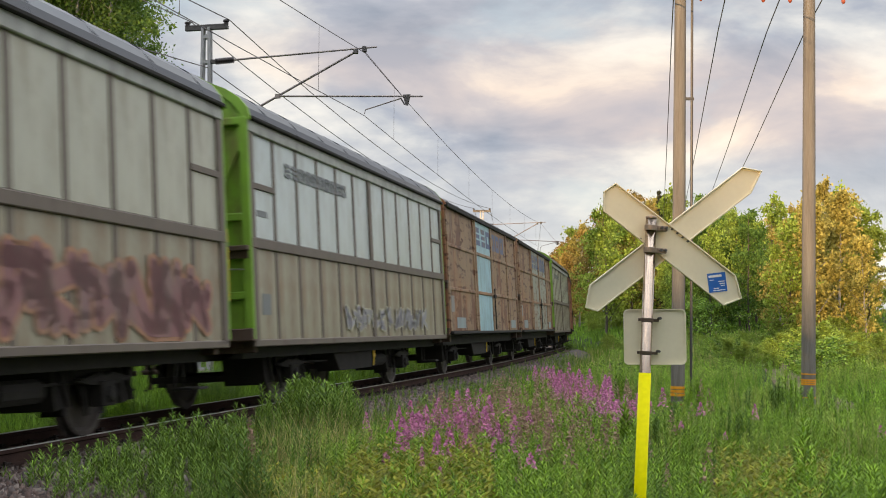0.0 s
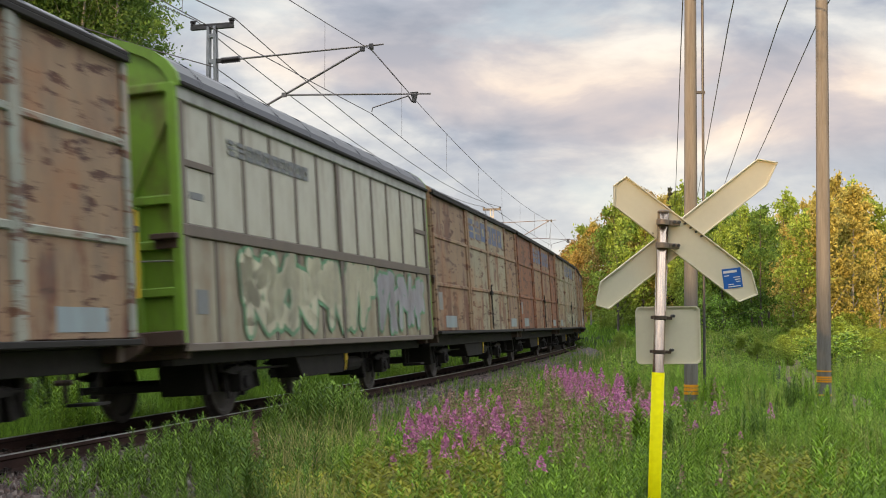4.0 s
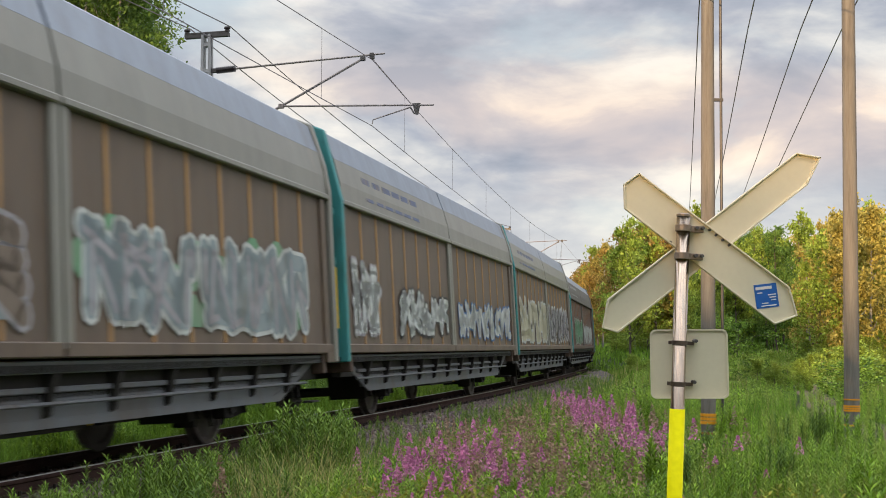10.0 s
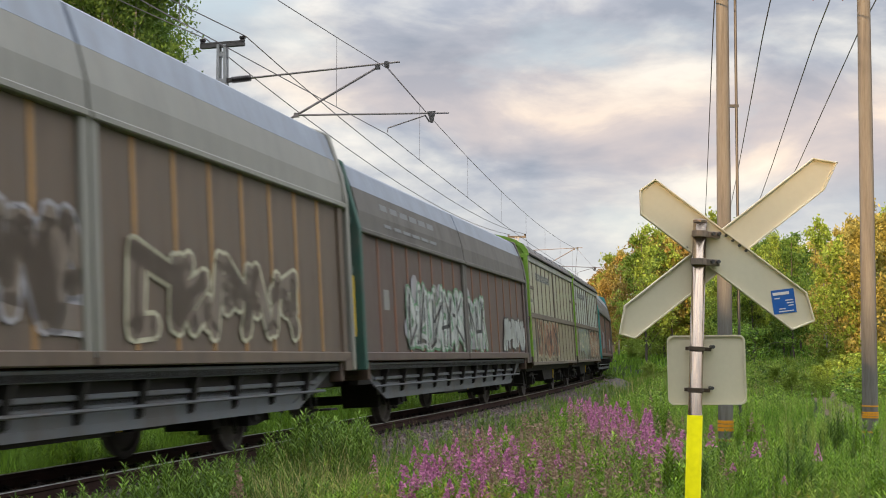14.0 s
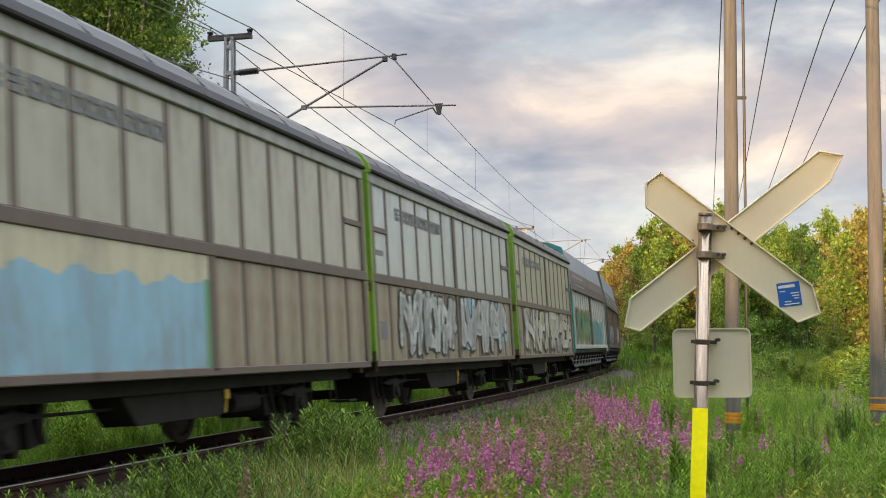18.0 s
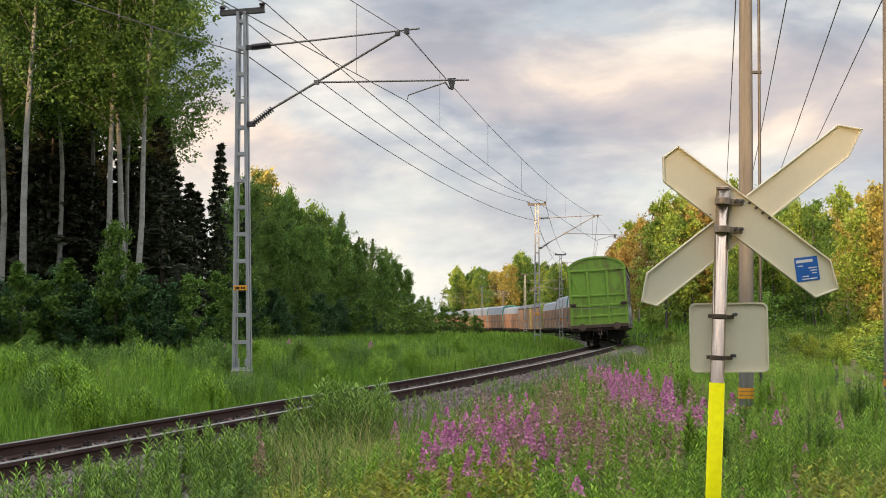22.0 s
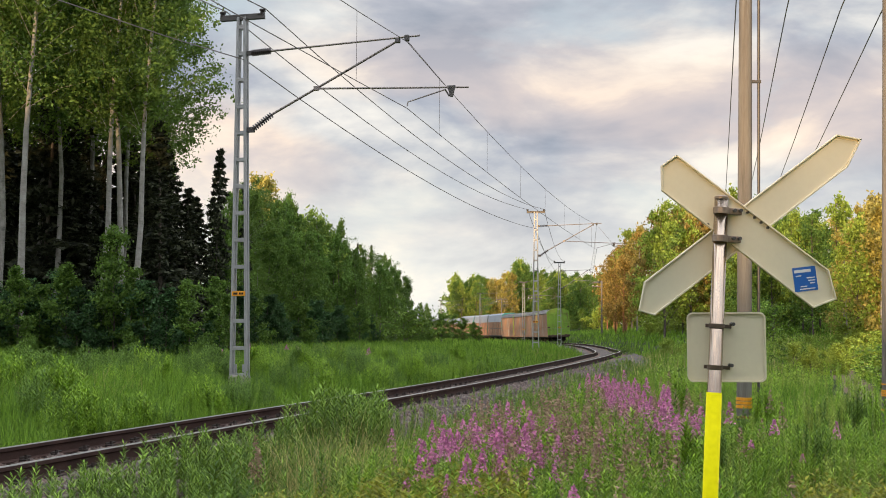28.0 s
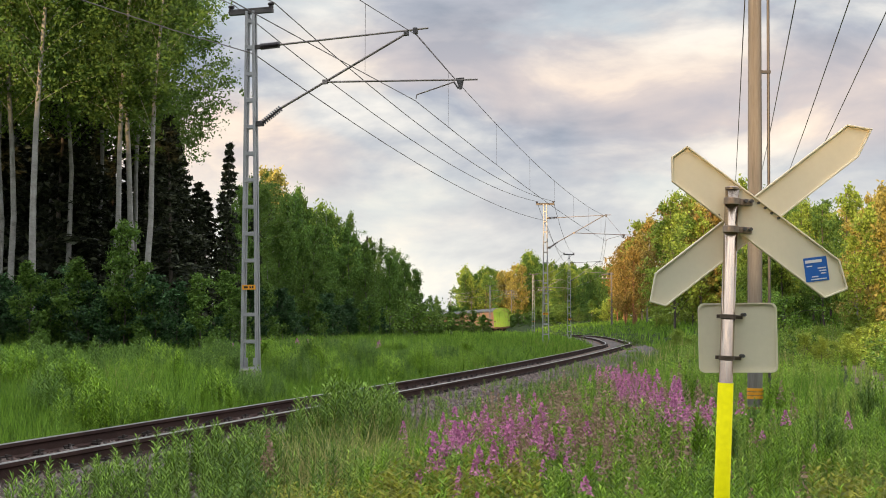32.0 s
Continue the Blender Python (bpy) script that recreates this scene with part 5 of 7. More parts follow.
def mural(ob, x, y0, y1, z0, z1, colour, seed, wave_=0.0):
    """A broad painted field over panels and ribs, with a straight or billowing top edge."""
    rng = random.Random(seed)
    n = 28
    tops = [z1 - wave_ * (0.5 + 0.5 * math.sin(k * 1.35 + seed)) * rng.uniform(0.3, 1.0) for k in range(n + 1)]
    sh = Shape()
    for k in range(n):
        a, b = y0 + (y1 - y0) * k / n, y0 + (y1 - y0) * (k + 1) / n
        sh.add([(x, a, z0), (x, b, z0), (x, b, tops[k + 1]), (x, a, tops[k])], [(0, 1, 2, 3)])
    part("painted_field", sh.mesh("painted_field"), SPRAY[colour], ob, colour + " painted field")


def far_ribs(ob, x, hb, z0, z1, n, mat):
    """Posts, a door post and a waist rail on the wall that faces the inside of the bend."""
    for k in range(n + 1):
        y = -hb + 0.08 + k * (2 * hb - 0.16) / n
        part("far_rib", shared(("frib", x, z0, z1), lambda: Shape().box(x - 0.03, x + 0.01, -0.05, 0.05, z0, z1).mesh("far_rib", 0.008)), mat if k != n // 2 else P["rib_pale"], ob, at=pose(0, y, 0))
    part("far_rail", shared(("frail", x, hb, z0), lambda: Shape().box(x - 0.04, x + 0.01, -hb, hb, 2.25, 2.36).box(x - 0.05, x + 0.01, -hb, hb, z0 - 0.05, z0 + 0.05).mesh("far_rail", 0.008)), mat, ob)


def wagon_panelled(L, panel, rib, end, label, logo="logo_dark"):
    """Two-axle wagon with sliding aluminium panel walls in two rows, arched roof and ribbed ends."""
    ob = thing("freight_wagon", label, "train wagon", group="wagons of the train")
    running_gear(ob, L, 7.0)
    hb, half, eave, crown = L / 2 - 0.37, 1.53, 4.12, 4.80
    part("floor", shared(("fl", L), lambda: Shape().box(-1.40, 1.40, -hb, hb, 0.99, 1.06).mesh("floor")), P["frame"], ob)
    n = 12
    w = 2 * hb / n
    x = half - 0.03
    for k in range(n):
        y = -hb + (k + 0.5) * w
        for row, (z0, z1) in enumerate(((0.98, 2.28), (2.44, 3.92))):
            if row == 1 and k in (0, n - 1):
                for a, b in ((2.44, 3.14), (3.22, 3.92)):
                    part("side_panel", shared(("pan", round(w, 3), a, b), lambda: Shape().box(x - 0.03, x, -w / 2 + 0.02, w / 2 - 0.02, a, b).mesh("side_panel", 0.006)), panel, ob, at=pose(0, y, 0))
            else:
                part("side_panel", shared(("pan", round(w, 3), z0, z1), lambda: Shape().box(x - 0.03, x, -w / 2 + 0.02, w / 2 - 0.02, z0, z1).mesh("side_panel", 0.006)), panel if row or rib is not P["rib_brown"] else P["alu_low"], ob, at=pose(0, y, 0))
    part("far_wall", shared(("farw", L), lambda: Shape().box(-half, -half + 0.05, -hb, hb, 0.98, 4.05).mesh("far_wall")), P["far_grey"], ob)
    far_ribs(ob, -half, hb, 0.98, 4.05, 9, P["far_brown"])
    part("inner_wall", shared(("innw", L), lambda: Shape().box(x - 0.06, x - 0.034, -hb, hb, 0.98, 4.05).mesh("inner_wall")), rib, ob)
    for k in range(n + 1):
        y = -hb + k * w
        wide = 0.085 if k in (0, n // 2, n) else 0.048
        part("side_rib", shared(("srib", wide), lambda: Shape().box(x - 0.02, x + (0.035 if wide > 0.05 else 0.014), -wide, wide, 0.95, 3.95).mesh("side_rib", 0.006)), rib, ob, at=pose(0, max(-hb + wide, min(hb - wide, y)), 0))
    for z0, z1, d in ((0.90, 1.0, 0.035), (2.28, 2.43, 0.045), (3.92, 4.13, 0.05)):
        part("side_rail", shared(("srail", L, z0), lambda: Shape().box(x - 0.02, x + d, -hb, hb, z0, z1).mesh("side_rail", 0.012)), rib if z0 < 3 else P["rib_pale"], ob)
    for y in (-hb + w / 2, hb - w / 2):
        part("door_bar", shared(("dbar", round(w, 3)), lambda: Shape().box(x - 0.02, x + 0.03, -w / 2, w / 2, 3.13, 3.22).mesh("door_bar", 0.008)), rib, ob, at=pose(0, y, 0))
    part("placard", shared("plac", lambda: Shape().box(x, x + 0.006, -0.17, 0.17, 1.35, 1.65).mesh("placard")), P["logo_dark"], ob, at=pose(0, -hb + 0.55, 0))
    part("placard", shared("plac2", lambda: Shape().box(x, x + 0.006, -0.2, 0.2, 2.75, 2.84).mesh("placard")), P["logo_dark"], ob, at=pose(0, -hb + 0.5, 0))
    part("owner_mark", shared(("let1", L), lambda: blocks(-hb + 1.5, -hb + 4.7, 3.45, 3.66, x + 0.016, 10)), P[logo], ob, "faded row of plain blocks")
    roof_part(ob, hb, half, eave, crown, P["roof"])
    arched_end(ob, hb, half, eave, crown, end)
    return ob, half - 0.03 + 0.018, hb


def wagon_boxcar(L, wall, door, frame_mat, end, label, door2=None):
    """Older two-axle box wagon with a wide two-leaf sliding door and flat ribbed walls."""
    ob = thing("freight_wagon", label, "train wagon", group="wagons of the train")
    running_gear(ob, L, 7.6)
    hb, half, eave, crown = L / 2 - 0.37, 1.48, 4.20, 4.55
    part("floor", shared(("fl", L), lambda: Shape().box(-1.40, 1.40, -hb, hb, 0.99, 1.06).mesh("floor")), P["frame"], ob)
    x = half
    a, b, c = -hb + 3.93, -hb + 6.73, hb - 2.28
    def wall_part(name, y0, y1, mat, out, z0=1.08):
        part(name, shared((name, L, round(y0, 2), out), lambda: Shape().box(x - 0.05 + out, x + out, y0, y1, z0, 4.12).mesh(name, 0.008)), mat, ob)
        for z in (3.20, 2.12):
            part("wall_rib", shared(("wrib", L, round(y0, 2), z, out), lambda: Shape().box(x + out - 0.01, x + out + 0.028, y0 + 0.05, y1 - 0.05, z - 0.045, z + 0.045).mesh("wall_rib", 0.014)), frame_mat, ob)
        for y in (y0 + 0.06, y1 - 0.06):
            part("wall_post", shared(("wpost", L, round(y, 2), out), lambda: Shape().box(x + out - 0.01, x + out + 0.04, y - 0.07, y + 0.07, z0, 4.12).mesh("wall_post", 0.014)), frame_mat, ob)
    wall_part("side_wall", -hb, a, wall, 0.0)
    wall_part("side_wall", c, hb, wall, 0.0)
    wall_part("sliding_door", a, b, door, 0.03, 1.02)
    wall_part("sliding_door", b, c, door2 or door, 0.03, 1.02)
    part("far_wall", shared(("farw", L), lambda: Shape().box(-half, -half + 0.05, -hb, hb, 1.02, 4.12).mesh("far_wall")), P["far_brown"], ob)
    far_ribs(ob, -half, hb, 1.02, 4.12, 6, wall)
    part("door_track", shared(("dtr", L), lambda: Shape().box(x - 0.02, x + 0.10, -hb, hb, 1.0, 1.07).box(x - 0.02, x + 0.09, -hb, hb, 4.10, 4.17).mesh("door_track", 0.01)), P["frame"], ob)
    part("door_lock", shared(("dlk", L), lambda: Shape().box(x + 0.07, x + 0.13, b - 0.14, b + 0.14, 2.02, 2.12).tube((x + 0.10, b, 1.1), (x + 0.10, b, 2.3), 0.02, 0.02, 6).mesh("door_lock", 0.008)), P["frame"], ob, "dark door lock bar")
    part("placard", shared(("plc3", L), lambda: Shape().box(x + 0.0, x + 0.006, -hb + 0.35, -hb + 0.75, 1.55, 1.95).mesh("placard")), P["logo_white"], ob, "small pale label panel")
    part("placard", shared(("plc4", L), lambda: Shape().box(x + 0.0, x + 0.006, -hb + 1.0, -hb + 2.2, 1.15, 1.42).mesh("placard")), SPRAY["greyblue"], ob, "pale blue-grey painted patch")
    part("placard", shared(("plc6", L), lambda: Shape().box(x, x + 0.006, hb - 1.6, hb - 0.6, 1.15, 1.40).mesh("placard")), SPRAY["greyblue"], ob, "pale blue-grey painted patch")
    part("owner_mark", shared(("let2", L), lambda: blocks(a + 0.25, c - 0.35, 3.45, 3.95, x + 0.034, 6)), P["logo_blue"], ob, "faded blue plain blocks")
    roof_part(ob, hb, half, eave, crown, P["roof"])
    arched_end(ob, hb, half, eave, crown, end)
    return ob, half + 0.034, hb


def wagon_hooded(L, wall, rib, hood, roof, end, label, hood_low=3.58, logo="logo_blue", high=5.0):
    """Long sliding-wall wagon: ribbed lower wall, curved upper hood in two halves and coloured end frames."""
    ob = thing("freight_wagon", label, "train wagon", group="wagons of the train")
    running_gear(ob, L, 9.0)
    hb, half = L / 2 - 0.17, 1.47
    part("floor", shared(("fl", L), lambda: Shape().box(-1.40, 1.40, -hb, hb, 0.99, 1.06).mesh("floor")), P["frame"], ob)
    x = half - 0.04
    n = 16
    y0 = -hb + 0.32
    w = 2 * (hb - 0.32) / n
    for k in range(n):
        part("wall_panel", shared(("hpan", round(w, 3), hood_low), lambda: Shape().box(x - 0.03, x, -w / 2 + 0.004, w / 2 - 0.004, 1.26, hood_low).mesh("wall_panel", 0.004)), wall, ob, at=pose(0, y0 + (k + 0.5) * w, 0))
    for k in range(1, n):
        if k == n // 2:
            part("centre_post", shared(("cpost", hood_low), lambda: Shape().box(x - 0.02, x + 0.06, -0.17, -0.02, 1.2, hood_low + 0.02).box(x - 0.02, x + 0.06, 0.02, 0.17, 1.2, hood_low + 0.02).mesh("centre_post", 0.012)), hood, ob, at=pose(0, y0 + k * w, 0))
        else:
            part("wall_rib", shared(("hrib", hood_low), lambda: Shape().box(x - 0.01, x + 0.016, -0.045, 0.045, 1.27, hood_low - 0.04).mesh("wall_rib", 0.010)), rib, ob, at=pose(0, y0 + k * w, 0))
    for y in (y0, -y0):
        part("corner_post", shared(("hcp", hood_low), lambda: Shape().box(x - 0.02, x + 0.05, -0.10, 0.10, 1.2, hood_low).mesh("corner_post", 0.012)), wall, ob, at=pose(0, y, 0))
    part("far_wall", shared(("farw2", L), lambda: Shape().box(-half, -half + 0.05, -hb, hb, 1.1, 3.5).mesh("far_wall")), P["far_brown"], ob)
    far_ribs(ob, -half, hb, 1.1, 3.45, 9, P["wall_dark"])
    def hood_half(a, b):
        prof = [(half + 0.02, hood_low), (half, hood_low + 0.32), (half - 0.085, hood_low + 0.71)]
        inner = [(p[0] - 0.05, p[1]) for p in prof[::-1]]
        return Shape().prism(prof + inner, "y", a, b).mesh("hood")
    for k, (a, b) in enumerate(((-hb + 0.14, -0.03), (0.03, hb - 0.14))):
        part("hood", shared(("hood", L, k, hood_low, high), lambda: hood_half(a, b)), hood, ob, "curved upper wall of the sliding hood")
        part("roof_panel", shared(("hroof", L, k, high, hood_low), lambda: Shape().prism([(half - 0.09, hood_low + 0.715), (half - 0.23, high - 0.28), (half - 0.44, high - 0.14), (0.70, high - 0.05), (0, high), (-0.70, high - 0.05), (-half + 0.44, high - 0.14), (-half + 0.23, high - 0.28), (-half, 3.4), (-half + 0.06, 3.4), (-half + 0.30, high - 0.32), (0, high - 0.06), (half - 0.30, high - 0.32), (half - 0.15, hood_low + 0.715)], "y", a + 0.01, b - 0.01).mesh("roof_panel")), roof, ob)
        part("hood_rail", shared(("hrail", L, k, hood_low), lambda: Shape().box(x - 0.02, x + 0.10, a, b, hood_low - 0.055, hood_low + 0.03).mesh("hood_rail", 0.015)), hood, ob)
        part("lower_rail", shared(("lrail", L, k), lambda: Shape().box(x - 0.02, x + 0.07, a, b, 1.12, 1.27).mesh("lower_rail", 0.015)), wall, ob)
    for nm, (x0, x1, inset, z0, z1) in (("sill", (1.16, 1.40, 0.1, 0.98, 1.10)), ("sill_beam", (1.18, 1.25, 1.6, 0.55, 0.80)), ("sill_ledge", (1.22, 1.30, 1.2, 0.80, 0.86))):
        part(nm, shared((nm, L), lambda: Shape().box(x0, x1, -hb + inset, hb - inset, z0, z1).mesh(nm, 0.01)), P["sill"], ob)
    part("truss_plate", shared(("truss", L), lambda: Shape().prism([(-hb + 0.5, 0.98), (-hb + 1.9, 0.47), (hb - 1.9, 0.47), (hb - 0.5, 0.98), (hb - 0.9, 0.98), (hb - 2.1, 0.56), (-hb + 2.1, 0.56), (-hb + 0.9, 0.98)], "x", 1.235, 1.262).mesh("truss_plate")), P["sill"], ob)
    part("sill_pipe", shared(("spipe", L), lambda: Shape().tube((1.33, -hb + 1.0, 0.70), (1.33, hb - 1.0, 0.70), 0.022, 0.022, 6).mesh("sill_pipe")), P["sill"], ob)
    for k in range(11):
        y = -hb + 1.7 + k * (2 * hb - 3.4) / 10
        part("sill_bracket", shared("sbr", lambda: Shape().prism([(1.22, 0.98), (1.40, 0.98), (1.36, 0.86), (1.30, 0.60), (1.22, 0.55)], "y", -0.04, 0.04).mesh("sill_bracket")), P["frame"], ob, at=pose(0, y, 0))
    part("owner_mark", shared(("let3", L, hood_low, high), lambda: blocks(-hb + 1.5, -hb + 5.4, -0.16, 0.26, 0.008, 6)), P[logo], ob, "faded plain blocks on the hood", at=pose(half - 0.02, 0, hood_low + 0.32, 0, -9, 0))
    part("placard", shared("plc5", lambda: Shape().box(x, x + 0.006, -0.16, 0.16, 2.0, 2.35).mesh("placard")), P["logo_white"], ob, at=pose(0, y0 + 1.45 * w, 0))
    for e in (-1, 1):
        m4 = pose(0, e * hb, 0, 0, 0, 0 if e > 0 else 180)
        def frame_end():
            o_ = [(half + 0.06, 0.98), (half + 0.06, hood_low + 0.1), (half, hood_low + 0.50), (half - 0.20, high - 0.24), (0.8, high - 0.03), (0, high + 0.03), (-0.8, high - 0.03), (-half + 0.20, high - 0.24), (-half - 0.06, hood_low), (-half - 0.06, 0.98)]
            return Shape().prism(o_, "y", -0.14, 0.0).mesh("end_frame", 0.02)
        part("end_frame", shared(("hend", hood_low, high), frame_end), end if e < 0 else hood, ob, "painted end frame" if e < 0 else "", at=m4)
        part("end_wall", shared(("hinn", hood_low, high), lambda: Shape().prism([(1.36, 1.08), (1.36, hood_low), (1.05, high - 0.32), (0, high - 0.12), (-1.05, high - 0.32), (-1.36, hood_low), (-1.36, 1.08)], "y", -0.02, 0.012).mesh("end_wall")), P["teal_dark"], ob, "dark grimy end wall", at=m4)
        for xx in (-0.9, 0, 0.9):
            part("end_post", shared("hpost", lambda: Shape().box(-0.06, 0.06, 0.0, 0.07, 1.0, 3.9).mesh("end_post", 0.012)), end, ob, at=m4 @ pose(xx, 0, 0))
        for z in (1.7, 2.6, 3.4):
            part("end_rail", shared(("hrl", z), lambda: Shape().box(-1.4, 1.4, 0.0, 0.06, z - 0.06, z + 0.06).mesh("end_rail", 0.012)), end, ob, at=m4)
        part("end_gusset", shared("hgus", lambda: Shape().prism([(1.42, 0.98), (1.5, 0.98), (1.5, 1.2), (1.42, 1.2)], "y", -0.42, -0.02).mesh("gusset", 0.01)), end if e < 0 else wall, ob, at=m4)
    return ob, x + 0.020, hb


WAGONS = []


def add_wagon(u0, u1, kind, *args, marks=()):
    L = {"A": 12.1 if u1 < 240 else 12.95, "B": min(12.85, u1 - u0 + 0.45) if u1 < 250 else 12.85, "C": round(u1 - u0, 1)}[kind]
    make = {"A": wagon_panelled, "B": wagon_boxcar, "C": wagon_hooded}[kind]
    ob, x, hb = make(L, *args)
    for k, mk in enumerate(marks):
        a, b, z0, z1, n, fill, line, *rest = mk
        halo = rest[0] if rest else None
        graffiti(ob, x, a * hb, b * hb, z0, z1, n, fill, line, int(u0) + k, halo, rest[1] if len(rest) > 1 else None)
    WAGONS.append((ob, (u0 + u1) / 2, {"A": 3.5, "B": 3.8, "C": 4.5}[kind]))
    return ob


def build_train():
    pa, pw, pp = P["alu"], P["alu_warm"], P["alu_pale"]
    rb, rp, gr = P["rib_brown"], P["rib_pale"], P["green"]
    la = "panelled green-ended freight wagon with "
    lb = "weathered sliding-door box wagon, "
    lc = "long hooded wagon with "
    add_wagon(-0.5, 11.6, "A", pa, rb, gr, la + "white bubble graffiti at the train end", marks=[(-0.70, 0.95, 1.05, 2.20, 6, "white", "black"), (-0.92, -0.72, 0.95, 1.4, 2, "sky", "sky")])
    patch = add_wagon(11.6, 23.0, "A", pw, rb, gr, la + "a light blue and cream painted patch", marks=[(-0.9, -0.04, 1.1, 1.85, 6, "cyan", "blue"), (-0.86, -0.1, 1.05, 1.5, 7, "sky", "greyblue")])
    mural(patch, 1.523, -5.5, -0.05, 0.93, 2.28, "cream", 3)
    mural(patch, 1.5245, -5.5, -0.05, 0.93, 2.02, "sky", 5, 0.26)
    mural(patch, 1.5255, -0.22, -0.04, 0.93, 2.0, "green", 7)
    add_wagon(23.0, 34.9, "A", pa, rb, gr, la + "black, white, blue graffiti", marks=[(-0.75, -0.05, 1.05, 2.2, 5, "white", "black"), (0.05, 0.85, 1.05, 2.25, 4, "white", "black", "sky", "lilac")])
    add_wagon(34.9, 47.1, "A", pw, rb, gr, la + "pale lilac-outlined graffiti", marks=[(-0.80, 0.92, 1.05, 2.2, 6, "cream", "black", "lilac", "white")])
    add_wagon(47.1, 62.5, "C", P["wall_white"], rp, P["hood_brown"], P["roof_sky_tint"], P["teal"], lc + "dirty white walls, brown hood and green graffiti", 3.30, "logo_white", marks=[(-0.78, 0.0, 1.3, 2.6, 7, "green", "orange"), (0.1, 0.8, 1.3, 2.2, 6, "cyan", "green")])
    add_wagon(62.5, 78.0, "C", P["wall_dark"], P["rib_rust"], P["hood_dark"], P["roof_sky_tint"], P["teal_dark"], lc + "dark brown walls and grimy hood", 3.20, "logo_dark", marks=[(0.62, 0.95, 1.3, 2.3, 3, "white", "black"), (-0.6, 0.0, 1.3, 2.2, 5, "lilac", "black")])
    add_wagon(78.0, 93.9, "C", P["wall_beige"], P["rib_orange"], P["hood_grey"], P["roof_sky_tint"], P["teal"], lc + "beige ribbed walls, teal ends and white graffiti", marks=[(-0.65, 0.0, 1.35, 2.5, 5, "umber", "lilac"), (0.1, 0.7, 1.35, 2.3, 4, "umber", "cream")])
    add_wagon(93.9, 109.6, "C", P["wall_dark"], P["rib_rust"], P["hood_dark"], P["roof_sky_tint"], P["teal_dark"], lc + "dark brown walls and white-green graffiti", 3.27, "logo_dark", 4.64, marks=[(-0.62, 0.28, 1.25, 2.5, 8, "white", "green", "lilac", "black"), (0.55, 0.95, 1.3, 2.1, 4, "white", "black")])
    add_wagon(109.6, 121.75, "A", pw, rb, gr, la + "brown scrawled scrawl below", marks=[(-0.80, 0.1, 1.05, 2.2, 5, "rust", "cream", None, "black")])
    add_wagon(121.75, 133.7, "A", pa, rb, gr, la + "orange-brown graffiti", marks=[(-0.80, 0.05, 1.0, 2.1, 4, "sage", "greyblue", "sage", "cream"), (0.12, 0.92, 1.0, 2.1, 4, "rust", "black", "rust", "cream")])
    add_wagon(133.7, 150.0, "C", P["wall_dark"], P["rib_rust"], P["hood_dark"], P["roof_sky_tint"], P["teal"], lc + "dark brown walls, blue-green ends and faint scrawls", 3.30, "logo_dark", 4.66, marks=[(-0.5, -0.25, 1.5, 2.3, 3, "lilac", "lilac"), (0.55, 0.75, 1.4, 2.1, 3, "white", "lilac")])
    add_wagon(150.0, 166.2, "C", P["wall_beige"], P["rib_orange"], P["hood_grey"], P["roof_sky_tint"], P["teal"], lc + "beige ribbed walls and small yellow-white graffiti", marks=[(-0.75, -0.08, 1.35, 2.3, 5, "umber", "lilac", "greyblue"), (0.05, 0.85, 1.35, 2.5, 7, "greyblue", "white", "green", "lilac")])
    add_wagon(166.2, 182.4, "C", P["wall_beige"], P["rib_orange"], P["hood_grey"], P["roof_sky_tint"], P["teal"], lc + "beige walls, teal ends, white graffiti", marks=[(-0.92, -0.72, 1.35, 2.6, 2, "white", "lilac"), (-0.55, -0.05, 1.35, 2.25, 4, "white", "black"), (0.10, 0.92, 1.35, 2.2, 7, "white", "blue")])
    add_wagon(182.4, 199.1, "C", P["wall_beige"], P["rib_orange"], P["hood_grey"], P["roof_sky_tint"], P["teal"], lc + "beige walls, teal ends and tall white graffiti", marks=[(-0.85, 0.05, 1.35, 2.6, 6, "cream", "white"), (0.1, 0.95, 1.35, 2.6, 6, "lilac", "white", None, "black")])
    add_wagon(199.1, 215.5, "C", P["wall_dark"], P["rib_rust"], P["hood_dark"], P["roof_sky_tint"], P["teal"], lc + "dark brown walls and green and white graffiti", 3.33, "logo_white", 4.64, marks=[(-0.65, 0.0, 1.3, 2.4, 6, "green", "white"), (0.1, 0.95, 1.3, 2.2, 7, "white", "lilac")])
    add_wagon(215.5, 231.95, "C", P["wall_dark"], P["rib_rust"], P["hood_dark"], P["roof_sky_tint"], P["teal"], lc + "dark brown walls, bold white and cyan graffiti", 3.33, "logo_dark", 4.64, marks=[(-0.72, -0.05, 1.3, 2.7, 6, "white", "black"), (0.05, 0.9, 1.3, 2.4, 6, "cyan", "black", "cyan", "white")])
    add_wagon(231.95, 243.7, "B", P["cream_worn"], P["pale"], P["rust_pink"], P["tan"], lb + "pale paint with rust patches and white scrawl", marks=[(0.12, 0.62, 1.1, 1.75, 4, "white", "lilac")])
    add_wagon(243.7, 256.9, "A", pp, rp, P["alu_pale"], "panelled freight wagon, all pale grey with rust")
    add_wagon(256.9, 270.4, "B", P["tan"], P["tan"], P["pale"], P["redbrown"], lb + "tan and rusty with pale lower doors")
    add_wagon(270.4, 283.6, "A", pw, rb, gr, la + "yellow-green sprayed shapes", marks=[(-0.7, 0.3, 1.05, 2.2, 5, "cream", "green"), (0.35, 0.9, 1.05, 2.1, 4, "lilac", "green")])
    add_wagon(283.6, 295.8, "B", P["tan"], P["beige"], P["tan"], P["tan"], lb + "tan walls streaked with rust")
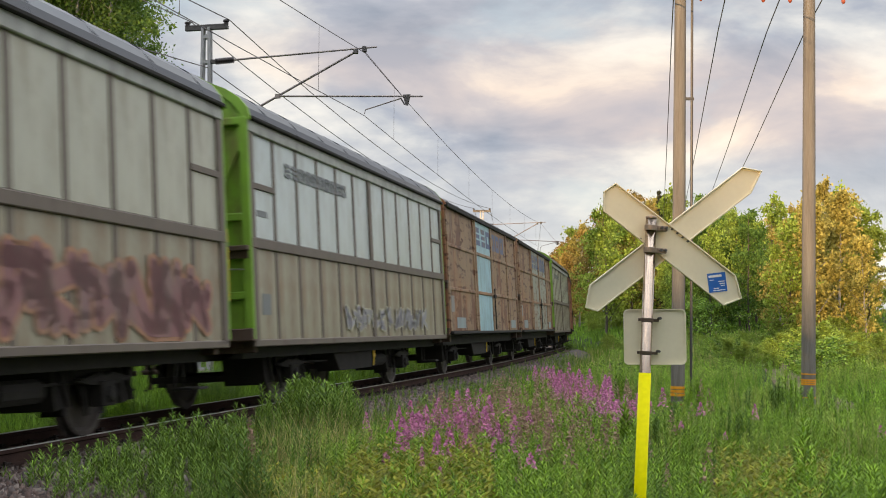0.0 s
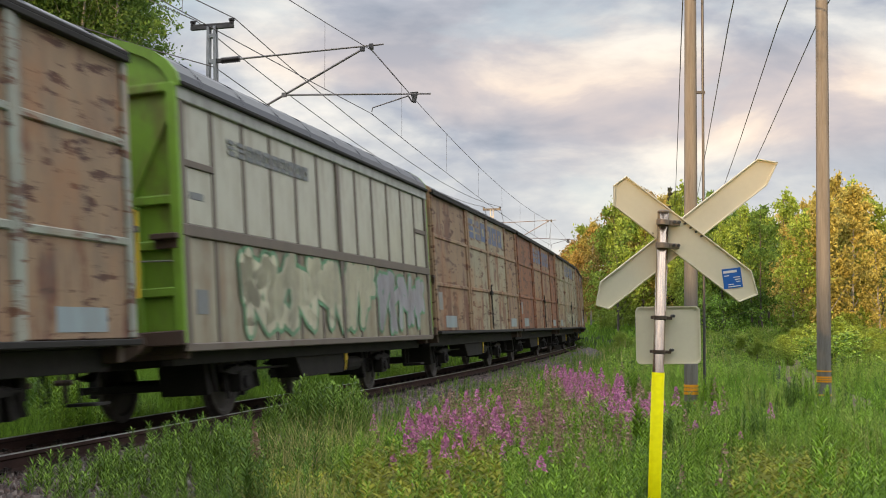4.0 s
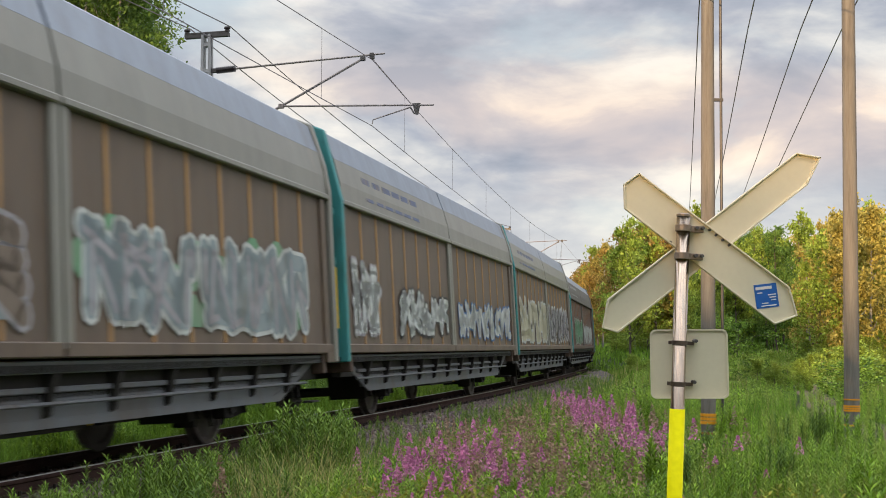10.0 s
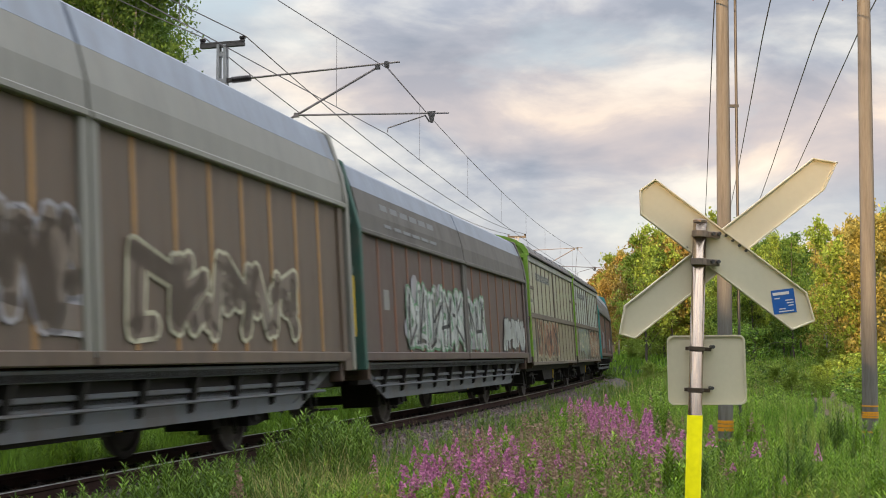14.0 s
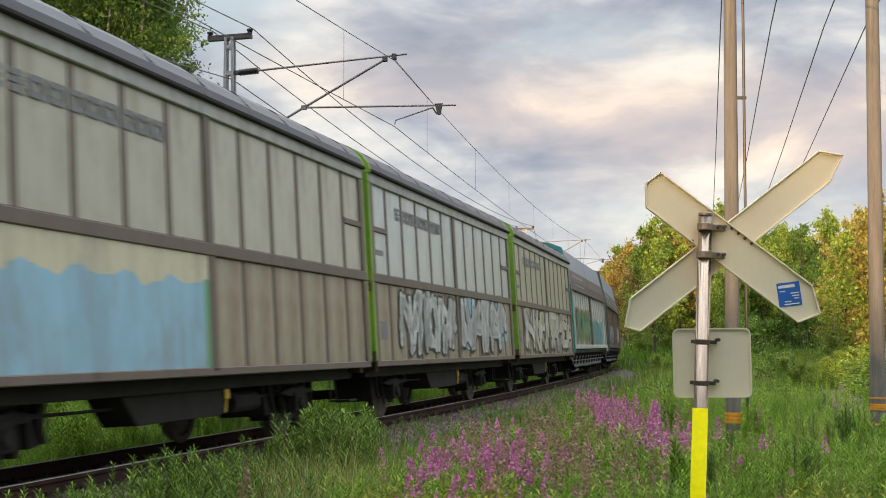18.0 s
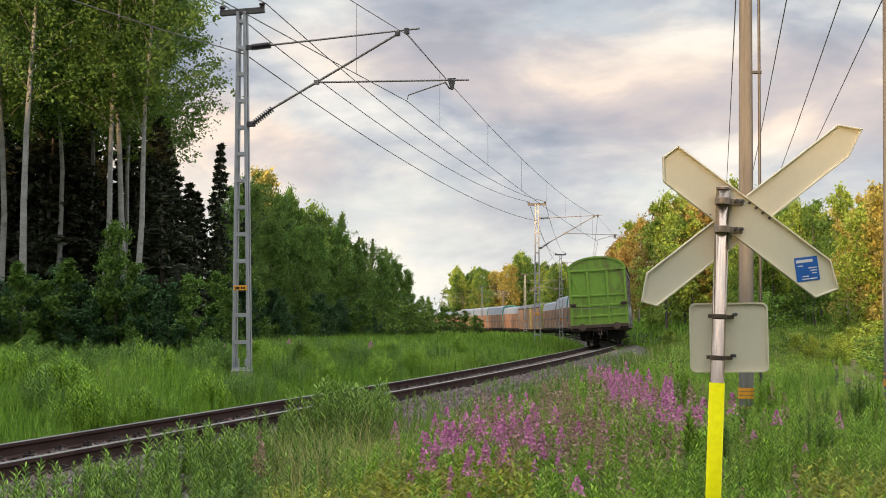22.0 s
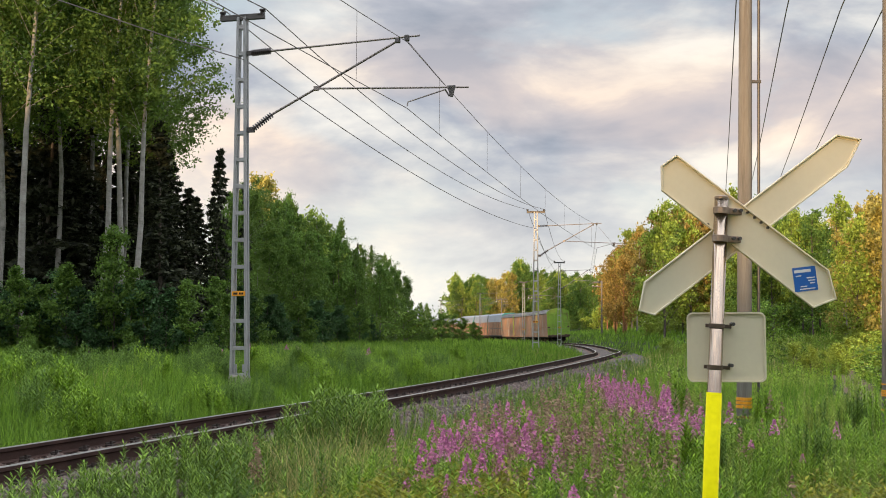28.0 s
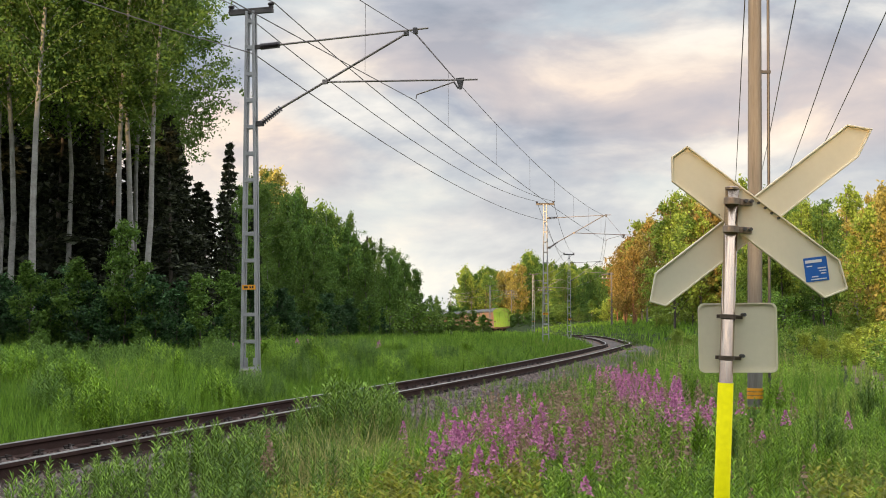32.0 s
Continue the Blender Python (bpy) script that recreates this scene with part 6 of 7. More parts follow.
    add_wagon(295.8, 308.6, "B", P["redbrown"], P["tan"], P["redbrown"], P["redbrown"], lb + "deep red-brown walls and tan doors")
    add_wagon(308.6, 321.9, "B", P["beige"], P["beige"], P["beige"], P["tan"], lb + "beige with pale scrawls low on the door", marks=[(-0.35, 0.55, 1.15, 1.7, 7, "cream", "black")])
    add_wagon(321.9, 335.0, "B", P["tan"], P["beige"], P["tan"], P["tan"], lb + "tan and beige with white and black graffiti", marks=[(-0.25, 0.55, 1.1, 2.0, 5, "white", "black", "cyan")])
    add_wagon(335.0, 348.9, "A", pw, rb, gr, la + "a pinkish grimy lower wall", marks=[(-0.6, 0.9, 1.0, 1.9, 8, "pink", "rust")])
    add_wagon(348.9, 361.2, "A", pa, rb, gr, la + "faint low scrawls", marks=[(-0.3, 0.7, 1.05, 1.5, 8, "lilac", "cream")])
    add_wagon(361.2, 374.4, "B", P["tan"], P["lightblue"], P["tan"], P["redbrown"], lb + "tan with one light blue door leaf", P["tan"])
    add_wagon(374.4, 387.4, "B", P["tan"], P["pale"], P["tan"], P["tan"], lb + "rusty tan with pale doors")
    add_wagon(387.4, 400.4, "A", pw, rb, gr, la + "grimy panels")
    add_wagon(400.4, 413.4, "B", P["redbrown"], P["tan"], P["redbrown"], P["redbrown"], lb + "rusty red-brown")
    add_wagon(413.4, 426.4, "B", P["beige"], P["tan"], P["tan"], P["tan"], lb + "beige and rusty")
    add_wagon(426.4, 439.4, "A", pa, rb, gr, la + "dull panels")


build_train()


def tail_at(t):
    tau = t - 20
    return 14.92 + 17.426 * tau - 0.0834 * tau * tau / 2


def motions():
    """The whole train rolls along the line and out of sight."""
    for ob, u, base in WAGONS:
        walk(ob, [(k * 0.5, track_pose(tail_at(k * 0.5) + u, base)) for k in range(65)])

# ---- trees ----
def leaf_quads(centres, size, rng, flat=0.0, long=1.0):
    """Small leaf-shaped faces, one at each centre, turned at random."""
    n = len(centres)
    a = rng.normal(size=(n, 3))
    a[:, 2] *= 1 - flat
    a /= np.linalg.norm(a, axis=1)[:, None]
    b = rng.normal(size=(n, 3))
    b -= (b * a).sum(1)[:, None] * a
    b /= np.linalg.norm(b, axis=1)[:, None]
    s = size * rng.uniform(0.6, 1.35, n)[:, None]
    V = np.stack([centres - a * s * long, centres + b * s * 0.55 - a * s * 0.1, centres + a * s * long, centres - b * s * 0.55 + a * s * 0.1], 1).reshape(-1, 3)
    return V, np.arange(4 * n).reshape(n, 4)


def limb_shape(sh, pts, r0, r1, n=6):
    for k in range(len(pts) - 1):
        u0, u1 = k / (len(pts) - 1), (k + 1) / (len(pts) - 1)
        sh.tube(pts[k], pts[k + 1], r0 + (r1 - r0) * u0, r0 + (r1 - r0) * u1, n, False)


def broadleaf(seed, height, crown_from, spread, leaves, size, trunk_r, slim=1.0, twig=1.0, cone=0.0):
    """Trunk, limbs and a ragged crown of many small leaves. Gives the two meshes."""
    rng = np.random.default_rng(seed)
    trunk = Shape()
    pts, p = [], np.zeros(3)
    for k in range(8):
        pts.append(Vector((p[0], p[1], height * 0.97 * k / 7)))
        p[:2] += rng.normal(size=2) * height * 0.006
    pts[0].z = -0.4
    limb_shape(trunk, pts, trunk_r, trunk_r * 0.18, 9)
    spots, wts = [], []
    n_limbs = int(16 + height)
    for k in range(n_limbs):
        u = crown_from + (0.97 - crown_from) * (k + rng.uniform(0, 1)) / n_limbs
        base = pts[int(u * 7)].lerp(pts[min(7, int(u * 7) + 1)], (u * 7) % 1)
        t = (u - crown_from) / (1 - crown_from)
        reach = spread * (0.35 + 0.9 * math.sin(math.pi * min(1, 0.18 + t * 0.85))) * rng.uniform(0.55, 1.15)
        reach = reach * (1 - cone) + cone * spread * (1.12 - 1.0 * t) * rng.uniform(0.45, 1.2)
        az = rng.uniform(0, 2 * math.pi)
        rise = reach * rng.uniform(0.25, 0.9) * slim
        tip = base + Vector((math.cos(az) * reach, math.sin(az) * reach, rise))
        mid = base.lerp(tip, 0.5) + Vector((0, 0, reach * 0.10))
        limb_shape(trunk, [base, mid, tip], (trunk_r * 0.28 * (1 - 0.6 * t) + 0.01) * twig, 0.006, 5)
        for j in range(6):
            c = base.lerp(mid, j / 3) if j < 3 else mid.lerp(tip, (j - 2) / 3)
            if j > 0:
                spots.append((c.x, c.y, c.z))
                wts.append(0.18 + 0.12 * j)
            if j > 1:
                for q in range(2):
                    side = Vector(rng.normal(size=3)) * reach * 0.20 + Vector((0, 0, -0.05 * reach))
                    spots.append(tuple(c + side))
                    wts.append(rng.uniform(0.1, 0.7))
    spots, wts = np.array(spots), np.array(wts) / np.sum(wts)
    pick = rng.choice(len(spots), leaves, p=wts)
    clump = spread * rng.uniform(0.035, 0.14, len(spots))[pick][:, None]
    C = spots[pick] + rng.normal(size=(leaves, 3)) * clump * np.array([1, 1, 0.8])
    V, F = leaf_quads(C, size, rng)
    return trunk.mesh("trunk", 0, True), array_mesh("crown", V, F)


def spruce(seed, height, spread, leaves, size, trunk_r):
    rng = np.random.default_rng(seed)
    trunk = Shape().tube((0, 0, -0.4), (0, 0, height * 0.98), trunk_r, 0.02, 8)
    C = []
    tiers = int(height * 1.9)
    per = leaves // tiers
    for k in range(tiers):
        u = 0.06 + 0.93 * k / tiers
        r = spread * (1 - u) ** 0.85 * rng.uniform(0.75, 1.1) + 0.12
        z = height * u
        arms = 7
        for a in range(arms):
            az = rng.uniform(0, 2 * math.pi)
            rr = r * rng.uniform(0.7, 1.1)
            m = max(3, int(per / arms))
            t = rng.uniform(0.05, 1, m) ** 0.7
            C.append(np.stack([np.cos(az) * t * rr + rng.normal(size=m) * 0.06 * rr, np.sin(az) * t * rr + rng.normal(size=m) * 0.06 * rr, z - t * rr * 0.32 + rng.normal(size=m) * 0.08], 1))
    V, F = leaf_quads(np.concatenate(C), size, rng, 0.4, 1.7)
    return trunk.mesh("trunk", 0, True), array_mesh("crown", V, F)


def tree(name, label, meshes, bark, leaf, category="tree", group=""):
    ob = thing(name, label, category, pose(0, 0, -500), group)
    part("trunk", meshes[0], bark, ob)
    part("crown", meshes[1], leaf, ob)
    return ob


def proto_set():
    protos = {}
    protos["aspen"] = [tree("aspen_tree", "tall aspen with a long pale bare trunk and dark green crown", broadleaf(10 + i, 20.0, 0.47, 2.6, 13500, 0.085, 0.15, 1.3, 0.22), M["birch_bark"], LEAF["aspen"], group="trees of the forest edge") for i in range(3)]
    protos["birch"] = [tree("birch_tree", "leafy green birch at the edge of the wood", broadleaf(20 + i, 10.0, 0.06, 2.3, 6400, 0.11, 0.10, 1.0, 0.7, 0.6), M["bark"], LEAF["birch"], group="trees of the forest edge") for i in range(4)]
    protos["gold"] = [tree("birch_tree", "birch with golden evening light put into its leaf colour", broadleaf(30 + i, 10.0, 0.10, 2.1, 4800, 0.13, 0.11, 1.4, 0.8, 0.6), M["birch_bark"], LEAF["gold"], group="sunlit trees") for i in range(3)]
    protos["spruce"] = [tree("spruce_tree", "dark dense spruce in the shade of the wood", spruce(40 + i, 16.0, 2.6, 7600, 0.135, 0.15), M["bark"], LEAF["spruce"], group="trees of the forest edge") for i in range(3)]
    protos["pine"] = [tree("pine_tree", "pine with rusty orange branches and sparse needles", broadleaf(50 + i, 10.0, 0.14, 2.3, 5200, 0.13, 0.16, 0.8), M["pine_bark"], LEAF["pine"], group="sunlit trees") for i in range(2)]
    protos["shrub"] = [tree("young_birch", "bushy young birch in front of the dark wood", broadleaf(60 + i, 4.6, 0.03, 1.15, 5200, 0.07, 0.035, 1.6, 0.8, 0.8), M["bark"], LEAF["shrub"], "shrub", "young trees along the meadow") for i in range(4)]
    protos["deep"] = [tree("young_birch", "young birch with shade-darkened leaf colour at the foot of the wood", broadleaf(80 + i, 4.6, 0.03, 1.15, 4600, 0.08, 0.035, 1.6, 0.8, 0.8), M["bark"], LEAF["deep"], "shrub", "young trees along the meadow") for i in range(4)]
    protos["bright"] = [tree("young_birch", "bushy young tree on the bank, light green leaves brightened as if sunlit", broadleaf(90 + i, 4.6, 0.03, 1.35, 4200, 0.095, 0.035, 1.1), M["bark"], LEAF["bright"], "shrub", "young trees on the bank") for i in range(3)]
    protos["green"] = [tree("birch_tree", "leafy birch outside the bend, light green leaves brightened as if sunlit", broadleaf(100 + i, 10.0, 0.08, 2.2, 5200, 0.13, 0.11, 1.3, 0.8, 0.45), M["bark"], LEAF["bright"], group="sunlit trees") for i in range(3)]
    protos["bush"] = [tree("willow_bush", "low rounded willow bush in the grass", broadleaf(70 + i, 1.9, 0.02, 1.2, 2600, 0.055, 0.02, 0.8), M["bark"], LEAF["willow"], "bush", "bushes in the meadow") for i in range(2)]
    return protos


PROTO = proto_set()
HEIGHT = {"aspen": 20.0, "birch": 10.0, "gold": 10.0, "spruce": 16.0, "pine": 10.0, "shrub": 4.6, "deep": 4.6, "bright": 4.6, "green": 10.0, "bush": 1.9}
_used = set()
rt = random.Random(5)


def plant(kind, x, y, height, wide=1.0, which=None, lean=0.0):
    """Sets one tree or bush of that kind on the ground."""
    i = rt.randrange(len(PROTO[kind])) if which is None else which
    src = PROTO[kind][i]
    k = height / HEIGHT[kind]
    m = pose(x, y, gz(x, y) - 0.05, rt.uniform(-2, 2), rt.uniform(-2, 2) + lean, rt.uniform(0, 360))
    ob = src if (kind, i) not in _used else copy_thing(src, m)
    _used.add((kind, i))
    ob.matrix_basis = m @ Matrix.Diagonal((k * wide, k * wide, k, 1))
    return ob


def spot(px, depth):
    """Plan place in the direction of a column of the picture's reference view, at a depth."""
    return (px - 784) / 2154 * depth, depth


LEFT_SKY = ([380, 440, 480, 510, 540, 600, 650, 700, 740, 770, 800], [240, 345, 335, 362, 375, 388, 432, 455, 500, 525, 545])
RIGHT_SKY = ([1050, 1080, 1100, 1130, 1160, 1200, 1260, 1290, 1340, 1400, 1450, 1500, 1540, 1580, 1620, 1680, 1800], [490, 440, 425, 408, 345, 355, 330, 318, 330, 335, 345, 318, 352, 315, 300, 320, 330])


def top_for(sky, px, depth):
    return 1.31 + (570 - float(np.interp(px, *sky))) / 2154 * depth


def joined_wood(label, places, bark, leaf, seed, leaves=1100, size=0.30):
    """A far wood whose trees nobody could count: trunks and crowns joined."""
    sets = [broadleaf(seed + i, 10.0, 0.10, 2.3, leaves, size, 0.11, 1.2) for i in range(3)]
    data = []
    for tm, cm in sets:
        both = []
        for me in (tm, cm):
            co = np.empty(len(me.vertices) * 3, np.float32)
            me.vertices.foreach_get("co", co)
            both.append((co.reshape(-1, 3), np.array([p.vertices[:] for p in me.polygons if len(p.vertices) == 4])))
        data.append(both)
    out = [[[], [], 0], [[], [], 0]]
    for k, (x, y, h, wide) in enumerate(places):
        a = rt.uniform(0, 6.28)
        for j in range(2):
            co, fa = data[k % 3][j]
            q = h / 10.0
            v = np.stack([(co[:, 0] * math.cos(a) - co[:, 1] * math.sin(a)) * q * wide + x, (co[:, 0] * math.sin(a) + co[:, 1] * math.cos(a)) * q * wide + y, co[:, 2] * q + gz(x, y) - 0.05], 1)
            out[j][0].append(v)
            out[j][1].append(fa + out[j][2])
            out[j][2] += len(v)
    ob = tagged(part("woodland", array_mesh("woodland", np.concatenate(out[1][0]), np.concatenate(out[1][1])), leaf), label, "trees", kind="stuff")
    part("trunks", array_mesh("trunks", np.concatenate(out[0][0]), np.concatenate(out[0][1])), bark, ob)
    return ob


def build_trees():
    # tall wood beside the meadow
    for px, d, h in ((-8, 50, 19), (14, 49, 20), (57, 46, 21), (203, 48, 19), (236, 49.5, 20), (262, 47.5, 19), (296, 55, 17.5), (-70, 47, 20), (-120, 51, 19), (120, 53, 19), (165, 56, 20), (90, 60, 21), (230, 58, 20), (285, 62, 19.5), (20, 58, 21), (-40, 56, 20), (190, 64, 21), (140, 66, 22)):
        plant("aspen", *spot(px, d), h, 1.0)
    for k in range(46):
        px = -190 + k * 12.4 + rt.uniform(-8, 8)
        d = rt.uniform(52, 70)
        plant("spruce", *spot(px, d), float(np.interp(px, [0, 150, 300, 390], [14.5, 13.5, 11.0, 8.8])) * rt.uniform(0.72, 1.08), 1.25)
    plant("spruce", *spot(397, 60), 10.4, 0.85)
    # mostly deep shrubs here, whose leaf colour already holds the shade
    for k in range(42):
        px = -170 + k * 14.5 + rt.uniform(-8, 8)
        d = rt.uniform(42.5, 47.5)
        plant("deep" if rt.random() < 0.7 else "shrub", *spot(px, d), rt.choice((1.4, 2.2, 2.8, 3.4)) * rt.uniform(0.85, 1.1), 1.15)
    plant("shrub", *spot(222, 43.5), 4.9, 0.9)
    plant("shrub", *spot(245, 43.0), 3.4, 1.0)
    plant("shrub", *spot(55, 43), 3.4, 1.1)
    plant("shrub", *spot(95, 43.5), 2.8, 1.1)
    # lower mixed wood along the bend
    for k in range(120):
        px = rt.uniform(405, 775)
        s = float(np.interp(px, [405, 480, 600, 690, 775], [55, 72, 92, 112, 150])) * rt.uniform(1.0, 1.32)
        h = top_for(LEFT_SKY, px, s) - gz(*spot(px, s))
        kind =  ("spruce" if rt.random() < 0.12 else "aspen" if rt.random() < 0.15 else "birch")
        tall = rt.uniform(0.5, 1.0) if rt.random() < 0.75 else rt.uniform(1.0, 1.16)
        plant(kind, *spot(px, s), max(2.2, h * tall), (0.72 if tall < 1 else 0.5) if kind != "aspen" else 1.3)
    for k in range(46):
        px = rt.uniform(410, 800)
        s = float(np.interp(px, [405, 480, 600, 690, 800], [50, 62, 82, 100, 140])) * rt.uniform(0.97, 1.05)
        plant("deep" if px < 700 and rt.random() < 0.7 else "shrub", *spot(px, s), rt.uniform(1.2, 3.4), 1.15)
    # lit tops of the wood: sunlight comes with the gold and green leaf colours
    for px, d, y in ((462, 148, 312), (485, 150, 293), (505, 152, 330), (448, 150, 320), (474, 155, 305), (540, 100, 372), (558, 102, 360), (575, 104, 366), (592, 106, 372), (525, 110, 362), (615, 96, 400), (650, 98, 430), (690, 108, 448), (715, 112, 455), (740, 118, 478)):
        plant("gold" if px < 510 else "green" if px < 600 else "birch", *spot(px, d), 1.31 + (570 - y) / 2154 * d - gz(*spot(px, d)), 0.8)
    plant("bush", *spot(735, 96), 2.9, 1.2)
    plant("bush", *spot(1440, 42), 0.8, 1.0)
    for px, d, h in ((820, 150, 3.6), (840, 152, 3.2), (855, 146, 2.6), (800, 140, 3.4), (865, 150, 2.2)):
        plant("shrub", *spot(px, d), h, 1.5)
    # far wood behind the bend
    for k in range(72):
        px = 818 + k * 3.9 + rt.uniform(-3, 3)
        d = rt.uniform(300, 345)
        y = float(np.interp(px, [775, 815, 840, 870, 905, 930, 960, 1000, 1050, 1090], [520, 470, 490, 478, 490, 460, 475, 482, 490, 500])) + rt.uniform(0, 14)
        plant("gold" if 880 < px < 925 else rt.choice(("birch", "green")), *spot(px, d), 1.31 + (570 - y) / 2154 * d + 1.0, 0.8)
    for k in range(30):
        px = 985 + k * 4.2
        d = rt.uniform(262, 300)
        plant("birch" if rt.random() < 0.6 else "green", *spot(px, d), 1.31 + (570 - rt.uniform(486, 515)) / 2154 * d + 0.5, 0.85)
    joined_wood("green woodland far behind the railway bend", [(*spot(815 + k * 7.4, rt.uniform(352, 390)), rt.uniform(9, 12.5), 1.1) for k in range(40)], M["bark"], LEAF["birch"], 300, 1500, 0.26)
    for k in range(40):
        plant("shrub" if rt.random() < 0.6 else "bright", *spot(850 + k * 6.2, rt.uniform(238, 285)), rt.uniform(2.4, 4.6), 1.7)
    # wood on the outside of the bend
    for k in range(105):
        px = rt.uniform(1078, 1690)
        d = rt.uniform(84, 120) if px < 1520 else rt.uniform(58, 95)
        if px < 1150:
            d = rt.uniform(170, 235)
        elif px < 1300:
            d = rt.uniform(108, 165)
        h = top_for(RIGHT_SKY, px, d) - gz(*spot(px, d))
        r = rt.random()
        # pine, green and gold bring painted sunlight in their foliage colours
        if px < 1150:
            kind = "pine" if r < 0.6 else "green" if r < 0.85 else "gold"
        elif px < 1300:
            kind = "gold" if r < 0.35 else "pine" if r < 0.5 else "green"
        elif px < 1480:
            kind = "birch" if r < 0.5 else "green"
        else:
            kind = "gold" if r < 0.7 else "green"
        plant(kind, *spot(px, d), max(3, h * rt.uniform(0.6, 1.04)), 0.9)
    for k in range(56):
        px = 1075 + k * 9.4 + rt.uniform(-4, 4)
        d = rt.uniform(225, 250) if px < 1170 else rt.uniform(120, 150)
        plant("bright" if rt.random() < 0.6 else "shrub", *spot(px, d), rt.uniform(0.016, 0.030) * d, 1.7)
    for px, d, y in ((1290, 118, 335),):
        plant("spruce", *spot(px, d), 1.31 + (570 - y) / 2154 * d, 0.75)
    # gold birches, their sunlight held in the leaf colour
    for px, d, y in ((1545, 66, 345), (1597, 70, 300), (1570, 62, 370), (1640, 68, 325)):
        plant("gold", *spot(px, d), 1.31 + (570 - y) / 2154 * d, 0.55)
    for k in range(58):
        px = rt.uniform(1190, 1720)
        d = rt.uniform(58, 84) if px < 1400 else rt.uniform(40, 68)
        y = float(np.interp(px, [1180, 1300, 1400, 1500, 1568, 1700], [572, 564, 556, 546, 530, 530]))
        plant("bright", *spot(px, d), max(0.7, (1.31 + (570 - y) / 2154 * d - gz(*spot(px, d))) * rt.uniform(0.4, 0.85)), 1.35)
    for px, d, h, w in ((1425, 44, 1.2, 1.0), (1385, 70, 2.6, 1.1), (1600, 36, 1.3, 1.6), (1125, 75, 0.9, 1.3), (1108, 62, 0.6, 1.3)):
        plant("bush", *spot(px, d), h, w)
    # unseen wood added behind the place where the camera stands, to shade it
    behind = []
    for k in range(118):
        x = -135 + k * 1.25 + rt.uniform(-0.6, 0.6)
        y = rt.uniform(-40, -24)
        lat = float(lateral(x, y)[0][0])
        if lat < -6.0 or lat > 7.5:
            # heights chosen by how far the shade should reach
            behind.append((x, y, float(np.interp(x, [-46, -30, -26], [16.5, 15.3, 11.5])) * rt.uniform(0.88, 1.03) - gz(x, y), 0.9))
    for k in range(26):
        x, y = -85 + k * 2.4, rt.uniform(-98, -86)
        if abs(float(lateral(x, y)[0][0])) > 5.0:
            behind.append((x, y, 11.5 * rt.uniform(0.92, 1.03) - gz(x, y), 1.4))
    # more unseen trees to the right, added for reflections in the wagon panels
    for k in range(36):
        behind.append((14 + k * 2.8, rt.uniform(-40, -24), rt.uniform(9, 12), 1.2))
    joined_wood("unseen woodland added behind the level crossing to block the low sun", behind, M["bark"], LEAF["birch"], 310, 1700, 0.5)


build_trees()


# ---- grass, herbs and flowers ----
gr_ = np.random.default_rng(11)


def blade_set(pos, height, width, bend, rng, segs=2):
    """Bent grass blades rooted at pos: quads that taper to a tip."""
    n = len(pos)
    az = rng.uniform(0, 2 * np.pi, n)
    d = np.stack([np.cos(az), np.sin(az), np.zeros(n)], 1)
    face = rng.uniform(0, 2 * np.pi, n)
    w = np.stack([np.cos(face), np.sin(face), np.zeros(n)], 1)
    h = height * rng.uniform(0.55, 1.25, n)
    b = bend * rng.uniform(0.2, 1.3, n)
    rows = []
    for k in range(segs + 1):
        u = k / segs
        c = pos + d * (b * h * u * u)[:, None]
        c[:, 2] += h * u * (1 - 0.25 * b * u)
        hw = (width * (1 - u * 0.93) / 2)
        rows.append(np.stack([c - w * hw, c + w * hw], 1))
    V = np.concatenate(rows, 1).reshape(-1, 3)
    base = np.arange(n)[:, None] * (2 * (segs + 1))
    F = np.concatenate([base + np.array([[2 * k, 2 * k + 1, 2 * k + 3, 2 * k + 2]]) for k in range(segs)], 0)
    return V, F


def wedge(n, r0, r1, a0=-24.0, a1=26.0):
    """Random places on the meadow in a sector ahead, uniform in area."""
    r = np.sqrt(gr_.uniform(r0 * r0, r1 * r1, n))
    a = np.radians(gr_.uniform(a0, a1, n))
    return r * np.sin(a), r * np.cos(a)


def rooted(x, y):
    return np.stack([x, y, ground_z(x, y) - 0.03], 1)


def patchy(x, y, f, seed, cut):
    return wave(x, y, f, seed) + 0.5 * wave(x, y, f * 2.7, seed + 3) > cut


def off_track(x, y, lo=-1.75, hi=1.95):
    lat, along = lateral(x, y)
    edge = 0.45 * wave(x, y, 1.3, 2.0) + 0.25 * wave(x, y, 3.1, 5.0)
    return (lat < lo + edge * 0.4) | (lat > hi + edge)


def at_mast(x, y):
    """The short grass at the foot of the mast."""
    return (abs(x + 0.161 * y) < 0.36) & (y > 26.6) & (y < 28.4)


def on_path(x, y):
    """The trodden strip that leads away on the right."""
    c = np.interp(y, [22, 29, 35, 49, 60], [9.0, 10.7, 12.3, 16.5, 20.0])
    return (x - c < 0.6) & (c - x < 1.5) & (y > 20) & (y < 52)


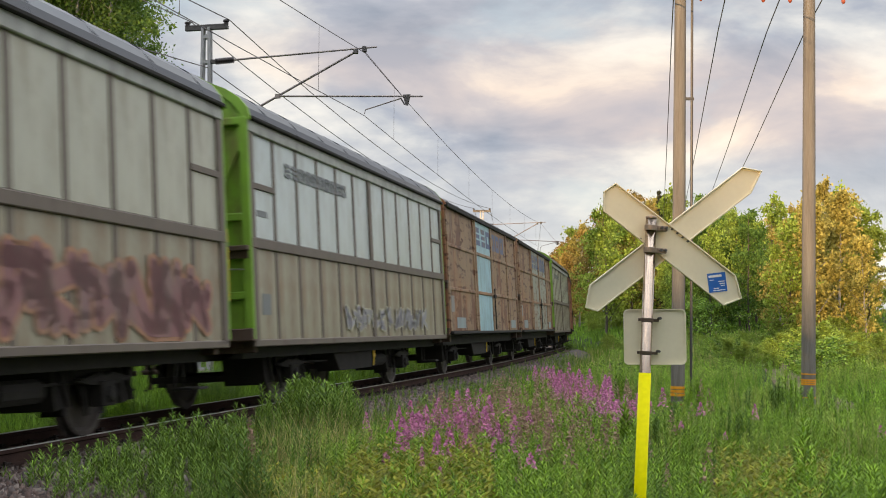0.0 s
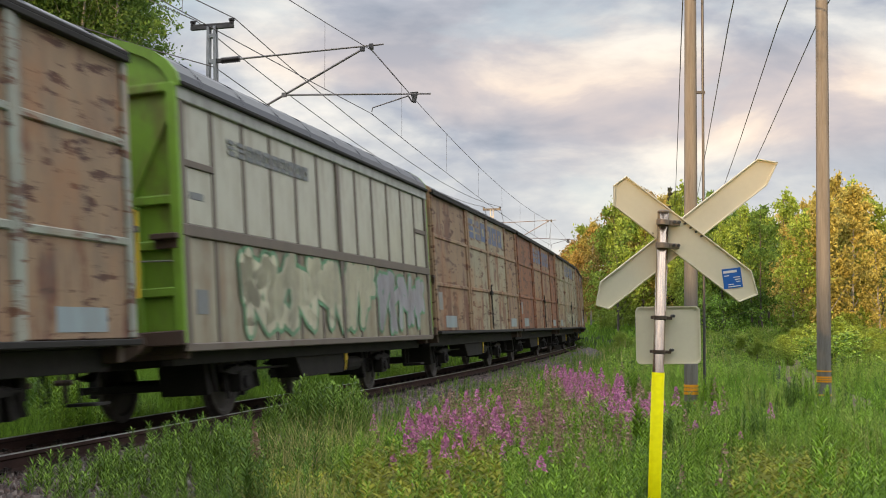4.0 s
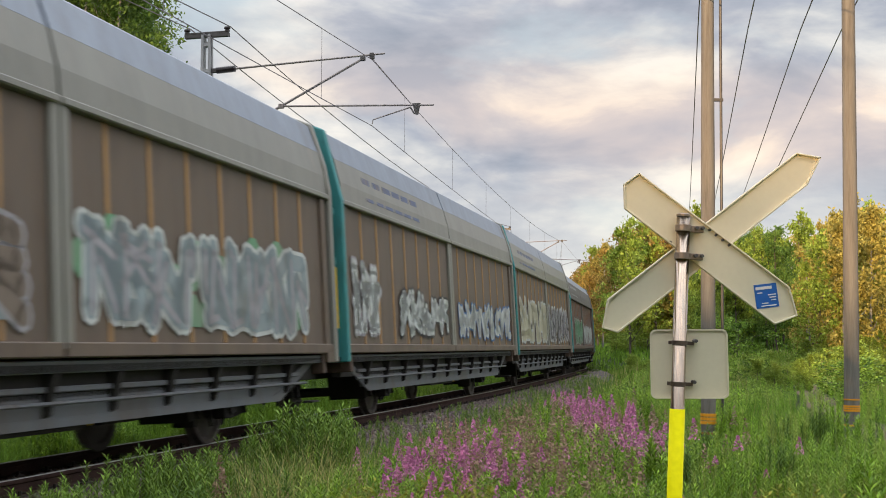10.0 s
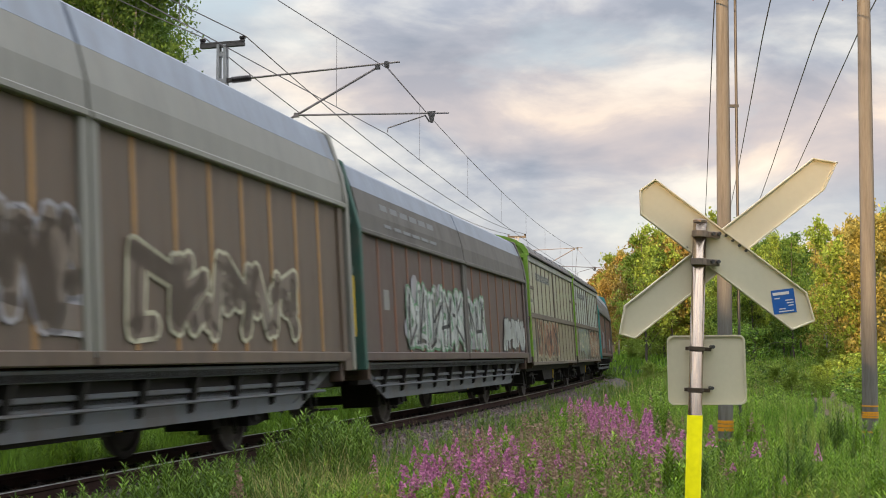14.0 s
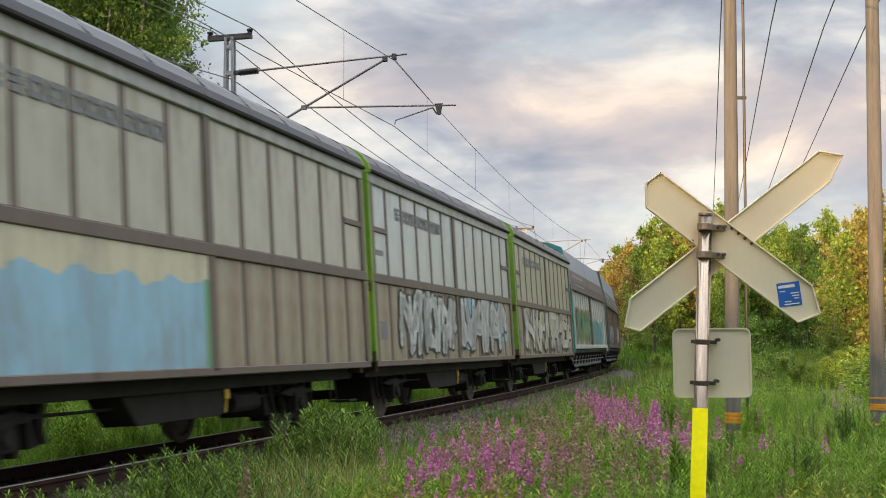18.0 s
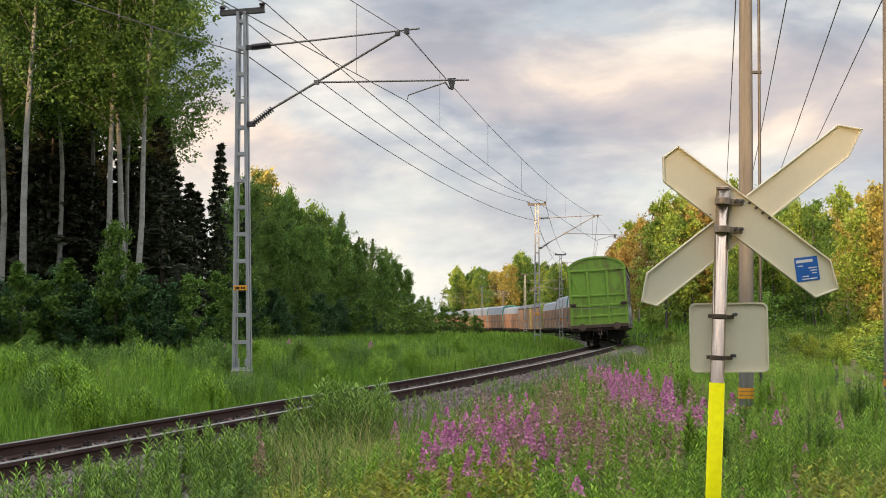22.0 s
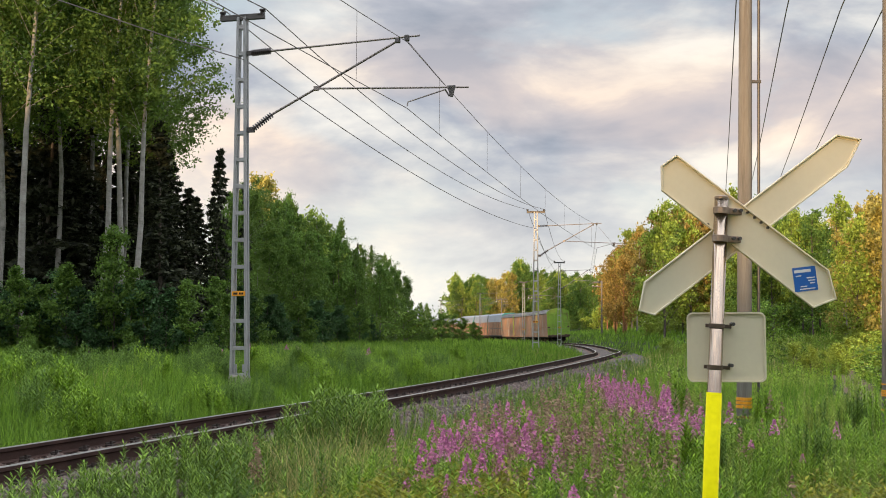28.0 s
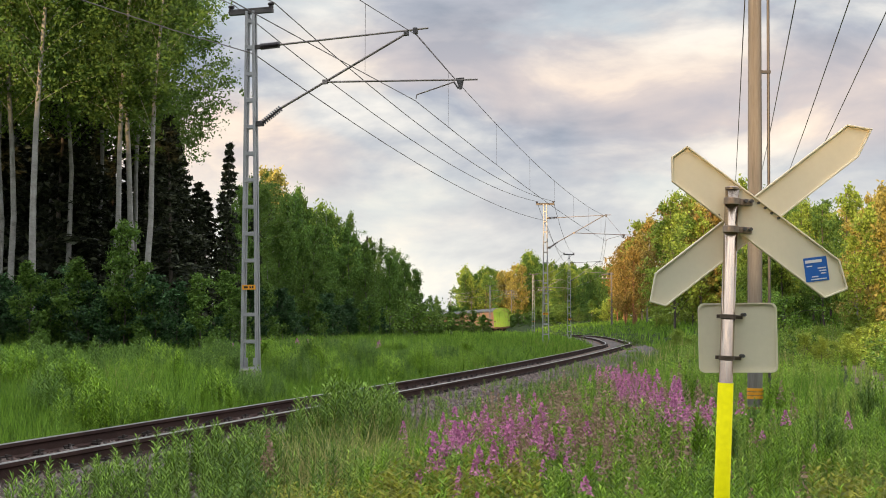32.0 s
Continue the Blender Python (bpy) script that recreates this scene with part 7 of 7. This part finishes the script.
def meadow(name, label, n, r0, r1, height, width, bend, mat, cond=None, segs=2, a0=-24.0, a1=26.0):
    x, y = wedge(n, r0, r1, a0, a1)
    keep = off_track(x, y) & ~on_path(x, y) & ~at_mast(x, y)
    if cond is not None:
        keep &= cond(x, y)
    pos = rooted(x[keep], y[keep])
    hh = height * np.clip(0.82 + 0.35 * wave(pos[:, 0], pos[:, 1], 0.5, 7.0) + 0.40 * wave(pos[:, 0], pos[:, 1], 2.1, 3.0), 0.3, 1.6)
    V, F = blade_set(pos, hh, width, bend, gr_, segs)
    return tagged(part(name, array_mesh(name, V, F), mat), label, "grass", kind="stuff")


left_side = lambda x, y: lateral(x, y)[0] < 0
right_side = lambda x, y: lateral(x, y)[0] > 0
meadow("meadow_grass", "dense green meadow grass in the foreground", 62000, 4.5, 15, 0.42, 0.010, 0.6, LEAF["grass"], None, 2)
meadow("meadow_grass", "grass round the level crossing behind the flowers", 45000, 3.0, 26, 0.34, 0.016, 0.6, LEAF["grass"], None, 1, 28.0, 334.0)
meadow("meadow_grass", "green meadow grass beyond the flowers", 160000, 14, 34, 0.52, 0.016, 0.45, LEAF["grass"], None, 2)
meadow("meadow_grass", "tall green grass beside the railway bend", 150000, 34, 90, 0.52, 0.038, 0.4, LEAF["grass"], None, 1)
meadow("meadow_grass", "distant green grass along the line", 90000, 90, 230, 0.6, 0.11, 0.4, LEAF["grass"], None, 1)
meadow("pale_grass", "pale dry seeding grass among the herbs", 5200, 5, 16, 0.78, 0.006, 0.45, LEAF["grass_pale"], lambda x, y: patchy(x, y, 0.8, 2.2, 0.0) & (lateral(x, y)[0] > 3.0))
meadow("pale_grass", "pale dry grass scattered over the meadow", 26000, 16, 70, 0.60, 0.013, 0.35, LEAF["grass_pale"], lambda x, y: patchy(x, y, 0.25, 6.2, 0.35))
meadow("pale_grass", "band of pale seeding grass on the far meadow", 26000, 30, 110, 0.8, 0.03, 0.3, LEAF["grass_pale"], lambda x, y: right_side(x, y) & patchy(x, y, 0.12, 1.2, 0.1), 1)
meadow("pale_grass", "pale seeding grass beside the wooden poles", 34000, 11, 36, 0.62, 0.008, 0.4, LEAF["grass_pale"], lambda x, y: (lateral(x, y)[0] > 6.0) & patchy(x, y, 0.4, 3.2, -0.1))
meadow("pale_grass", "tall pale seeding grass at the front of the meadow", 16000, 7.2, 12.8, 0.84, 0.008, 0.45, LEAF["grass_pale"], lambda x, y: (lateral(x, y)[0] > 2.4) & (np.arctan2(x, y) < -0.02) & (np.arctan2(x, y) > -0.15) & patchy(x, y, 1.3, 4.2, -0.4))
tagged(part("trodden_path", (lambda: (lambda xs: array_mesh("trodden_path", np.concatenate([np.stack([xs[1] - 0.5, xs[0], ground_z(xs[1] - 0.5, xs[0]) + 0.02], 1), np.stack([xs[1] + 0.5, xs[0], ground_z(xs[1] + 0.5, xs[0]) + 0.02], 1)]),
       np.array([[i, i + 40, i + 41, i + 1] for i in range(39)])))((np.linspace(22, 52, 40), np.interp(np.linspace(22, 52, 40), [22, 29, 35, 49, 60], [9.0, 10.7, 12.3, 16.5, 20.0]))))(), M["path"]),
       "narrow trodden earth path through the grass", "path", kind="structure")


def stem_plant(rng, height, leaves, leaf_len, leaf_w, spike=0.0, petals=0, droop=0.35, up=0.55):
    """One herb as two sets of quads: stem with narrow leaves, and the blossoms of its spike."""
    V, F = blade_set(np.zeros((1, 3)), np.array([height]) / 1.0, 0.010, 0.05, rng, 2)
    V[:, 2] *= height / max(V[:, 2].max(), 1e-3)
    Vs, Fs = [V], [F]
    lean = V[-1, :2] / height
    n0 = len(V)
    for k in range(leaves):
        u = 0.10 + (0.88 - spike * 0.9) * k / leaves
        az = 2.4 * k + rng.uniform(-0.3, 0.3)
        c = np.array([lean[0] * u * height, lean[1] * u * height, u * height])
        d = np.array([math.cos(az), math.sin(az), up])
        w = np.array([-math.sin(az), math.cos(az), 0]) * leaf_w / 2
        ll = leaf_len * (1.1 - 0.5 * u) * rng.uniform(0.8, 1.2)
        mid, tip = c + d * ll * 0.5, c + d * ll + np.array([0, 0, -droop * ll])
        Vs.append(np.array([c - w * 0.3, c + w * 0.3, mid + w, mid - w, tip + w * 0.1, tip - w * 0.1]))
        Fs.append(np.array([[0, 1, 2, 3], [3, 2, 4, 5]]) + n0)
        n0 += 6
    fl = None
    if petals:
        t = rng.uniform(0, 1, petals)
        z = height * (1 - spike + spike * t)
        r = 0.052 * (1.12 - t)
        az = rng.uniform(0, 2 * np.pi, petals)
        C = np.stack([lean[0] * z + np.cos(az) * r, lean[1] * z + np.sin(az) * r, z], 1)
        fl = leaf_quads(C, 0.0195, rng)
    return (np.concatenate(Vs), np.concatenate(Fs)), fl


def scatter(templates, pos, scale):
    """Joins copies of the templates at the places given."""
    Vs, Fs, n0 = [], [], 0
    which = gr_.integers(0, len(templates), len(pos))
    for i, (V, F) in enumerate(templates):
        sel = np.where(which == i)[0]
        if not len(sel):
            continue
        a = TURN[sel]
        c, s_ = np.cos(a)[:, None], np.sin(a)[:, None]
        k = scale[sel][:, None]
        X = (V[None, :, 0] * c - V[None, :, 1] * s_) * k + pos[sel, 0][:, None]
        Y = (V[None, :, 0] * s_ + V[None, :, 1] * c) * k + pos[sel, 1][:, None]
        Z = V[None, :, 2] * k + pos[sel, 2][:, None]
        Vs.append(np.stack([X, Y, Z], -1).reshape(-1, 3))
        Fs.append((F[None] + (np.arange(len(sel)) * len(V))[:, None, None]).reshape(-1, 4) + n0)
        n0 += len(sel) * len(V)
    return np.concatenate(Vs), np.concatenate(Fs)


TURN = gr_.uniform(0, 2 * np.pi, 40000)


def herb_patch(name, label, x, y, templates, flowers, scale, mats, flower_mats, category):
    """A patch of herbs: the stems with leaves, and the blossoms."""
    global gr_
    pos = rooted(x, y)
    state = gr_
    seed = int(abs(x.sum() * 10)) % 99991
    gr_ = np.random.default_rng(seed)
    V, F = scatter(templates, pos, scale)
    ob = tagged(part(name, array_mesh(name, V, F), mats), label, category, kind="stuff")
    if flowers:
        gr_ = np.random.default_rng(seed)
        V, F = scatter(flowers, pos, scale)
        part("blossoms", array_mesh("blossoms", V, F), flower_mats, ob, "blossom spikes")
    gr_ = state
    return ob


def pick(x, y, cond):
    keep = cond(x, y)
    return x[keep], y[keep]


def build_herbs():
    rng = np.random.default_rng(3)
    fw = [stem_plant(rng, rng.uniform(0.85, 1.1), 34, 0.12, 0.024, rng.uniform(0.14, 0.22), 70) for k in range(6)]
    faded = [stem_plant(rng, rng.uniform(0.85, 1.1), 24, 0.10, 0.018, 0.34, 46) for k in range(4)]
    weeds = [stem_plant(rng, rng.uniform(0.60, 0.95), 84, 0.085, 0.0145, droop=0.22, up=0.95) for k in range(6)]
    slim = [stem_plant(rng, rng.uniform(0.55, 0.85), 60, 0.080, 0.012, droop=0.12, up=1.35) for k in range(5)]
    broad = [stem_plant(rng, rng.uniform(0.60, 0.85), 46, 0.105, 0.021, droop=0.28, up=0.95) for k in range(5)]
    leafy_w = [stem_plant(rng, rng.uniform(0.45, 0.7), 40, 0.115, 0.034, droop=0.35, up=0.8) for k in range(4)]
    herb = [stem_plant(rng, rng.uniform(0.45, 0.65), 44, 0.08, 0.022, droop=0.1) for k in range(4)]
    fw_g, fw_f = [a for a, b in fw], [b for a, b in fw]
    fa_g, fa_f = [a for a, b in faded], [b for a, b in faded]
    we, lw, he = [a for a, b in weeds], [a for a, b in leafy_w], [a for a, b in herb]
    sl, br = [a for a, b in slim], [a for a, b in broad]

    def blob(n, cx, cy, sx, sy):
        return rng.normal(cx, sx, n), rng.normal(cy, sy, n)
    # flowering patches
    x, y = blob(105, 0.66, 11.6, 0.36, 1.4)
    x2, y2 = blob(16, -0.05, 9.6, 0.16, 0.6)
    x, y = pick(np.r_[x, x2], np.r_[y, y2], lambda a, b: (lateral(a, b)[0] > 3.2) & (b > 8.0))
    herb_patch("fireweed_patch", "patch of pink-flowering fireweed in the meadow", x, y, fw_g, fw_f, rng.uniform(0.62, 0.95, len(x)), LEAF["weed"], LEAF["pink"], "wildflowers")
    t = rng.uniform(0, 1, 190)
    x, y = 2.57 + 0.75 * t + rng.normal(0, 0.22, 190), 11.8 + 12.4 * t + rng.normal(0, 0.7, 190)
    herb_patch("fireweed_patch", "long band of pink fireweed leading along the track", x, y, fw_g, fw_f, rng.uniform(0.68, 0.98, len(x)), LEAF["weed"], LEAF["pink"], "wildflowers")
    x, y = np.r_[rng.normal(1.25, 0.6, 250), rng.normal(2.7, 0.9, 150)], np.r_[rng.normal(12.8, 1.8, 250), rng.normal(20, 4, 150)]
    x, y = pick(x, y, lambda a, b: lateral(a, b)[0] > 3.0)
    herb_patch("faded_fireweed", "faded rosy-brown fireweed spikes among the pink ones", x, y, fa_g, fa_f, rng.uniform(0.7, 1.02, len(x)), LEAF["weed"], LEAF["rosy"], "wildflowers")
    x, y = blob(7, 3.4, 11.0, 1.0, 1.2)
    herb_patch("fireweed_patch", "a few scattered pink fireweed stems", x, y, fw_g, fw_f, rng.uniform(0.55, 0.8, len(x)), LEAF["weed"], LEAF["pink"], "wildflowers")
    x, y = np.r_[rng.normal(-5.5, 2.5, 5), rng.normal(-1.5, 1.2, 6)], np.r_[rng.normal(36, 3, 5), rng.normal(33, 3, 6)]
    x, y = pick(x, y, lambda a, b: lateral(a, b)[0] < -3)
    herb_patch("fireweed_patch", "sparse pink fireweed on the far side of the track", x, y, fw_g, fw_f, rng.uniform(0.8, 1.1, len(x)), LEAF["weed"], LEAF["pink"], "wildflowers")
    # green herbs
    x, y = wedge(3300, 5.5, 15, -4, 27)
    x, y = pick(x, y, lambda a, b: (lateral(a, b)[0] > 3.6) & patchy(a, b, 0.7, 5.5, -0.55))
    herb_patch("green_herbs", "bright leafy green herbs in the foreground", x, y, we, None, rng.uniform(0.5, 0.92, len(x)), LEAF["lush"], None, "herbs")
    x, y = wedge(1500, 5.5, 16, -16, 0)
    x, y = pick(x, y, lambda a, b: (lateral(a, b)[0] > 2.0) & patchy(a, b, 1.1, 0.5, 0.05))
    herb_patch("green_herbs", "leafy green herbs among the grass near the track", x, y, we + sl, None, rng.uniform(0.5, 0.9, len(x)), LEAF["willow"], None, "herbs")
    x, y = wedge(2600, 13, 42, -12, 27)
    x, y = pick(x, y, lambda a, b: (lateral(a, b)[0] > 2.6) & patchy(a, b, 0.5, 1.5, -0.1))
    herb_patch("green_herbs", "leafy green meadow herbs beyond the flowers", x, y, we + lw, None, rng.uniform(0.6, 1.0, len(x)), LEAF["lush"], None, "herbs")
    x, y = wedge(1500, 5.5, 10.5, -9, 4)
    x, y = pick(x, y, lambda a, b: (lateral(a, b)[0] > 3.4) & patchy(a, b, 0.9, 3.5, -0.15))
    herb_patch("yellow_herbs", "yellowish-green bushy herbs in the foreground", x, y, he, None, rng.uniform(0.6, 1.0, len(x)), LEAF["yellowweed"], None, "herbs")
    def clumps(n, r0, r1, a0, a1, cond, per, wide):
        cx, cy = wedge(n, r0, r1, a0, a1)
        cx, cy = pick(cx, cy, cond)
        m = rng.integers(per // 2, per * 2, len(cx))
        cx, cy = np.repeat(cx, m), np.repeat(cy, m)
        return pick(cx + rng.normal(0, wide, len(cx)), cy + rng.normal(0, wide, len(cx)), cond)
    far_side = lambda a, b: (lateral(a, b)[0] < -2.2) & ~at_mast(a, b)
    near_side = lambda a, b: lateral(a, b)[0] > 3.4
    def mounds(n, r0, r1, a0, a1, cond, per, wide):
        """Rounded clumps: tall in the middle, low at the rim. Gives places and sizes."""
        cx, cy = wedge(n, r0, r1, a0, a1)
        cx, cy = pick(cx, cy, cond)
        m = rng.integers(per // 2, per * 2, len(cx))
        big, high = rng.uniform(0.6, 1.5, len(cx)) * wide, rng.uniform(0.55, 1.25, len(cx))
        own = np.repeat(np.arange(len(cx)), m)
        q, az = np.sqrt(rng.uniform(0, 1, len(own))), rng.uniform(0, 2 * np.pi, len(own))
        x, y = cx[own] + np.cos(az) * q * big[own], cy[own] + np.sin(az) * q * big[own]
        size = high[own] * (1.05 - 0.6 * q * q) * rng.uniform(0.85, 1.15, len(own))
        keep = cond(x, y)
        return x[keep], y[keep], size[keep]
    beside = lambda a, b: far_side(a, b) & (lateral(a, b)[0] > -7.0)
    x, y, k = mounds(190, 12, 48, -24, 6, beside, 62, 0.55)
    herb_patch("weed_clumps", "lush leafy weed clumps in the meadow beyond the track", x, y, br, None, k * 1.0, LEAF["lush"], None, "weeds")
    x, y, k = mounds(150, 12, 48, -24, 6, far_side, 56, 0.6)
    herb_patch("weed_clumps", "dark green weed clumps in the meadow beyond the track", x, y, br, None, k * 0.95, LEAF["shrub"], None, "weeds")
    x, y, k = mounds(70, 14, 60, -24, 6, far_side, 24, 0.7)
    herb_patch("weed_clumps", "light green leafy clumps in the meadow beyond the track", x, y, br, None, k * 0.8, LEAF["grass"], None, "weeds")
    x, y, k = mounds(70, 7.0, 22, -10, 26, near_side, 22, 0.32)
    herb_patch("weed_clumps", "feathery green herb clumps in the foreground meadow", x, y, we, None, k * 0.95, LEAF["lush"], None, "weeds")
    x, y, k = mounds(60, 7.0, 20, -14, 26, near_side, 20, 0.32)
    herb_patch("weed_clumps", "dark leafy herb clumps in the foreground meadow", x, y, we + sl, None, k * 0.85, LEAF["shrub"], None, "weeds")
    x, y = clumps(150, 7, 34, -6, 27, near_side, 12, 0.20)
    herb_patch("weed_clumps", "bright green weed clumps among the meadow grass", x, y, we, None, rng.uniform(0.55, 0.9, len(x)), LEAF["bright"], None, "weeds")
    x, y = wedge(700, 6.6, 10.2, -3.5, 4.5)
    x2, y2 = wedge(260, 7.0, 10.5, 16.5, 22.0)
    herb_patch("yellow_herbs", "yellowing bushy herbs at the front of the meadow", np.r_[x, x2], np.r_[y, y2], he, None, rng.uniform(0.8, 1.25, len(x) + len(x2)), LEAF["yellowweed"], None, "herbs")
    x, y = rng.normal(-1.62, 0.12, 7), rng.normal(11.0, 0.2, 7)
    herb_patch("red_dock", "rusty red seeding dock beside the ballast", x, y, fa_g, fa_f, rng.uniform(0.7, 1.0, len(x)), LEAF["willow"], LEAF["rosy"], "weeds")
    # leafy bank below the trees on the outside of the bend
    x, y = wedge(5200, 30, 80, 9.5, 27)
    x, y = pick(x, y, lambda a, b: (lateral(a, b)[0] > 4.0) & ~on_path(a, b) & patchy(a, b, 0.22, 4.4, -0.5))
    herb_patch("bank_herbs", "bright leafy herbs covering the bank below the trees", x, y, lw, None, rng.uniform(0.8, 1.5, len(x)), LEAF["weed"], None, "herbs")
    # tall weeds on the shoulder of the track
    for cx, cy, sx, sy, n, k in ((-1.10, 15.2, 0.28, 0.5, 190, 1.45), (-1.9, 11.8, 0.25, 0.5, 150, 1.15), (-2.35, 10.7, 0.22, 0.6, 110, 1.0), (-1.3, 12.6, 0.35, 0.7, 170, 1.1), (-2.85, 9.4, 0.2, 0.4, 50, 0.8), (2.0, 21.5, 0.5, 1.5, 150, 1.05), (0.3, 16.2, 0.5, 1.0, 150, 0.9), (1.2, 18.5, 0.4, 1.2, 120, 0.85), (3.4, 27.5, 0.5, 1.6, 120, 0.9), (-1.75, 13.7, 0.22, 0.5, 60, 0.75), (-3.1, 9.7, 0.18, 0.3, 50, 1.05), (-2.89, 10.4, 0.18, 0.3, 60, 1.05), (-2.72, 11.0, 0.18, 0.3, 60, 1.05), (-2.45, 12.0, 0.18, 0.3, 70, 1.2), (-2.17, 13.0, 0.18, 0.3, 70, 1.1), (-1.95, 13.7, 0.18, 0.3, 70, 1.0), (-1.71, 14.6, 0.18, 0.3, 80, 1.2), (-1.29, 16.1, 0.18, 0.3, 100, 1.5), (-0.99, 17.1, 0.18, 0.3, 90, 1.35)):
        x, y = blob(n, cx, cy, sx, sy)
        x, y = pick(x, y, lambda a, b: lateral(a, b)[0] > 1.45)
        if not len(x):
            continue
        herb_patch("tall_weeds", "clump of tall leafy weeds at the edge of the ballast", x, y, we + sl, None, rng.uniform(0.6, 1.0, len(x)) * k, LEAF["willow"], None, "weeds")
    sr, lr = rng.uniform(-9, 40, 3200), 1.35 + abs(rng.normal(0, 0.8, 3200))
    at = np.array([flat_track(a, b) for a, b in zip(sr, lr)])
    x, y = pick(at[:, 0], at[:, 1], lambda a, b: patchy(a, b, 1.0, 6.6, -0.15) & (lateral(a, b)[0] > 1.4 - 0.25 * wave(a, b, 1.7, 1.0)))
    herb_patch("tall_weeds", "leafy weeds creeping over the ballast shoulder", x, y, we + sl, None, rng.uniform(0.5, 0.95, len(x)), LEAF["willow"], None, "weeds")
    x, y = wedge(4200, 12, 60, -24, 8)
    x, y = pick(x, y, lambda a, b: (lateral(a, b)[0] < -1.9) & ~at_mast(a, b) & patchy(a, b, 0.6, 8.5, -0.1))
    herb_patch("tall_weeds", "broad-leaved weeds in the meadow beyond the track", x, y, br + lw, None, rng.uniform(0.5, 0.95, len(x)), LEAF["grass"], None, "weeds")
    x, y = wedge(1100, 16, 60, -24, 10)
    x, y = pick(x, y, lambda a, b: (lateral(a, b)[0] < -2.6) & ~at_mast(a, b) & patchy(a, b, 0.5, 2.5, 0.35))
    herb_patch("dark_weeds", "darker clumps of leafy weeds in the far meadow", x, y, lw + he, None, rng.uniform(0.8, 1.3, len(x)), LEAF["shrub"], None, "weeds")


build_herbs()


def ballast_stones():
    """Loose stones on the near shoulder of the ballast."""
    rng = np.random.default_rng(9)
    base = np.array([[1, 0, 0], [-1, 0, 0], [0, 1, 0], [0, -1, 0], [0, 0, 1], [0, 0, -1]], float)
    tri = np.array([[0, 2, 4], [2, 1, 4], [1, 3, 4], [3, 0, 4], [2, 0, 5], [1, 2, 5], [3, 1, 5], [0, 3, 5]])
    n = 44000
    s = -10 + 44 * rng.uniform(0, 1, n) ** 1.6
    lat = np.where(rng.uniform(size=n) < 0.72, rng.uniform(0.95, 2.75, n), rng.uniform(-0.65, 0.65, n))
    top = np.interp(lat, [-1.75, 1.75, 2.2, 2.9], [-0.200, -0.200, -0.335, -0.635])
    P0 = np.array([on_track(a, b, c) for a, b, c in zip(s, lat, top)])
    size = rng.uniform(0.022, 0.060, (n, 1, 3))
    V = base[None] * size * rng.uniform(0.6, 1.3, (n, 6, 1))
    a = rng.uniform(0, 6.28, n)
    c, s_ = np.cos(a)[:, None], np.sin(a)[:, None]
    X, Y, Z = V[:, :, 0] * c - V[:, :, 2] * s_, V[:, :, 1], V[:, :, 0] * s_ + V[:, :, 2] * c
    V = np.stack([X, Y, Z], -1) + P0[:, None] + np.array([0, 0, 0.008])
    F = (tri[None] + (np.arange(n) * 6)[:, None, None]).reshape(-1, 3)
    m = M["stone"]
    tagged(part("ballast_stones", array_mesh("ballast_stones", V.reshape(-1, 3), F), m), "loose grey crushed stones on the ballast shoulder", "stones", kind="stuff")


ballast_stones()
motions()
